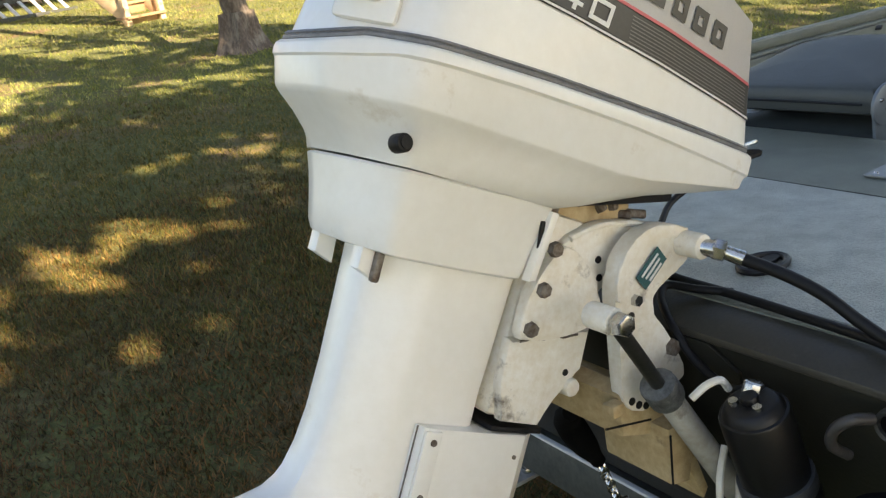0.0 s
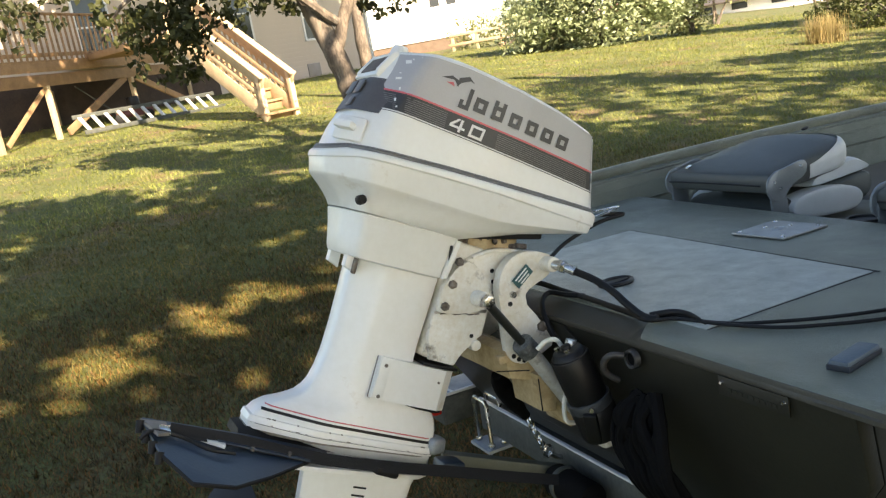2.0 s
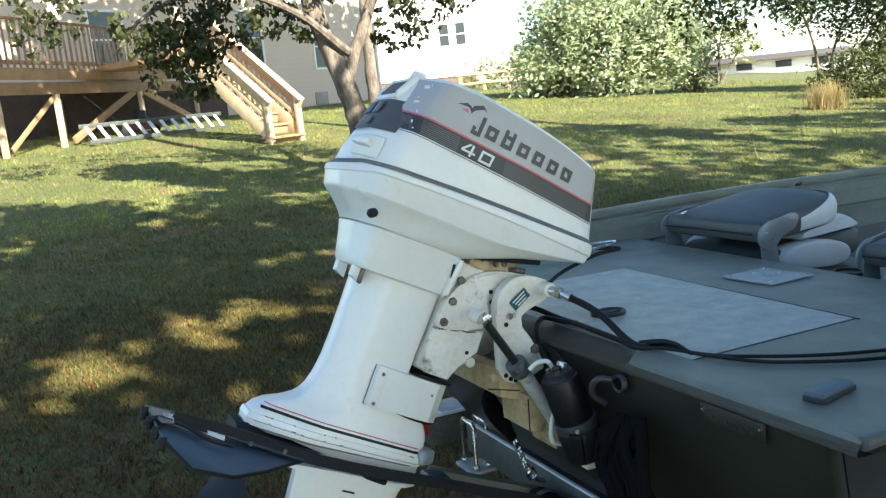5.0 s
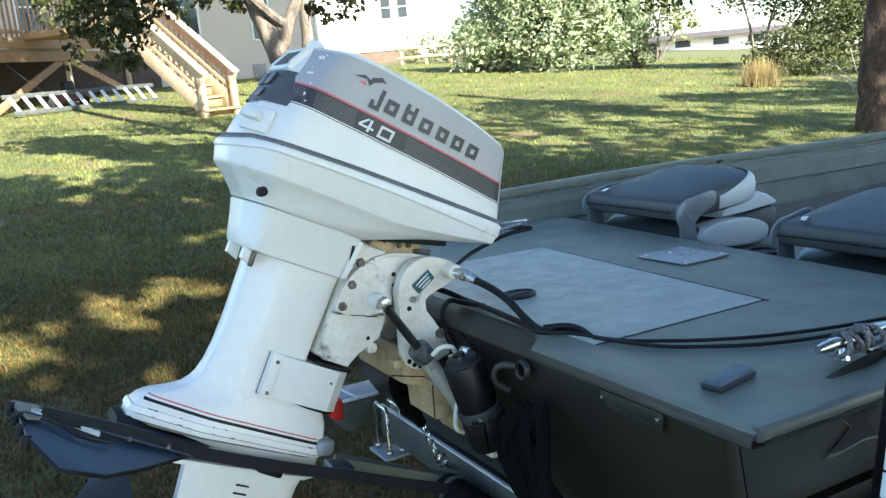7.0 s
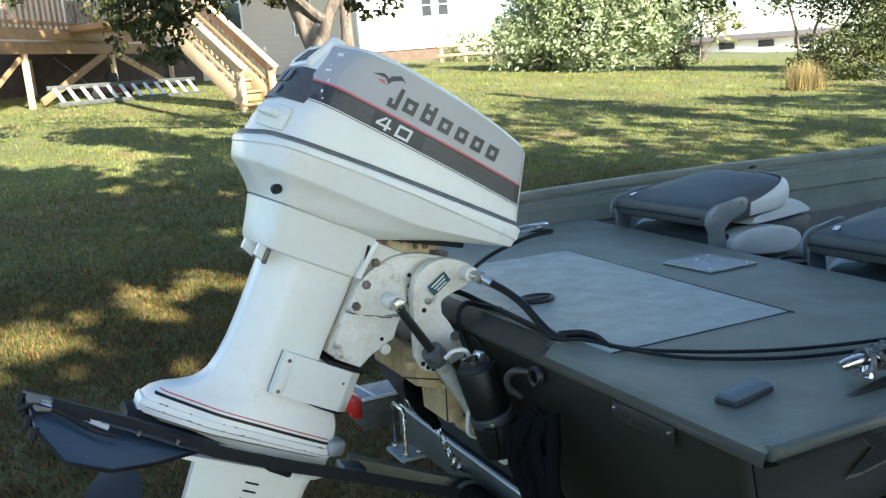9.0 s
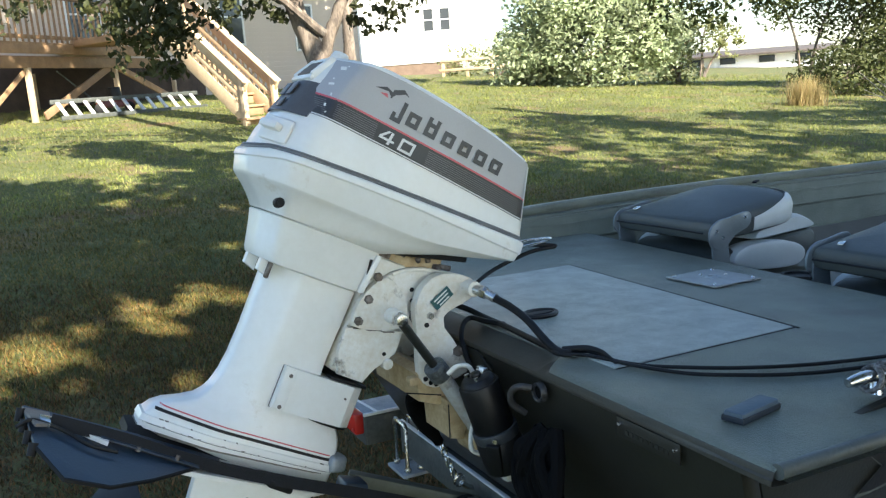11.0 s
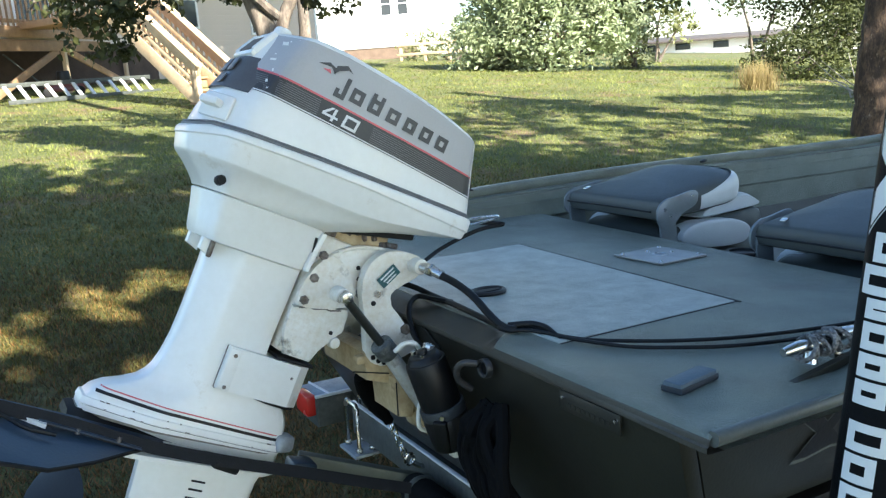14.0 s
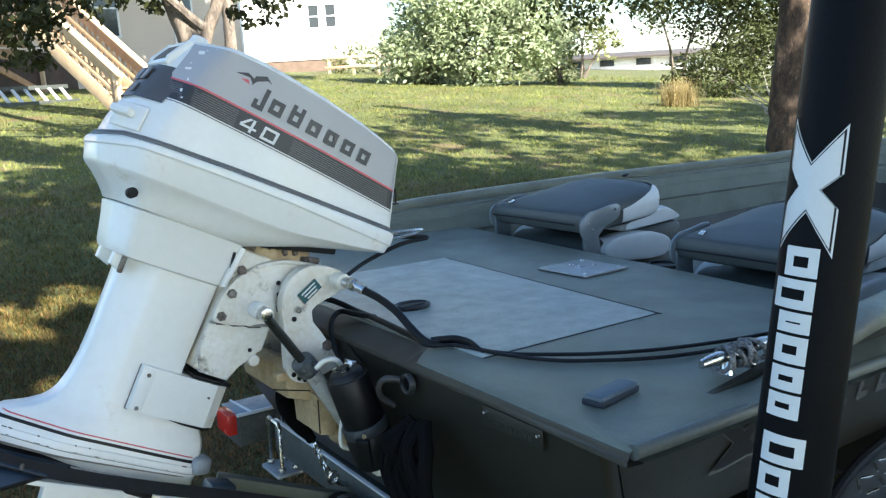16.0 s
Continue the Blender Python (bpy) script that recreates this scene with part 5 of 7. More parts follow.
pad = thing("transducer_puck", BOAT @ pose(0.119, 0.149, 0.003, 0, 0, 12), "dark rounded rubber step pad on a boat deck", "step pad")
PAD = surface("blue_grey_rubber", (0.075, 0.105, 0.135), (0.05, 0.07, 0.095), rough=0.5, fine=200, amount=0.4, bump=0.1)
part("pad", prism(rounded([(-0.050, -0.017), (0.050, -0.017), (0.050, 0.017), (-0.050, 0.017)], 0.05, 1), 0, 0.014, axis="z", bevel=0.0025), PAD, pad)
part("pad_base", prism([(-0.0515, -0.0185), (0.0515, -0.0185), (0.0515, 0.0185), (-0.0515, 0.0185)], -0.002, 0.0075, axis="z", bevel=0.001), surface("navy_black_rubber", (0.010, 0.016, 0.028), (0.016, 0.022, 0.034), rough=0.5, amount=0.4, bump=0.05), pad)

cleat = thing("mooring_cleat", BOAT @ pose(0.352, 0.088, 0.012, -4, -4, -4), "polished mooring cleat wound with grey rope", "cleat")
horn = bmesh.new()
add_tube(horn, [(-0.085, 0, 0.030), (-0.05, 0, 0.031), (0.0, 0, 0.028), (0.05, 0, 0.031), (0.085, 0, 0.030)], lambda f: 0.011 - 0.004 * abs(2 * f - 1) ** 3, 12)
part("horn", horn, STEEL, cleat)
for x_ in (-0.03, 0.03):
    part("foot", cyl((x_, 0, 0), (x_ * 0.8, 0, 0.026), 0.013, 0.009, 12), STEEL, cleat)
ROPE = surface("grey_mottled_rope", (0.30, 0.30, 0.30), (0.05, 0.05, 0.05), rough=0.85, scale=90, fine=260, amount=0.6, bump=0.5)
for k in range(7):
    x_ = -0.036 + 0.012 * k
    loop = [(x_ + 0.010 * math.sin(a + 1.7 * k), 0.020 * math.cos(a), 0.026 + 0.018 * math.sin(a)) for a in np.linspace(0, 2 * math.pi, 13)]
    part("rope_turn", tube(loop, 0.0042, 8, False), ROPE, cleat)
part("rope_tail", tube([(0.03, 0.02, 0.04), (0.05, 0.03, 0.012), (0.02, 0.04, 0.007), (-0.03, 0.036, 0.007)], 0.0055, 8), ROPE, cleat)

plate2 = thing("hull_plate", BOAT @ pose(0.002, 0.25, -0.048), "blank dark metal plate riveted to a boat transom", "identification plate")
part("plate", box((0.004, 0.150, 0.034), (0, 0, 0), 0.001), HULL, plate2)
for y_ in (-0.066, 0.066):
    part("rivet", cyl((-0.002, y_, 0.006), (-0.006, y_, 0.006), 0.004, 0.003, 8), STEEL, plate2)
for k in range(9):
    part("stamped_bar", box((0.001, 0.008, 0.007), (-0.0026, -0.048 + 0.012 * k, -0.004)), HULL, plate2)

drain_ = thing("drain_hose_outlet", BOAT @ pose(-0.004, 0.548, -0.053), "black drain fitting with a bent hose on a transom", "hose fitting")
part("flange", loft([[(x_, r * math.cos(a), r * math.sin(a)) for a in np.linspace(0, 2 * math.pi, 25)[:-1]] for r, x_ in ((0.020, 0.004), (0.019, -0.006), (0.0175, -0.008), (0.0135, -0.007), (0.0125, 0.002))]), surface("scuffed_black_fitting", (0.016, 0.016, 0.017), (0.05, 0.05, 0.05), rough=0.42, scale=40, amount=0.4, bump=0.1), drain_)
part("opening", cyl((0.004, 0, 0), (-0.002, 0, 0), 0.0130, None, 20), surface("matte_black_hose", (0.0025, 0.0025, 0.003), (0.005, 0.005, 0.005), rough=0.8, spec=0.1, amount=0.3, bump=0.1), drain_)
part("elbow", tube([(-0.004, 0.048, -0.055), (-0.030, 0.052, -0.032), (-0.036, 0.046, -0.008), (-0.030, 0.030, 0.008), (-0.008, 0.018, 0.005)], 0.0068, 10), surface("dull_hose", (0.05, 0.045, 0.042), (0.025, 0.024, 0.024), rough=0.45, amount=0.4, bump=0.1), drain_)
bundle = thing("wiring_bundle", BOAT, "hanging bundle of black hoses and wires on a transom", "wiring")
rnd = random.Random(4)
# Very dark matte black with little gloss.
MATTE_BLACK = surface("matte_black_hose", (0.0025, 0.0025, 0.003), (0.005, 0.005, 0.005), rough=0.8, spec=0.1, amount=0.3, bump=0.1)
for k in range(20):
    y0 = 0.490 + 0.0034 * k
    jit = [rnd.uniform(-0.022, 0.022) for _ in range(4)]
    part("hose", tube([(-0.02 - 0.006 * (k % 3), y0 - 0.02, -0.098 - 0.03 * rnd.random()), (-0.030 - 0.03 * rnd.random(), 0.450 + 0.0056 * k + jit[0], -0.15), (-0.030 - 0.03 * rnd.random(), 0.436 + 0.006 * k + jit[1], -0.21), (-0.02 - 0.03 * rnd.random(), 0.412 + 0.0065 * k + jit[2], -0.28), (0.05, 0.405 + 0.007 * k + jit[3], -0.42), (0.08, 0.42 + 0.007 * k, -0.55)], 0.005 + 0.010 * rnd.random(), 8), MATTE_BLACK, bundle)

# cables from the motor across the deck
def cable(name, pts, r, label, m=BOAT):
    ob = part(name, tube(pts, r, 10), CABLE, None, m=m)
    return tagged(ob, label, "cable")


cable("steering_cable", [(0.026, 0.766, 0.088), (0.0362, 0.711, 0.0753), (0.0436, 0.661, 0.0573), (0.0495, 0.621, 0.0326), (0.0552, 0.584, 0.0135), (0.063, 0.558, 0.0085), (0.086, 0.565, 0.009), (0.104, 0.552, 0.008), (0.113, 0.520, 0.007), (0.116, 0.470, 0.006), (0.140, 0.418, 0.006), (0.177, 0.380, 0.006), (0.249, 0.322, 0.006), (0.340, 0.271, 0.006), (0.449, 0.232, 0.006), (0.590, 0.200, 0.006), (0.80, 0.175, 0.006), (0.93, 0.165, 0.006)], lambda f: float(np.interp(f, [0, 0.02, 0.28, 0.36, 0.43, 1], [0.0088, 0.0082, 0.0078, 0.0064, 0.0036, 0.0036])), "black steering cable lying across a boat deck")
cable("control_cable", [(0.03, 0.99, 0.035), (0.062, 0.95, 0.022), (0.080, 0.899, 0.009), (0.078, 0.800, 0.008), (0.069, 0.698, 0.008), (0.061, 0.616, 0.008), (0.052, 0.575, 0.008), (0.062, 0.552, 0.007), (0.085, 0.538, 0.007), (0.106, 0.500, 0.006), (0.124, 0.430, 0.006), (0.166, 0.345, 0.006), (0.221, 0.293, 0.006), (0.304, 0.238, 0.006), (0.409, 0.2005, 0.006), (0.557, 0.177, 0.006), (0.80, 0.155, 0.006), (0.93, 0.148, 0.006)], lambda f: float(np.interp(f, [0, 0.30, 0.36, 0.42, 1], [0.0066, 0.0066, 0.0056, 0.0036, 0.0036])), "black throttle cable lying across a boat deck")
cable("control_cable", [(0.066, 0.572, 0.012), (0.082, 0.560, 0.014), (0.104, 0.544, 0.015), (0.114, 0.517, 0.013), (0.112, 0.490, 0.010), (0.110, 0.464, 0.004)], lambda f: 0.0066 - 0.0040 * f ** 3, "twisted end of a black cable on a boat deck")
cable("fuel_hose", [(0.085, 0.820, 0.008), (0.062, 0.865, 0.010), (0.045, 0.900, 0.013), (0.020, 0.890, 0.006), (-0.002, 0.862, -0.006), (-0.014, 0.835, -0.022), (-0.018, 0.800, -0.052), (-0.030, 0.745, -0.064), (-0.044, 0.710, -0.050), (-0.048, 0.695, -0.042)], 0.006, "black hose looping over a transom to the trim pump")
cable("battery_cable", [(0.09, 0.95, 0.08), (0.16, 0.98, 0.10), (0.24, 0.95, 0.135), (0.30, 0.93, 0.145), (0.24, 0.96, 0.150), (0.15, 0.97, 0.150)], 0.005, "black motor cable sagging over a hatch")
grey = part("cable_loop", tube([(0.15, 0.93, 0.165), (0.21, 0.915, 0.170), (0.275, 0.92, 0.168), (0.285, 0.94, 0.160), (0.25, 0.95, 0.152), (0.17, 0.94, 0.150)], 0.0035, 8), STEEL, None, m=BOAT)
tagged(grey, "loop of bare grey wire cable under a motor cowl", "cable")

# ---- trailer ----
# Pale copy of the steel, for light painted along top edges.
ZINC_LIT = surface("lit_zinc_edge", (0.74, 0.75, 0.75), (0.6, 0.6, 0.6), rough=0.45, metal=0.15, scale=14, amount=0.4, bump=0.05)
trailer = thing("boat_trailer", BOAT, "galvanised boat trailer with a padded guide post", "trailer")
part("rear_cross_member", box((0.050, 1.22, 0.095), (0.135, 0.89, -0.485), 0.005), GALV, trailer)
# Pale strip paints the light on the beam's upper edge.
part("rear_cross_cap", box((0.012, 1.22, 0.006), (0.114, 0.89, -0.434), 0.002), ZINC_LIT, trailer)
for y_ in (0.30, 1.61):
    part("frame_rail", box((4.6, 0.06, 0.11), (2.5, y_, -0.60), 0.006), GALV, trailer)
    part("bunk", box((3.6, 0.09, 0.05), (2.1, y_ + 0.12 * (1 if y_ < 1 else -1), -0.485), 0.008), RUBBER, trailer)
part("tongue", box((1.8, 0.08, 0.11), (5.4, MID, -0.62), 0.006), GALV, trailer)
stub = part("stub_beam", box((0.158, 0.14, 0.100), (0.152, 1.77, -0.527), 0.004), GALV, trailer, "short galvanised box beam")
# Blue-grey sheet paints the sky's reflection, pale bars the lit edges.
part("end_plate", box((0.160, 0.14, 0.004), (0.152, 1.77, -0.475), 0.001), ZINC, stub)
part("bright_edge", box((0.164, 0.010, 0.010), (0.152, 1.700, -0.473), 0.002), ZINC_LIT, stub)
part("bright_edge", box((0.006, 0.150, 0.006), (0.112, 1.770, -0.470), 0.001, pose(0, 0, 0, 0, 0, 6)), ZINC_LIT, stub)
part("end_cap", box((0.150, 0.004, 0.092), (0.152, 1.698, -0.528), 0.001), GALV, stub)
for dx in (-0.012, 0.030):
    part("u_bolt", tube([(0.09 + dx, 1.385, -0.570), (0.09 + dx, 1.385, -0.418), (0.09 + dx, 1.392, -0.408), (0.09 + dx, 1.458, -0.408), (0.09 + dx, 1.465, -0.418), (0.09 + dx, 1.465, -0.570)], 0.0065, 8, False), STEEL, trailer)
    for y_ in (1.385, 1.465):
        part("u_bolt_nut", cyl((0.09 + dx, y_, -0.549), (0.09 + dx, y_, -0.538), 0.011, None, 6, 0.001), STEEL, trailer)
part("bolt_plate", box((0.085, 0.115, 0.010), (0.099, 1.425, -0.555), 0.002), ZINC, trailer)
part("tail_lamp", box((0.035, 0.10, 0.070), (0.060, 1.760, -0.505), 0.008), surface("red_lens", (0.55, 0.03, 0.02), (0.45, 0.02, 0.02), rough=0.25, amount=0.2, bump=0.02), trailer, "red trailer tail lamp")
part("axle", cyl((1.25, 0.0, -0.78), (1.25, 1.91, -0.78), 0.035, None, 14), GALV, trailer)
for y_ in (-0.10, 2.01):
    wh = part("wheel", cyl((1.25, y_ - 0.09, -0.78), (1.25, y_ + 0.09, -0.78), 0.34, None, 36, 0.04), RUBBER, trailer, "black trailer tyre")
    part("rim", cyl((1.25, y_ - 0.095, -0.78), (1.25, y_ + 0.095, -0.78), 0.19, None, 28, 0.01), GALV, wh)
DIAMOND = surface("tread_plate_aluminium", (0.42, 0.43, 0.44), (0.30, 0.31, 0.32), rough=0.35, metal=0.85, scale=10, fine=120, amount=0.4, bump=0.1)
fen = bmesh.new()
FEND = [(0.50, -0.60), (0.54, -0.46), (0.60, -0.36), (0.69, -0.285), (0.80, -0.248), (0.95, -0.236), (1.35, -0.236), (1.50, -0.260), (1.64, -0.340), (1.74, -0.480)]
lines = [[fen.verts.new((a, y_, b + dz)) for a, b in FEND] for y_, dz in ((-0.24, 0.0), (0.09, 0.0), (0.09, -0.006), (-0.24, -0.006))]
for p_, q_ in zip(lines, lines[1:] + lines[:1]):
    for k in range(len(FEND) - 1):
        fen.faces.new((p_[k], p_[k + 1], q_[k + 1], q_[k]))
fender = part("fender", fen, DIAMOND, trailer, "tread-plate aluminium fender")
part("fender_rim", tube([(a, 0.094, b) for a, b in FEND], 0.011, 8), RUBBER, fender, "black rubber fender edging")
tread = bmesh.new()
top_of = curve(FEND)
for i in range(14):
    for j in range(11):
        a, y_ = 0.60 + 0.030 * i, -0.215 + 0.028 * j
        slope = math.degrees(math.atan((top_of(a + 0.01) - top_of(a - 0.01)) / 0.02))
        add_box(tread, (0.024, 0.0045, 0.003), (a, y_, top_of(a) + 0.001), 0.0, pose(0, 0, 0, 0, -slope, 45 if (i + j) % 2 else -45))
part("tread_bars", tread, STEEL, fender)

post = thing("guide_post", BOAT @ Matrix.Translation((0.126, -0.150, -0.10)) @ pose(0, 0, 0, 1.5, 7.0, 0), "tall black-sleeved trailer guide post with white lettering shapes", "guide post")
sleeve = part("sleeve", loft([[(r * math.cos(a), r * math.sin(a), z) for a in np.linspace(0, 2 * math.pi, 33)[:-1]] for r, z in ((0.046, -0.45), (0.049, -0.44), (0.049, 0.2), (0.049, 0.85), (0.046, 0.87))]), surface("black_vinyl_sleeve", (0.004, 0.0045, 0.0055), (0.007, 0.0075, 0.009), spec=0.08, rough=0.5, scale=8, fine=240, amount=0.4, bump=0.08), post)
part("pipe", cyl((0, 0, -0.60), (0, 0, 0.86), 0.036, None, 20), GALV, post)
part("bracket_arm", box((0.05, 0.50, 0.05), (0.0, 0.22, -0.56), 0.005), GALV, post)


def wrap_marks(name, polys, a0, z0, size, material, off):
    """Flat shapes wound onto the sleeve: first axis round it, second along it."""
    bm = bmesh.new()
    for q in polys:
        pts = []
        for (x0, y0), (x1, y1) in zip(q, q[1:] + q[:1]):
            pts += [(x0 + (x1 - x0) * k / 2, y0 + (y1 - y0) * k / 2) for k in range(2)]
        vs = []
        for x_, y_ in pts:
            vs.append(bm.verts.new((x_, y_, 0)))
        bm.faces.new(vs)
    bmesh.ops.triangulate(bm, faces=bm.faces)
    bmesh.ops.subdivide_edges(bm, edges=bm.edges, cuts=3, use_grid_fill=True)
    for v in bm.verts:
        a = a0 + v.co.x * size / 0.049
        v.co = ((0.049 + off) * math.cos(a), (0.049 + off) * math.sin(a), z0 + v.co.y * size)
    return part(name, bm, material, sleeve)


CROSS = [(-0.43, 1.0), (-0.01, 0.37), (0.43, 0.95), (0.44, 0.24), (0.17, -0.02), (0.43, -0.28), (0.43, -0.99), (0.0, -0.36), (-0.45, -0.94), (-0.43, -0.29), (-0.18, 0.01), (-0.42, 0.31)]
FACE = radians(184)
wrap_marks("emblem_outline", [CROSS], FACE, 0.443, 0.082, PALE_DECAL, 0.0008)
wrap_marks("emblem_line", [[(a * 0.93, b * 0.93) for a, b in CROSS]], FACE, 0.443, 0.082, RUBBER, 0.0014)
wrap_marks("emblem_field", [[(a * 0.86, b * 0.86) for a, b in CROSS]], FACE, 0.443, 0.082, PALE_DECAL, 0.0020)
z_ = 0.372
for w_, asc in ((0.036, 0), (0.036, 1), (0.025, 0), (0.034, 0), (0.030, 0), (0.030, 0), (0, 0), (0.037, 2), (0.036, 0), (0.034, 0), (0.024, 2), (0.030, 0)):
    if w_:
        t_ = 0.0115
        lo_, hi_ = (-0.0205 if asc != 1 else -0.033), (0.0205 if asc != 2 else 0.033)
        quads = [[(-hi_, -w_), (-hi_ + t_, -w_), (-hi_ + t_, 0), (-hi_, 0)], [(-lo_ - t_, -w_), (-lo_, -w_), (-lo_, 0), (-lo_ - t_, 0)],
                 [(-hi_ + t_, -t_), (-lo_ - t_, -t_), (-lo_ - t_, 0), (-hi_ + t_, 0)], [(-hi_ + t_, -w_), (-lo_ - t_, -w_), (-lo_ - t_, -w_ + t_), (-hi_ + t_, -w_ + t_)]]
        wrap_marks("letter_block", [[(-a, b) for a, b in q] for q in quads], FACE + 0.03, z_, 1.0, PALE_DECAL, 0.0012)
    z_ -= (w_ or 0.014) + 0.004

# the motor's travel support, its strap, and the chain and strap at the trailer
saver = thing("transom_saver_bar", BOAT, "olive painted support bar between a motor leg and a trailer", "support bar")
part("bar", box((0.62, 0.030, 0.034), (0.08, 1.02, -0.49), 0.005, pose(0, 0, 0, 0, 18, -20)), surface("olive_bar_paint", (0.10, 0.10, 0.07), (0.07, 0.07, 0.05), rough=0.5, scale=14, amount=0.4, bump=0.08), saver)
roller = part("roller", cyl((0.052, 0.83, -0.486), (0.052, 1.00, -0.492), 0.040, None, 24, 0.012), MATTE_BLACK, saver, "black rubber roller")
part("roller_collar", cyl((0.052, 0.945, -0.490), (0.052, 0.962, -0.491), 0.044, None, 24, 0.003), GALV, roller)
part("yoke", box((0.06, 0.06, 0.03), (-0.23, 1.0, -0.36), 0.008, pose(0, 0, 0, 0, 18, 0)), FIN, saver)
strap = thing("tie_down_strap", BOAT, "black ratchet strap hooked to a trailer chain", "strap")
part("webbing", tube([(-0.07, 1.00, -0.18), (-0.035, 1.05, -0.230), (-0.005, 1.05, -0.285), (0.022, 1.05, -0.330)], lambda f: 0.013 + 0.012 * math.sin(math.pi * min(1.0, f * 1.1)), 10), MATTE_BLACK, strap)
for k in range(6):
    c = Vector((0.028 + 0.006 * k, 1.05, -0.343 - 0.016 * k))
    ring_ = [c + Vector((0.007 * math.cos(a) if k % 2 else 0, 0 if k % 2 else 0.007 * math.cos(a), 0.011 * math.sin(a))) for a in np.linspace(0, 2 * math.pi, 11)]
    part("chain_link", tube(ring_, 0.0028, 6, False), STEEL, strap)
part("ring", tube([(0.072 + 0.012 * math.cos(a), 1.05, -0.442 + 0.014 * math.sin(a)) for a in np.linspace(0, 2 * math.pi, 15)], 0.005, 8, False), STEEL, strap)
part("hook", tube([(0.078, 1.05, -0.450), (0.10, 1.05, -0.468), (0.125, 1.05, -0.470), (0.14, 1.05, -0.445)], 0.007, 8), STEEL, strap)

holder = thing("rail_bracket", BOAT @ pose(0.775, 1.872, sheer(0.775) + 0.012), "small black bracket on a far gunwale", "bracket")
part("foot", box((0.030, 0.022, 0.006), (0, 0, 0.003), 0.001), BLACK_PAINT, holder)
part("upright", tube([(0.008, 0, 0.004), (0.008, 0, 0.050), (0.004, 0, 0.060), (-0.012, 0, 0.062)], 0.004, 8), BLACK_PAINT, holder)


# ---- trees ----
def leaves(name, centres, size, material, parent, seed, droop=0.3, ratio=0.55):
    """Many small pointed, folded leaves, each its own island."""
    r = np.random.RandomState(seed)
    n = len(centres)
    a, b = r.uniform(0, 2 * np.pi, n), r.normal(-droop, 0.5, n)
    d = np.stack([np.cos(a) * np.cos(b), np.sin(a) * np.cos(b), np.sin(b)], -1)
    s = np.cross(d, r.normal(0, 1, (n, 3)))
    s /= np.linalg.norm(s, axis=1, keepdims=True)
    up = np.cross(d, s)
    L = (size * r.uniform(0.6, 1.35, n))[:, None]
    c = np.asarray(centres)
    w = L * ratio * 0.5
    v = np.stack([c - d * L * 0.5, c + s * w + up * w * 0.35 - d * L * 0.1, c + d * L * 0.5, c - s * w + up * w * 0.35 - d * L * 0.1], 1).reshape(-1, 3)
    i = np.arange(n)[:, None] * 4
    f = np.concatenate([i + [0, 1, 2], i + [0, 2, 3]], 0)
    return soup(name, v, f, material, parent)


def blob_points(blobs, seed, hollow=0.35):
    """Points for leaves in twiggy sprays inside uneven blobs (x, y, z, rx, ry, rz, count)."""
    r = np.random.RandomState(seed)
    out = []
    for x, y, z, rx, ry, rz, n in blobs:
        sprays = max(3, n // 14)
        d = r.normal(0, 1, (sprays, 3))
        d /= np.linalg.norm(d, axis=1, keepdims=True)
        rad = hollow + (1.05 - hollow) * r.uniform(0, 1, (sprays, 1)) ** 0.6
        c = d * rad
        k = r.randint(0, sprays, n)
        p = c[k] + r.normal(0, 0.13, (n, 3))
        out.append(p * [rx, ry, rz] + [x, y, z])
    return np.concatenate(out)


def limb(points, r0, r1, seg=10, rough=0.12, seed=1):
    """A tapering, knotty limb."""
    bm = tube(points, lambda f: r0 + (r1 - r0) * f ** 0.8, seg, True, 6)
    for v in bm.verts:
        q = noise.noise(v.co * 6) * rough * r0 * 2
        v.co += Vector((q, noise.noise(v.co * 6 + Vector((5, 0, 0))) * rough * r0 * 2, 0))
    return bm


# Near leaves are coloured dark as backlit; bush and far leaves paled by haze.
LEAF_NEAR = foliage("broad_backlit_dark_leaves", (0.026, 0.032, 0.010), (0.056, 0.060, 0.020), 0.24)
LEAF_BUSH = foliage("haze_paled_grey_green_leaves", (0.25, 0.30, 0.16), (0.44, 0.48, 0.30), 0.45)
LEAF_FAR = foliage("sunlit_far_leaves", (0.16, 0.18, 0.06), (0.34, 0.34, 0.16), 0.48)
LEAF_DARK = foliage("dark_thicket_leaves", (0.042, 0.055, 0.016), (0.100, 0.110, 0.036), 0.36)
LEAF_WOOD = foliage("shade_tree_leaves", (0.05, 0.08, 0.02), (0.09, 0.13, 0.03), 0.3)


def gz(x, y):
    return float(ground_z(x, y))


tree = thing("yard_tree", Matrix.Translation((-4.3, 10.85, gz(-4.3, 10.85))), "broad-leaved yard tree with a forked grey-brown trunk", "tree")
part("trunk", limb([(0.0, 0, -0.2), (0.02, 0, 0.25), (-0.06, 0.0, 0.9), (-0.25, 0.0, 1.5), (-0.50, 0, 2.3), (-0.9, 0.3, 3.8), (-1.8, 1.2, 5.6), (-3.0, 2.2, 7.2)], 0.185, 0.08, 14), BARK, tree)
part("root_flare", loft([[(r * (1 + 0.18 * math.sin(5 * a + 1)) * math.cos(a), r * (1 + 0.18 * math.sin(5 * a + 1)) * math.sin(a), z) for a in np.linspace(0, 2 * math.pi, 31)[:-1]] for r, z in ((0.42, -0.12), (0.30, 0.02), (0.23, 0.18), (0.19, 0.45))]), BARK, tree)
part("limb", limb([(-0.15, 0, 1.2), (0.10, 0.1, 1.8), (0.4, 0.15, 2.5), (0.65, 0.2, 3.4)], 0.10, 0.05, 12), BARK, tree)
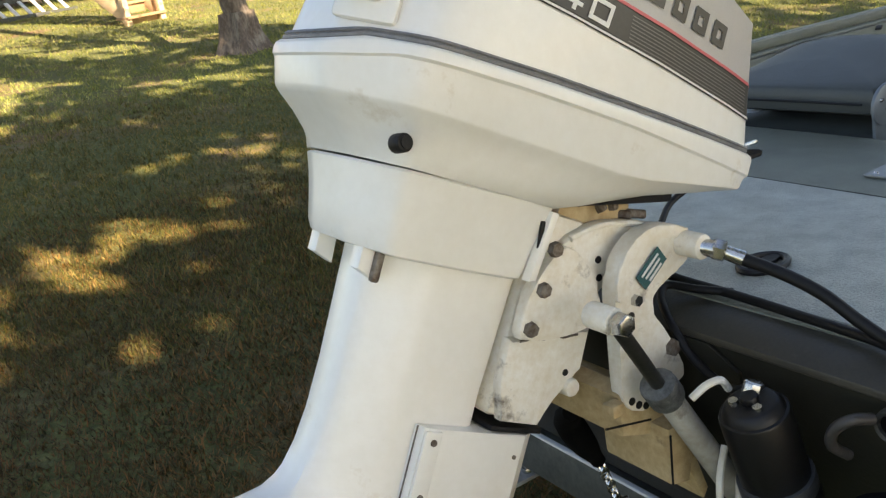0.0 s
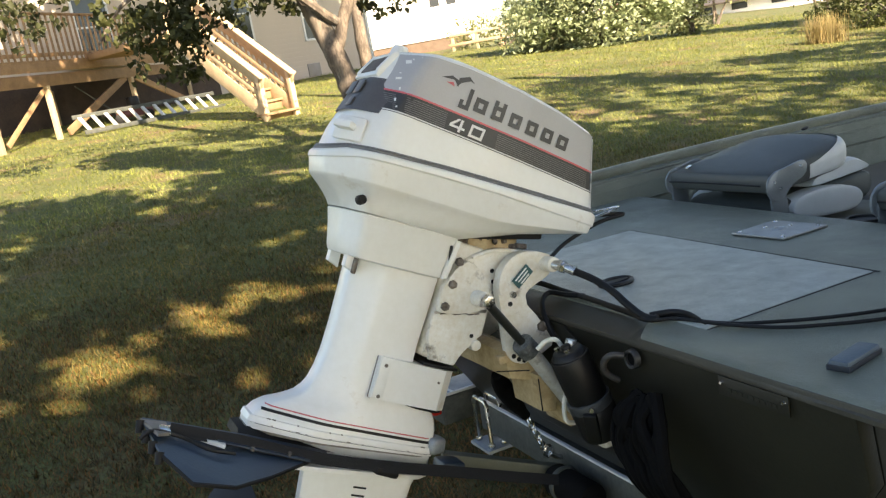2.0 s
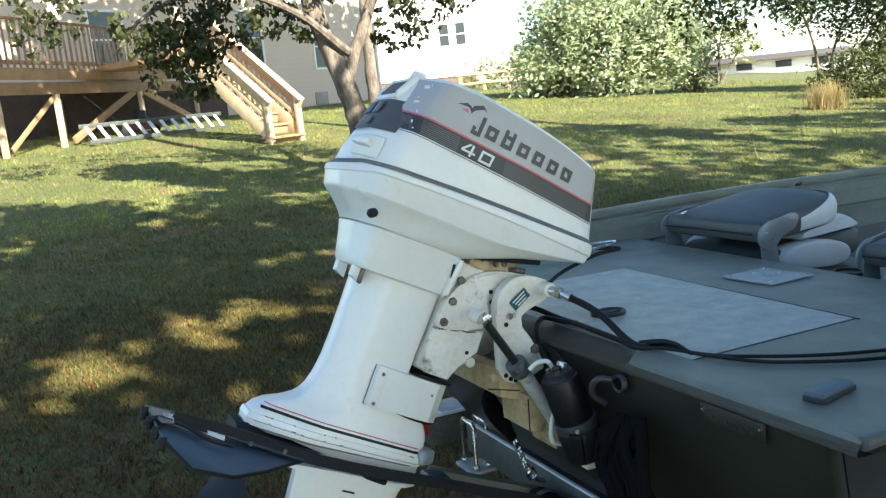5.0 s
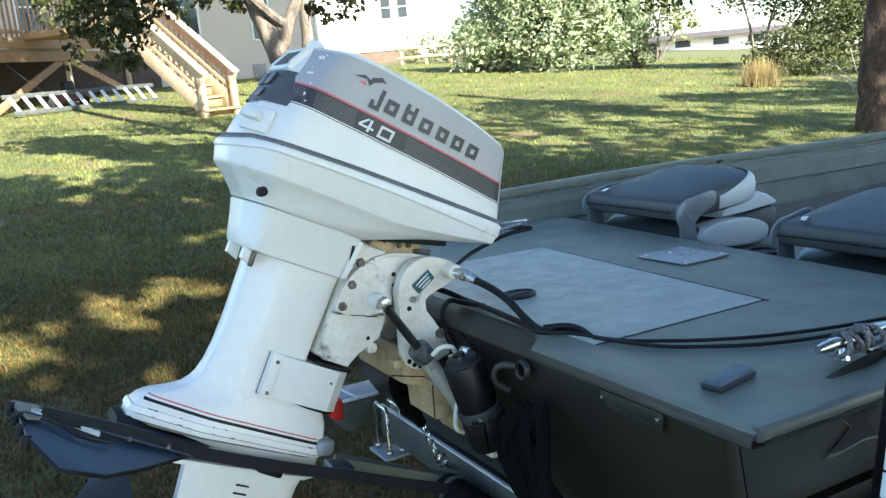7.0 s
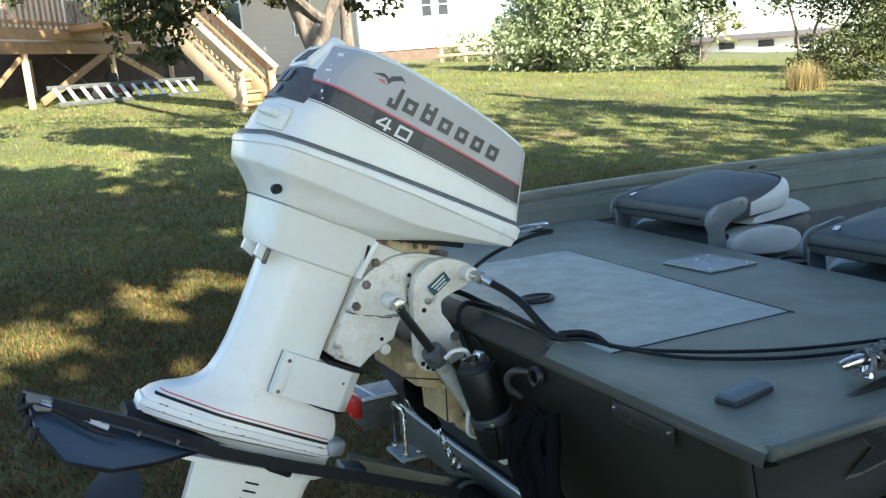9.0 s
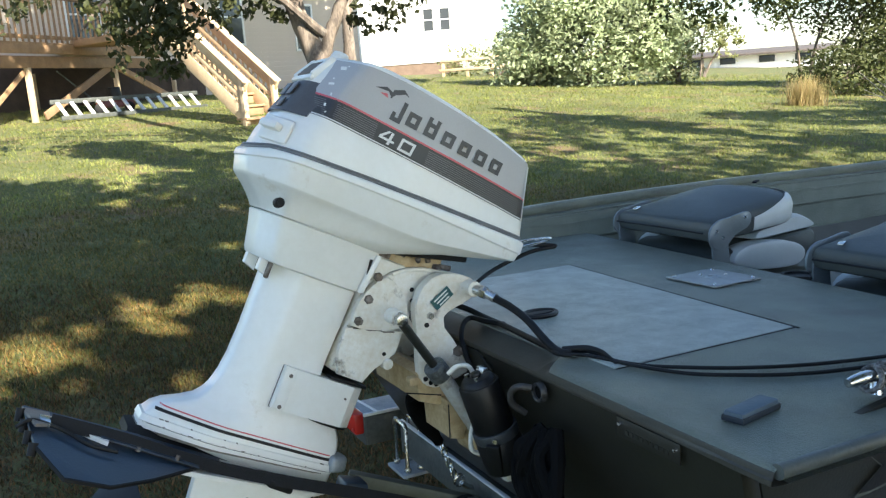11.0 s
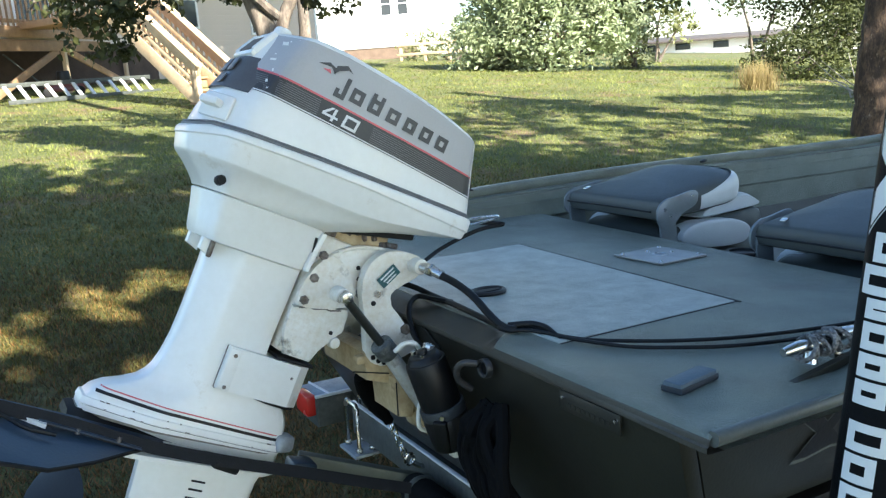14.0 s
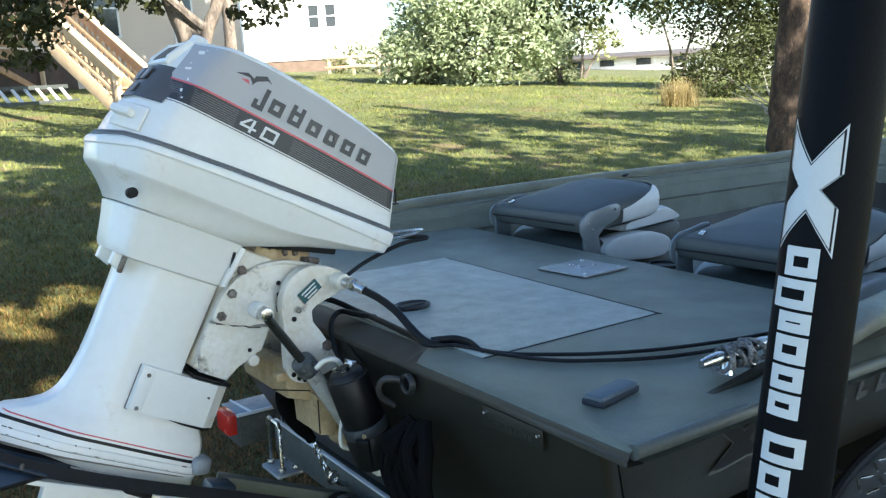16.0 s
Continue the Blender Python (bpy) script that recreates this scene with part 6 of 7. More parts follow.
part("limb", limb([(-0.05, 0, 1.6), (-0.6, -0.5, 2.2), (-1.4, -1.0, 2.5), (-2.2, -1.3, 2.25), (-2.6, -1.5, 1.8)], 0.07, 0.015, 8), BARK, tree)
part("limb", limb([(-0.15, 0, 2.3), (-1.2, -0.6, 3.0), (-2.6, -1.0, 3.1), (-3.6, -1.2, 2.6)], 0.07, 0.015, 8), BARK, tree)
part("limb", limb([(0.5, 0.1, 2.5), (1.0, -0.3, 2.7), (1.4, -0.4, 2.4)], 0.04, 0.01, 8), BARK, tree)
crown = [(-2.08, -1.65, 2.05, 0.40, 0.40, 0.32, 160), (-1.66, -1.55, 1.74, 0.55, 0.40, 0.46, 760), (-1.25, -1.2, 1.98, 0.50, 0.40, 0.40, 560), (-1.55, -1.5, 1.46, 0.40, 0.30, 0.36, 240), (-3.2, -2.0, 2.15, 0.42, 0.40, 0.34, 150), (-3.5, -1.6, 2.5, 0.9, 0.6, 0.35, 320),
         (-1.5, -1.4, 2.6, 0.7, 0.6, 0.35, 420), (-0.85, -0.15, 2.10, 0.50, 0.40, 0.30, 300), (0.45, 0.45, 1.95, 0.42, 0.40, 0.34, 280), (0.95, 0.55, 2.10, 0.50, 0.40, 0.32, 300), (0.1, 0.0, 2.7, 1.2, 0.8, 0.4, 800),
         (0.3, 0, 3.1, 1.5, 1.0, 0.5, 900), (-2.0, -0.6, 3.1, 1.9, 0.9, 0.5, 400), ]
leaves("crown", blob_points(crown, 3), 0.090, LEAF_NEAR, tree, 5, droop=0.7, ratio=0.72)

# High clumps out of view, added to shade the house wall and deck front.
leaves("crown", blob_points([(-1.4, -3.0, 7.9, 0.9, 1.6, 0.9, 500), (-1.4, -0.3, 7.9, 0.9, 1.6, 0.9, 500), (-1.4, 2.2, 7.9, 0.9, 1.6, 0.9, 500), (-3.6, 2.4, 7.6, 2.4, 2.2, 1.6, 2200), (-2.6, 4.6, 8.0, 2.4, 2.2, 1.6, 2200)], 4), 0.40, LEAF_WOOD, tree, 6, droop=0.5, ratio=0.6)
tree3 = thing("yard_tree", Matrix.Translation((-6.3, 16.9, gz(-6.3, 16.9))), "tall yard tree with a sunlit trunk before a house", "tree")
part("trunk", limb([(0, 0, -0.2), (0.0, 0, 0.3), (-0.03, 0, 1.2), (-0.06, 0.1, 2.4), (-0.1, 0.3, 4.5), (-0.3, 0.6, 7.0)], 0.17, 0.08, 14, 0.10), BARK, tree3)
part("limb", limb([(-0.1, 0.3, 4.2), (-0.9, 1.6, 5.4), (-1.2, 3.2, 6.6)], 0.08, 0.02, 8), BARK, tree3)
part("limb", limb([(-0.1, 0.3, 4.4), (-1.0, -0.2, 5.6), (-1.6, -0.4, 6.8)], 0.08, 0.02, 8), BARK, tree3)
# Crown lies above the view, spread out to shade the house wall.
leaves("crown", blob_points([(0.0, 0.0, 7.4, 2.3, 2.2, 1.7, 2400), (0.8, 2.6, 7.2, 2.4, 2.2, 1.8, 2400), (1.8, 5.2, 7.2, 2.4, 2.2, 1.8, 2200), (2.6, 7.6, 7.2, 2.2, 2.0, 1.8, 1800)], 12), 0.42, LEAF_WOOD, tree3, 13, droop=0.5, ratio=0.6)

tree2 = thing("yard_tree", Matrix.Translation((3.17, 12.22, gz(3.17, 12.22))), "tall yard tree with rough dark bark", "tree")
part("trunk", limb([(0, 0, -0.2), (0.0, 0, 0.3), (0.03, 0, 1.2), (0.10, 0, 2.4), (0.2, 0, 4.0), (0.3, 0.2, 6.5)], 0.32, 0.16, 16, 0.10), BARK_BROWN, tree2)
part("limb", limb([(0.1, 0, 2.6), (-0.9, 0.3, 3.2), (-2.2, 0.5, 3.0), (-3.2, 0.7, 2.4)], 0.09, 0.015, 8), BARK_BROWN, tree2)
part("limb", limb([(0.15, 0, 3.2), (1.2, -0.3, 4.0), (2.6, -0.5, 4.2)], 0.10, 0.02, 8), BARK_BROWN, tree2)
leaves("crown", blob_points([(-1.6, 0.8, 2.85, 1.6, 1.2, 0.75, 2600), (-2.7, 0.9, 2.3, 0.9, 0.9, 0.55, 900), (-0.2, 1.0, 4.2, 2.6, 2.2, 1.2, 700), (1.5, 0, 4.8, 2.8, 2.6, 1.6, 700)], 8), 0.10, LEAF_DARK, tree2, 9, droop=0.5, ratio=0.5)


def bush(name, x, y, blobs, size, mat, seed, label, category="bush", stems=5):
    b_ = thing(name, Matrix.Translation((x, y, gz(x, y))), label, category)
    rr = random.Random(seed)
    for k in range(stems):
        a, l_ = rr.uniform(0, 6.28), rr.uniform(0.5, 1.0)
        bx, by, bz, rx, ry, rz, _ = blobs[k % len(blobs)]
        part("stem", limb([(0.1 * math.cos(a), 0.1 * math.sin(a), -0.1), (bx * 0.4, by * 0.4, bz * 0.5), (bx + 0.4 * rx * math.cos(a), by + 0.4 * ry * math.sin(a), bz + 0.3 * rz)], 0.06, 0.015, 6), BARK, b_)
    leaves("crown", blob_points(blobs, seed), size, mat, b_, seed + 1, droop=0.3, ratio=0.45)
    return b_


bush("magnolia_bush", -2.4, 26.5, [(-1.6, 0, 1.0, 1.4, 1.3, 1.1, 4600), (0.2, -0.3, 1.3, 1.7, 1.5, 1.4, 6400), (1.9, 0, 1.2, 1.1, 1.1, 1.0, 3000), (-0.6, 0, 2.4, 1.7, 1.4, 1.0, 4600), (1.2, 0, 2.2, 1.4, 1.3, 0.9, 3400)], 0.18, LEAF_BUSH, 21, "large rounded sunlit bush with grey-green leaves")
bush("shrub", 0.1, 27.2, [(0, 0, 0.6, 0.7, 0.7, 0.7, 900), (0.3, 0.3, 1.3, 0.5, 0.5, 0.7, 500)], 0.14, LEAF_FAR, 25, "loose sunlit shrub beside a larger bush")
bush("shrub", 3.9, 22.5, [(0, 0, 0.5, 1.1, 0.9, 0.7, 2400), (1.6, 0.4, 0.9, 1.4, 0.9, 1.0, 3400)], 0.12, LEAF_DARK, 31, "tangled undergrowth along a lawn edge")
bush("shrub", 7.5, 22.0, [(0, 0, 0.9, 1.8, 1.2, 1.1, 2200), (1.8, 0.4, 1.3, 1.6, 1.2, 1.4, 2000)], 0.14, LEAF_DARK, 35, "tangled undergrowth below trees")


# ---- unseen trees, added to shade the boat and the near lawn ----
def added_shade_tree(x, y, height, blobs, seed, label, stout=0.34, leaf=0.36):
    t_ = thing("added_shade_tree", Matrix.Translation((x, y, gz(x, y))), label, "tree")
    part("trunk", limb([(0, 0, -0.3), (0.05, 0, 1.0), (0.0, 0.1, 3.0), (0.1, 0, height * 0.6), (0.0, 0, height)], stout, stout * 0.3, 12), BARK, t_)
    local = []
    for k, (bx, by, bz, rx, ry, rz, n) in enumerate(blobs):
        local.append((bx - x, by - y, bz - gz(x, y), rx, ry, rz, n))
        part("limb", limb([(0, 0, height * 0.45), ((bx - x) * 0.5, (by - y) * 0.5, height * 0.62), (bx - x, by - y, bz - gz(x, y))], stout * 0.38, 0.02, 8), BARK, t_)
    leaves("crown", blob_points(local, seed, 0.1), leaf, LEAF_WOOD, t_, seed + 1, ratio=0.6)


added_shade_tree(9.4, -5.0, 8.5, [(8.5, -4.35, 7.2, 2.05, 2.15, 1.6, 4600), (10.0, -2.6, 7.8, 2.6, 2.4, 1.6, 4200), (7.2, -6.6, 8.0, 2.2, 2.2, 1.4, 2600), (9.4, -6.6, 8.2, 2.6, 2.4, 1.4, 2200), (11.8, -6.4, 8.2, 2.6, 2.4, 1.4, 2800), (12.5, -9.6, 8.2, 2.6, 2.4, 1.4, 2400), (9.2, -9.8, 8.0, 2.6, 2.4, 1.4, 2400), (13.2, -3.4, 8.4, 2.4, 2.2, 1.4, 2000)], 61, "unseen tree added for shade, with a dense crown")
added_shade_tree(2.6, -9.0, 8.0, [(2.2, -6.0, 7.0, 2.2, 1.8, 1.3, 1900), (4.2, -8.0, 7.6, 2.2, 2.0, 1.5, 1700), (0.2, -7.0, 7.4, 2.2, 2.0, 1.4, 1500)], 64, "unseen tree added for shade, with a spreading crown")
added_shade_tree(12.5, 1.5, 9.0, [(10.5, 0.6, 8.4, 2.6, 2.2, 1.5, 1500), (8.0, 1.4, 7.8, 2.0, 1.6, 1.2, 1500), (12.8, 3.4, 8.6, 2.8, 2.6, 1.6, 420), (10.0, 4.2, 8.6, 2.4, 2.2, 1.2, 180)], 67, "unseen tree added for shade, with an open crown", 0.11)
# Small clumps are set so their gaps let sun streaks reach the lawn.
added_shade_tree(8.6, 4.0, 8.5, [(5.6, 0.6, 7.4, 2.0, 1.3, 1.0, 800), (3.6, 2.2, 7.2, 1.9, 1.1, 0.9, 560), (1.4, 1.0, 7.3, 1.9, 1.3, 1.0, 900), (4.0, -0.5, 7.3, 1.5, 1.1, 0.9, 1100), (4.05, -1.75, 7.4, 0.80, 0.85, 0.5, 560), (4.50, -2.85, 7.4, 0.50, 0.45, 0.25, 150), (4.72, -2.30, 7.4, 0.42, 0.42, 0.25, 130), (4.92, -1.72, 7.4, 0.40, 0.40, 0.25, 130), (5.32, -1.18, 7.4, 0.45, 0.40, 0.25, 130), (5.66, -2.62, 7.4, 0.12, 0.20, 0.15, 22), (5.88, -2.22, 7.4, 0.13, 0.20, 0.15, 24), (6.06, -2.95, 7.4, 0.16, 0.34, 0.2, 44), (6.34, -2.40, 7.4, 0.16, 0.36, 0.2, 44), (6.60, -1.85, 7.4, 0.22, 0.34, 0.2, 50), (6.70, -2.75, 7.4, 0.10, 0.30, 0.2, 24), (6.26, -3.30, 7.4, 0.10, 0.20, 0.2, 16), (5.35, -3.62, 7.4, 0.28, 0.22, 0.2, 60), (5.80, -4.02, 7.4, 0.40, 0.20, 0.2, 90), (1.2, 4.4, 7.5, 1.6, 0.45, 0.4, 420), (2.9, 3.5, 7.5, 1.4, 0.4, 0.4, 330), (-0.3, 5.3, 7.5, 1.1, 0.35, 0.3, 200), (3.9, -3.9, 7.4, 1.0, 0.8, 0.5, 420), (6.2, 3.2, 7.8, 2.1, 1.4, 1.1, 620), (4.4, 5.0, 7.6, 2.2, 1.2, 0.9, 900), (7.4, 5.8, 8.2, 1.8, 1.2, 0.9, 240)], 72, "unseen tree added for shade, with a thin layered crown", 0.10, 0.34)
added_shade_tree(19.0, 8.0, 10.0, [(17.0, 7.0, 9.0, 2.0, 1.4, 1.0, 900), (19.5, 10.0, 9.5, 2.2, 1.6, 1.2, 1000), (15.5, 10.0, 9.0, 1.8, 1.2, 0.9, 700), (12.2, 5.7, 8.4, 1.5, 1.2, 0.6, 380), (9.9, 7.2, 8.4, 1.4, 1.0, 0.5, 200), (7.8, 8.7, 8.4, 1.4, 0.9, 0.5, 150), (12.6, 9.2, 8.4, 2.0, 1.5, 0.7, 560), (14.8, 11.8, 8.6, 2.0, 1.6, 0.7, 480)], 70, "unseen thin-crowned tree added for shade", 0.11)

# ---- lawn edge and distance ----
bush("maple_thicket", 3.4, 25.0, [(-0.7, 0, 2.9, 0.8, 0.9, 1.1, 1500), (0.9, 0.2, 2.9, 1.5, 1.3, 1.4, 5600), (2.6, 0, 2.6, 1.8, 1.4, 1.3, 6000), (4.6, 0, 2.8, 2.0, 1.5, 1.5, 5200), (2.4, 0, 1.4, 1.9, 1.2, 0.6, 2200)], 0.14, LEAF_DARK, 41, "leafy maple thicket hanging over a lawn edge")
bush("hedge", -7.2, 35.5, [(-1.2, 0, 0.6, 1.0, 0.6, 0.7, 700), (0.3, 0, 0.6, 1.0, 0.6, 0.7, 700), (1.8, 0, 0.7, 1.0, 0.6, 0.8, 700)], 0.16, LEAF_FAR, 45, "yellow-green hedge behind a fence", "hedge")
bush("sapling", 1.0, 33.0, [(0, 0, 2.2, 0.9, 0.8, 1.0, 500), (0.9, 0, 1.2, 0.7, 0.7, 0.6, 350)], 0.18, LEAF_FAR, 48, "thin sapling with sparse yellow leaves", "tree")
dead = thing("dead_branches", Matrix.Translation((4.3, 17.4, gz(4.3, 17.4))), "bare grey fallen branches at a lawn edge", "branches")
rb = random.Random(9)
GREY_WOOD = surface("bare_grey_wood", (0.34, 0.31, 0.27), (0.22, 0.2, 0.17), rough=0.85, amount=0.5, bump=0.3)
for k in range(11):
    a = rb.uniform(0, 6.28)
    part("twig", tube([(rb.uniform(-0.3, 0.3), 0, 0.02), (0.4 * math.cos(a), 0.3 * math.sin(a), rb.uniform(0.2, 0.5)), (1.0 * math.cos(a), 0.6 * math.sin(a), rb.uniform(0.25, 0.9))], lambda f: 0.018 - 0.013 * f, 6), GREY_WOOD, dead)

fence = thing("rail_fence", Matrix.Translation((-7.4, 34.2, gz(-7.4, 34.2))), "low weathered post and rail fence before a hedge", "fence")
for k in range(5):
    part("post", box((0.11, 0.11, 0.95), (-1.6 + 1.0 * k, 0, 0.40), 0.01), LUMBER, fence)
for z_ in (0.35, 0.72):
    part("rail", box((4.2, 0.05, 0.10), (0.4, -0.07, z_), 0.008), LUMBER, fence)
shed = thing("distant_shed", Matrix.Translation((-1.9, 43.0, gz(-1.9, 43.0) - 0.1)) @ pose(0, 0, 0, 0, 0, -8), "small red-roofed open shed beyond a bush", "shed")
for x_ in (-1.9, -0.6, 0.7, 1.9):
    part("post", box((0.14, 0.14, 1.0), (x_, 0, 0.5), 0.01), LUMBER, shed)
part("back_wall", box((4.0, 0.08, 0.95), (0, 1.8, 0.48)), ROOF, shed)
part("roof", box((4.6, 2.6, 0.12), (0, 0.8, 1.12), 0.01, pose(0, 0, 0, 8, 0, 0)), surface("faded_red_metal_roof", (0.42, 0.14, 0.09), (0.30, 0.10, 0.07), rough=0.5, metal=0.2, scale=2, amount=0.4), shed)
road_v, road_f = [], []
for k in range(40):
    x_ = -30 + 2.2 * k
    y_ = 52.0 - 0.18 * (x_ + 10)
    for d in (0.0, 5.5):
        road_v.append((x_, y_ + d, gz(x_, y_ + d) + 0.02))
for k in range(39):
    road_f.append((2 * k, 2 * k + 2, 2 * k + 3, 2 * k + 1))
road = soup("road", road_v, road_f, surface("pale_gravel", (0.55, 0.53, 0.49), (0.45, 0.43, 0.39), rough=0.9, scale=3, fine=30, amount=0.5, bump=0.2))
tagged(road, "pale sunlit gravel lane beyond a lawn", "road", kind="structure")

barn = thing("distant_building", Matrix.Translation((3.2, 50.0, gz(3.2, 50.0) - 0.1)) @ pose(0, 0, 0, 0, 0, -3), "long low white sunlit building beyond a lawn", "building")
part("wall", box((8.6, 4.0, 0.85), (0.6, 2.0, 0.40), 0.0), WHITE_WALL, barn)
part("roof", box((9.2, 5.0, 0.10), (0.6, 1.9, 0.90), 0.02, pose(0, 0, 0, 3, 0, 0)), ROOF, barn)
for x_ in (-2.2, -0.4, 1.6, 3.4):
    win_ = part("window", box((0.8, 0.06, 0.34), (x_, -0.02, 0.48), 0.01), PANE, barn)
    part("window_frame", box((0.9, 0.05, 0.05), (x_, -0.03, 0.28), 0.01), TRIM, win_)


# ---- house with raised deck ----
W0, W1 = Vector((-15.6, 16.7, 0)), Vector((-10.6, 29.1, 0))
way = (W1 - W0).normalized()
out = Vector((way.y, -way.x, 0))
HOUSE = Matrix(((way.x, -out.x, 0, W0.x), (way.y, -out.y, 0, W0.y), (0, 0, 1, 1.45), (0, 0, 0, 1)))   # x along the wall, y into the house
LEN = (W1 - W0).length
house = thing("house", HOUSE, "beige-sided house with white-trimmed windows behind a deck", "house")
wall = bmesh.new()
add_box(wall, (LEN + 4, 0.2, 5.4), (LEN / 2 - 2, 0.112, 2.7))
add_box(wall, (0.2, 8.0, 5.4), (LEN - 0.1, 4.2, 2.7))
house_wall = part("wall", wall, SIDING, house)
lap = part("siding_plank", box((LEN + 4, 0.022, 0.152), (0, 0, 0), 0.0, pose(0, 0, 0, 8.0, 0, 0)), SIDING, house_wall, m=Matrix.Translation((LEN / 2 - 2, -0.004, 0.075)))
for k in range(1, 36):
    piece("siding_plank", lap.data, house_wall, Matrix.Translation((LEN / 2 - 2, -0.004, 0.075 + 0.15 * k)))
part("foundation", box((LEN + 4, 0.24, 0.9), (LEN / 2 - 2, 0.10, -0.35)), surface("concrete_block", (0.36, 0.34, 0.31), rough=0.9, scale=5, fine=60, amount=0.4, bump=0.3), house)
# Dark brown panel added on the wall behind the deck.
part("dark_skirting", box((9.0, 0.05, 1.75), (2.0, -0.035, 0.30), 0.0), surface("dark_brown_panel", (0.085, 0.058, 0.042), (0.05, 0.035, 0.027), rough=0.85, scale=3, fine=30, amount=0.5, bump=0.2), house, "dark brown panel on the wall below a deck")
part("corner_board", box((0.10, 0.03, 5.4), (LEN - 0.04, -0.025, 2.7), 0.004), TRIM, house)
part("roof", box((LEN + 6, 9.5, 0.18), (LEN / 2 - 2, 4.0, 5.5), 0.02, pose(0, 0, 0, 2, 0, 0)), ROOF, house)


def window(parent, x, z, w, h, name="window"):
    win = part(name, box((w, 0.03, h), (x, -0.022, z + h / 2)), PANE, parent, "dark double-hung window in a white frame")
    fr = bmesh.new()
    for sx, sz, cx, cz in ((0.07, h + 0.14, x - w / 2 - 0.035, z + h / 2), (0.07, h + 0.14, x + w / 2 + 0.035, z + h / 2), (w, 0.07, x, z - 0.035), (w, 0.07, x, z + h + 0.035), (w, 0.05, x, z + h / 2)):
        add_box(fr, (sx, 0.07, sz), (cx, -0.02, cz), 0.006)
    part("window_frame", fr, TRIM, win)
    return win


window(house, 7.75, 1.62, 0.78, 1.55)
window(house, 10.70, 1.42, 0.72, 1.35)
window(house, 3.0, 1.7, 0.9, 1.4)
part("crawl_vent", box((0.55, 0.04, 0.42), (10.4, -0.03, 0.42), 0.006), surface("grey_hatch_door", (0.34, 0.30, 0.27), rough=0.7, scale=5, amount=0.4), house, "small closed crawl-space door")

# deck frame: stands in front of the wall
D0, D1 = Vector((-12.50, 14.90, 0)), Vector((-12.95, 19.9, 0))
dway = (D1 - D0).normalized()
din = Vector((-dway.y, dway.x, 0))
DECKM = Matrix(((dway.x, din.x, 0, D0.x), (dway.y, din.y, 0, D0.y), (0, 0, 1, 1.32), (0, 0, 0, 1)))
porch = thing("raised_deck", DECKM, "weathered wooden raised deck with railings and steps", "deck")


def stick(name, a, b, w, d, mat=None, parent=porch):
    a, b = Vector(a), Vector(b)
    mat = mat or (LUMBER_DARK if parent is porch and name != "post" else LUMBER)
    v = b - a
    q = v.to_track_quat("Z", "Y").to_matrix().to_4x4()
    return part(name, box((w, d, v.length), (0, 0, 0), 0.006), mat, parent, m=Matrix.Translation((a + b) / 2) @ q)


H = 1.10
for x_ in (0.0, 3.25):
    stick("post", (x_, 0, -0.25), (x_, 0, H), 0.10, 0.10)
    stick("post", (x_, 2.2, -0.25), (x_, 2.2, H), 0.10, 0.10)
stick("post", (6.7, 0.3, -0.25), (6.7, 0.3, H), 0.10, 0.10)
stick("brace", (0.35, 0, 0.10), (3.05, 0.02, H), 0.05, 0.16)
stick("brace", (3.40, 0, H), (6.30, 0.02, 0.18), 0.05, 0.16)
stick("brace", (-1.6, 0, 0.05), (-0.1, 0.02, H - 0.1), 0.04, 0.10)
stick("post", (-1.8, 0, -0.25), (-1.8, 0, H), 0.10, 0.10)
stick("beam", (-3.2, -0.02, H + 0.10), (5.4, -0.02, H + 0.10), 0.06, 0.24)
stick("fascia", (-3.2, -0.10, H + 0.36), (5.4, -0.10, H + 0.36), 0.04, 0.20)
for k in range(14):
    part("deck_board", box((8.6, 0.135, 0.03), (1.1, -0.06 + 0.145 * k, H + 0.475), 0.004), LUMBER_DARK, porch)
stick("top_rail", (-3.2, -0.08, H + 1.42), (5.4, -0.08, H + 1.42), 0.12, 0.04)
stick("low_rail", (-3.2, -0.06, H + 0.60), (5.4, -0.06, H + 0.60), 0.04, 0.08)
bal = bmesh.new()
add_box(bal, (0.036, 0.036, 0.98), (0, 0, 0), 0.003)
first = part("baluster", bal, LUMBER_DARK, porch, m=Matrix.Translation((-3.1, -0.11, H + 0.93)))
for k in range(1, 46):
    piece("baluster", first.data, porch, Matrix.Translation((-3.1 + 0.185 * k, -0.11, H + 0.93)))

# steps, running down towards the lawn
T0, T1 = Vector((-9.375, 15.906, 0)), Vector((-7.11, 14.85, 0))
sway = (T1 - T0).normalized()
snorm = Vector((-sway.y, sway.x, 0))
STAIRM = Matrix(((sway.x, snorm.x, 0, T0.x), (sway.y, snorm.y, 0, T0.y), (0, 0, 1, 1.0), (0, 0, 0, 1)))
RUN = (T1 - T0).length
RISE, WIDE = 1.75, 0.70
stairs = thing("deck_stairs", STAIRM, "sunlit wooden deck stairs with railings", "stairs")
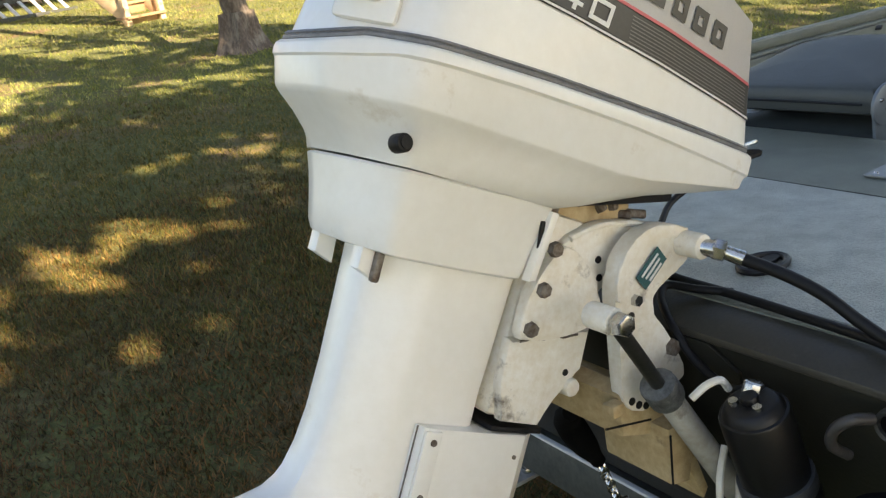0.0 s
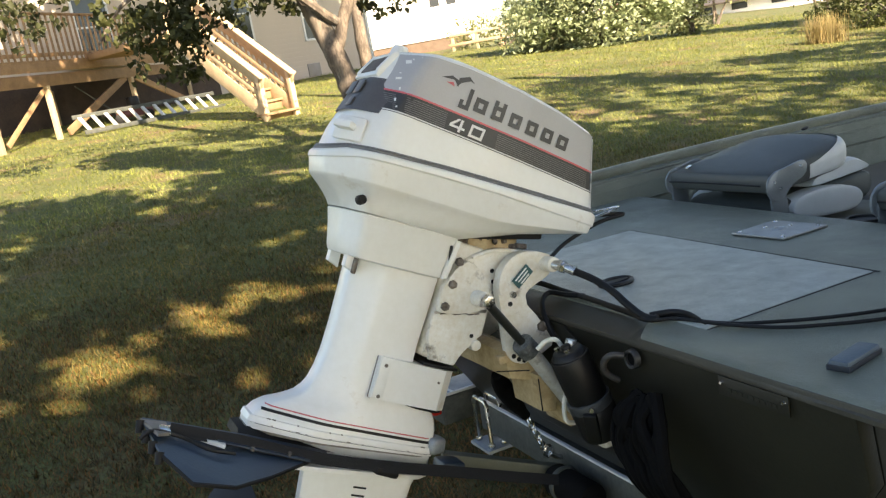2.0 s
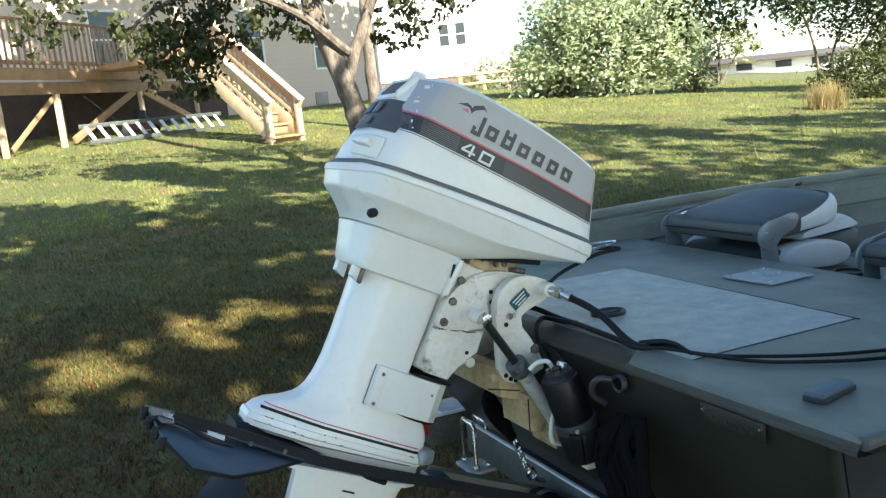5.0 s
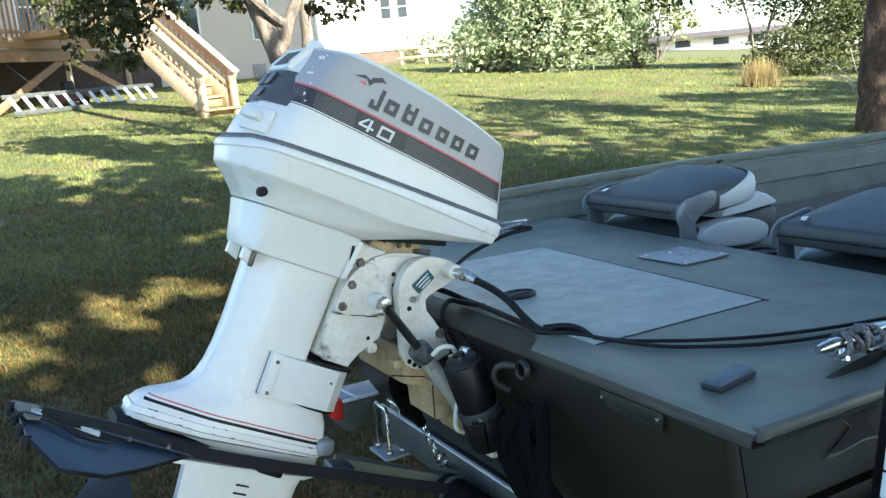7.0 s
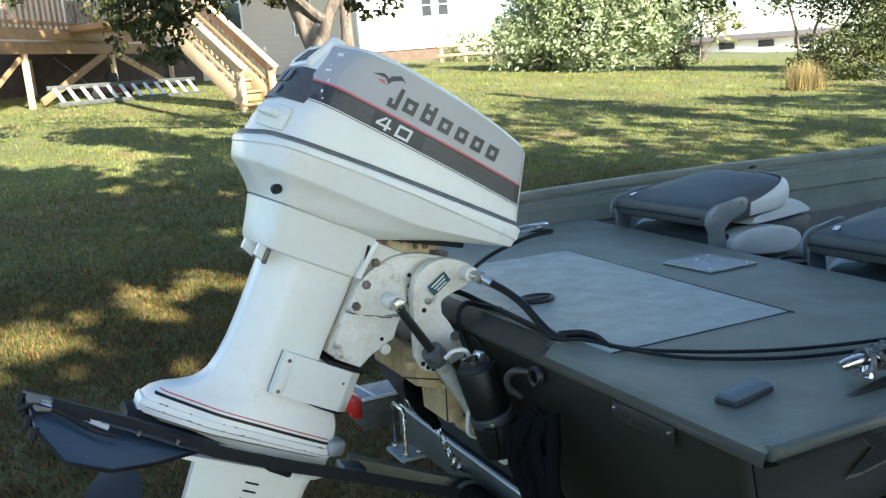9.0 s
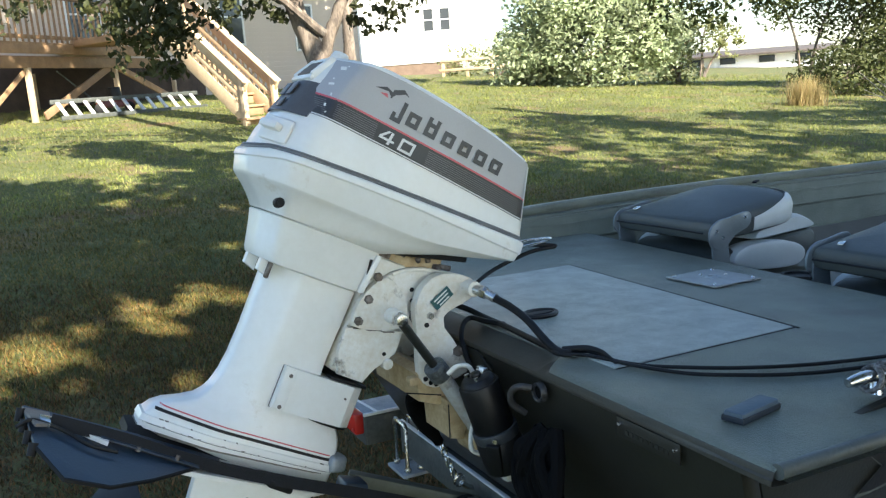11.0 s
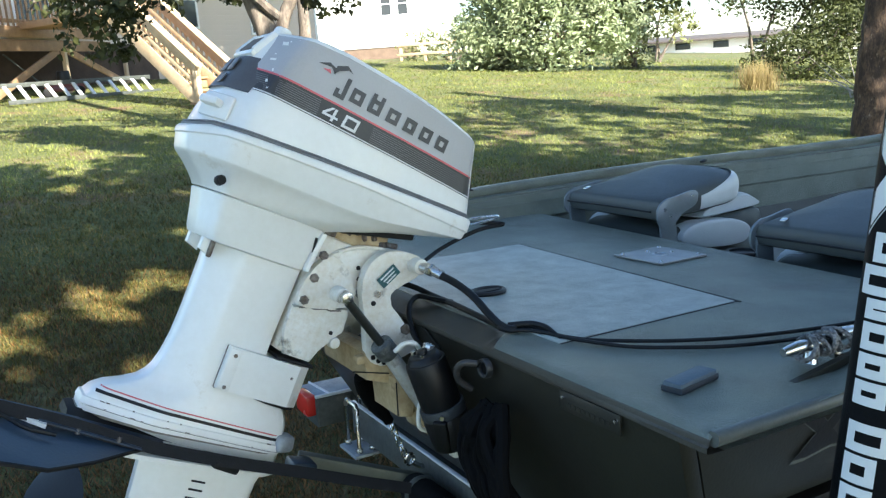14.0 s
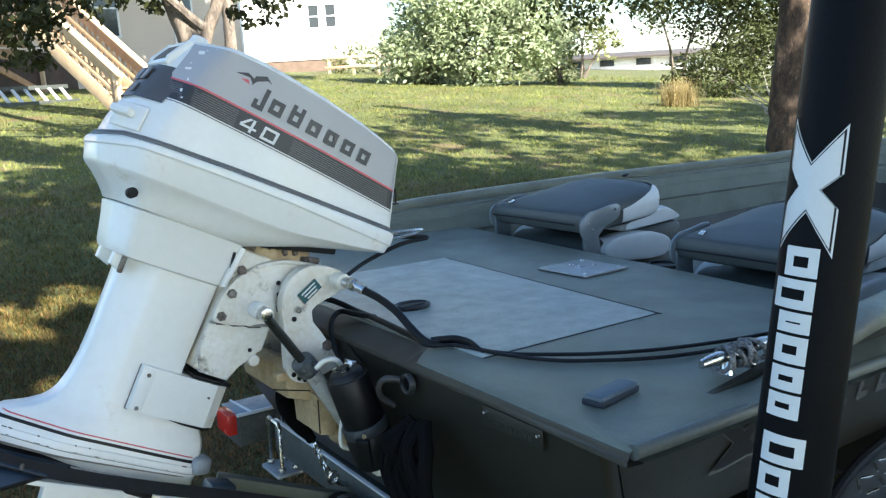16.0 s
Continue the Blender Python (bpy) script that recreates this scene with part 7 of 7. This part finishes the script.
for y_ in (-WIDE, 0.0):
    stick("stringer", (0, y_, RISE + 0.17), (RUN, y_, 0.17), 0.05, 0.27, parent=stairs)
    stick("hand_rail", (-0.15, y_, RISE + 0.855), (RUN + 0.10, y_, 0.68), 0.05, 0.20, parent=stairs)
    stick("rail_cap", (-0.15, y_, RISE + 0.97), (RUN + 0.14, y_, 0.77), 0.15, 0.035, parent=stairs)
    stick("low_rail", (0, y_, RISE + 0.46), (RUN, y_, 0.46), 0.04, 0.08, parent=stairs)
    stick("newel", (RUN, y_, -0.1), (RUN, y_, 0.86), 0.10, 0.10, parent=stairs)
    stick("newel", (0, y_, RISE - 0.05), (0, y_, RISE + 1.05), 0.10, 0.10, parent=stairs)
    for k in range(1, 18):
        f = k / 18
        stick("baluster", (RUN * f, y_, (RISE + 0.30) * (1 - f) + 0.30 * f), (RUN * f, y_, RISE * (1 - f) + 0.72), 0.036, 0.036, parent=stairs)
for k in range(9):
    f = (k + 0.4) / 9
    part("tread", box((0.32, WIDE + (0.10 if k == 8 else -0.05), 0.04), (RUN * f + (0.10 if k == 8 else 0.0), -WIDE / 2, (RISE + 0.25) * (1 - f)), 0.004), LUMBER_DARK, stairs)
    part("riser", box((0.025, WIDE - 0.05, 0.14), (RUN * f + 0.10, -WIDE / 2, (RISE + 0.25) * (1 - f) - 0.10), 0.003), LUMBER_DARK, stairs)
part("landing", box((3.2, WIDE + 0.3, 0.14), (-1.62, -WIDE / 2, RISE + 0.16), 0.006), LUMBER_DARK, stairs)

ladder = thing("extension_ladder", Matrix(((0.28, -0.96, 0, -11.75), (0.96, 0.28, 0, 14.75), (0, 0, 1, 1.31), (0, 0, 0, 1))), "aluminium extension ladder lying on edge on the grass", "ladder")
ALU = surface("ladder_aluminium", (0.75, 0.75, 0.74), (0.65, 0.65, 0.64), rough=0.45, metal=0.35, amount=0.3, bump=0.05)
for y_, z_ in ((0.0, 0.05), (0.30, 0.38)):
    part("rail", box((3.9, 0.03, 0.09), (1.95, y_, z_), 0.004), GALV, ladder)
for k in range(12):
    part("rung", box((0.085, 0.40, 0.032), (0.15 + 0.32 * k, 0.15, 0.215), 0.006, pose(0, 0, 0, 47, 0, 0)), ALU, ladder)

# ---- neighbour's house ----
NB = Matrix(((0.955, -0.29, 0, -14.2), (0.29, 0.955, 0, 37.3), (0, 0, 1, 1.9), (0, 0, 0, 1)))
nb = thing("neighbour_house", NB, "white sunlit neighbouring house with paired windows", "house")
wb = bmesh.new()
add_box(wb, (5.2, 0.2, 4.6), (2.55, 0.1, 2.75))
add_box(wb, (0.2, 6, 4.6), (5.05, 3.2, 2.75))
nb_wall = part("wall", wb, WHITE_WALL, nb)
lap = part("siding_plank", box((5.2, 0.014, 0.19), (0, 0, 0), 0.0, pose(0, 0, 0, 4, 0, 0)), WHITE_WALL, nb_wall, m=Matrix.Translation((2.55, -0.004, 0.55)))
for k in range(1, 25):
    piece("siding_plank", lap.data, nb_wall, Matrix.Translation((2.55, -0.004, 0.55 + 0.18 * k)))
part("skirting", box((5.0, 0.1, 0.65), (2.5, 0.1, 0.25)), surface("brown_skirting", (0.16, 0.11, 0.08), rough=0.85, scale=4, amount=0.5), nb)
part("roof", box((6.4, 8.0, 0.2), (2.6, 3.2, 5.1), 0.02, pose(0, 0, 0, 0, -8, 0)), ROOF, nb)
for x_ in (3.70, 4.45):
    window(nb, x_, 1.85, 0.42, 0.95)


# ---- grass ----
# Near blades are dry and shade-darkened, middle shade-darkened, far ones brightened for sun.
GRASS_NEAR = foliage("dry_shaded_grass_blades", (0.031, 0.028, 0.006), (0.070, 0.048, 0.012), 0.24, tan=(0.26, 0.130, 0.042), tan_share=0.60)
GRASS_MID = foliage("olive_shaded_lawn_blades", (0.064, 0.072, 0.013), (0.145, 0.128, 0.028), 0.28, tan=(0.29, 0.20, 0.070), tan_share=0.42)
GRASS = foliage("sunlit_grass_blades", (0.135, 0.175, 0.032), (0.275, 0.285, 0.070), 0.34, tan=(0.40, 0.35, 0.14), tan_share=0.22)


def grass(name, r0, r1, n, height, seed, a0, a1, blades=GRASS, clump=5):
    """Blades in little tufts over a ring sector of the lawn in front of the boat's stern."""
    r = np.random.RandomState(seed)
    m_ = n // clump
    rad = r0 * (r1 / r0) ** r.uniform(0, 1, m_)
    ang = r.uniform(a0, a1, m_) + r.normal(0, 0.16, m_)
    rad = rad * np.exp(r.normal(0, 0.05, m_))
    cx, cy = rad * np.sin(ang), rad * np.cos(ang)
    x = (cx[:, None] + r.normal(0, 0.022, (m_, clump)) * (1 + rad[:, None] * 0.10)).ravel()
    y = (cy[:, None] + r.normal(0, 0.022, (m_, clump)) * (1 + rad[:, None] * 0.10)).ravel()
    k = len(x)
    grow = np.repeat(1.0 + 0.05 * rad, clump)
    h = height * r.uniform(0.5, 1.5, k) * grow
    w = 0.0022 * r.uniform(0.6, 1.4, k) * grow * 1.3
    turn, lean_ = r.uniform(0, 2 * np.pi, k), r.uniform(0.45, 1.45, k)
    z = ground_z(x, y) - 0.004
    base = np.stack([x, y, z], -1)
    side = np.stack([np.cos(turn + 1.57), np.sin(turn + 1.57), np.zeros(k)], -1) * w[:, None]
    tip = base + np.stack([np.cos(turn) * np.sin(lean_), np.sin(turn) * np.sin(lean_), np.cos(lean_)], -1) * h[:, None]
    v = np.stack([base - side, base + side, tip], 1).reshape(-1, 3)
    f = np.arange(3 * k).reshape(-1, 3)
    ob = soup(name, v, f, blades)
    return tagged(ob, "short patchy lawn grass with straw-coloured blades", "grass", kind="stuff")


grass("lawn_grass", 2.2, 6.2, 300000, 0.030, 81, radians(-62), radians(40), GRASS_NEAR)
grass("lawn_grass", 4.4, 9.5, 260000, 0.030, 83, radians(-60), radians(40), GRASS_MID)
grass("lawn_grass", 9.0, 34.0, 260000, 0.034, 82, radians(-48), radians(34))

rt_ = np.random.RandomState(90)
k_ = 700
bx = rt_.normal(0, 0.16, k_)
by = rt_.normal(0, 0.14, k_)
hh = rt_.uniform(0.35, 0.75, k_)
an, le = rt_.uniform(0, 6.28, k_), rt_.uniform(0.05, 0.55, k_)
b0 = np.stack([2.66 + bx, 19.3 + by, np.full(k_, gz(2.66, 19.3) - 0.02)], -1)
sd = np.stack([np.cos(an + 1.57), np.sin(an + 1.57), 0 * an], -1) * 0.008
tp = b0 + np.stack([np.cos(an) * np.sin(le), np.sin(an) * np.sin(le), np.cos(le)], -1) * hh[:, None]
tuft = soup("tall_grass_tuft", np.stack([b0 - sd, b0 + sd, tp], 1).reshape(-1, 3), np.arange(3 * k_).reshape(-1, 3), foliage("straw_grass", (0.38, 0.27, 0.13), (0.30, 0.26, 0.10), 0.3))
tagged(tuft, "tuft of tall straw-coloured grass on a lawn", "grass", kind="stuff")

mower = thing("lawn_mower", Matrix.Translation((-12.3, 17.3, gz(-12.3, 17.3))) @ pose(0, 0, 0, 0, 0, 35), "faded red push mower stored under a deck", "lawn mower")
part("mower_deck", loft([[(a * s, b * s * 0.8, z) for a, b in ((-0.42, -0.3), (-0.3, -0.38), (0.25, -0.38), (0.42, -0.2), (0.42, 0.2), (0.25, 0.38), (-0.3, 0.38), (-0.42, 0.3))] for s, z in ((0.98, 0.10), (1.0, 0.14), (0.96, 0.25), (0.80, 0.31), (0.5, 0.33))]), surface("faded_red_paint", (0.13, 0.028, 0.018), (0.09, 0.02, 0.015), rough=0.45, amount=0.4, bump=0.05), mower)
part("engine", cyl((0, 0, 0.32), (0, 0, 0.55), 0.16, 0.14, 18, 0.02), BLACK_PAINT, mower)
for x_, y_ in ((-0.34, -0.34), (-0.34, 0.34), (0.30, -0.34), (0.30, 0.34)):
    part("wheel", cyl((x_, y_ - 0.03, 0.10), (x_, y_ + 0.03, 0.10), 0.11, None, 18, 0.01), RUBBER, mower)
part("push_handle", tube([(-0.36, -0.24, 0.2), (-0.9, -0.24, 0.75), (-1.1, -0.2, 0.95), (-1.1, 0.2, 0.95), (-0.9, 0.24, 0.75), (-0.36, 0.24, 0.2)], 0.014, 8), GALV, mower)
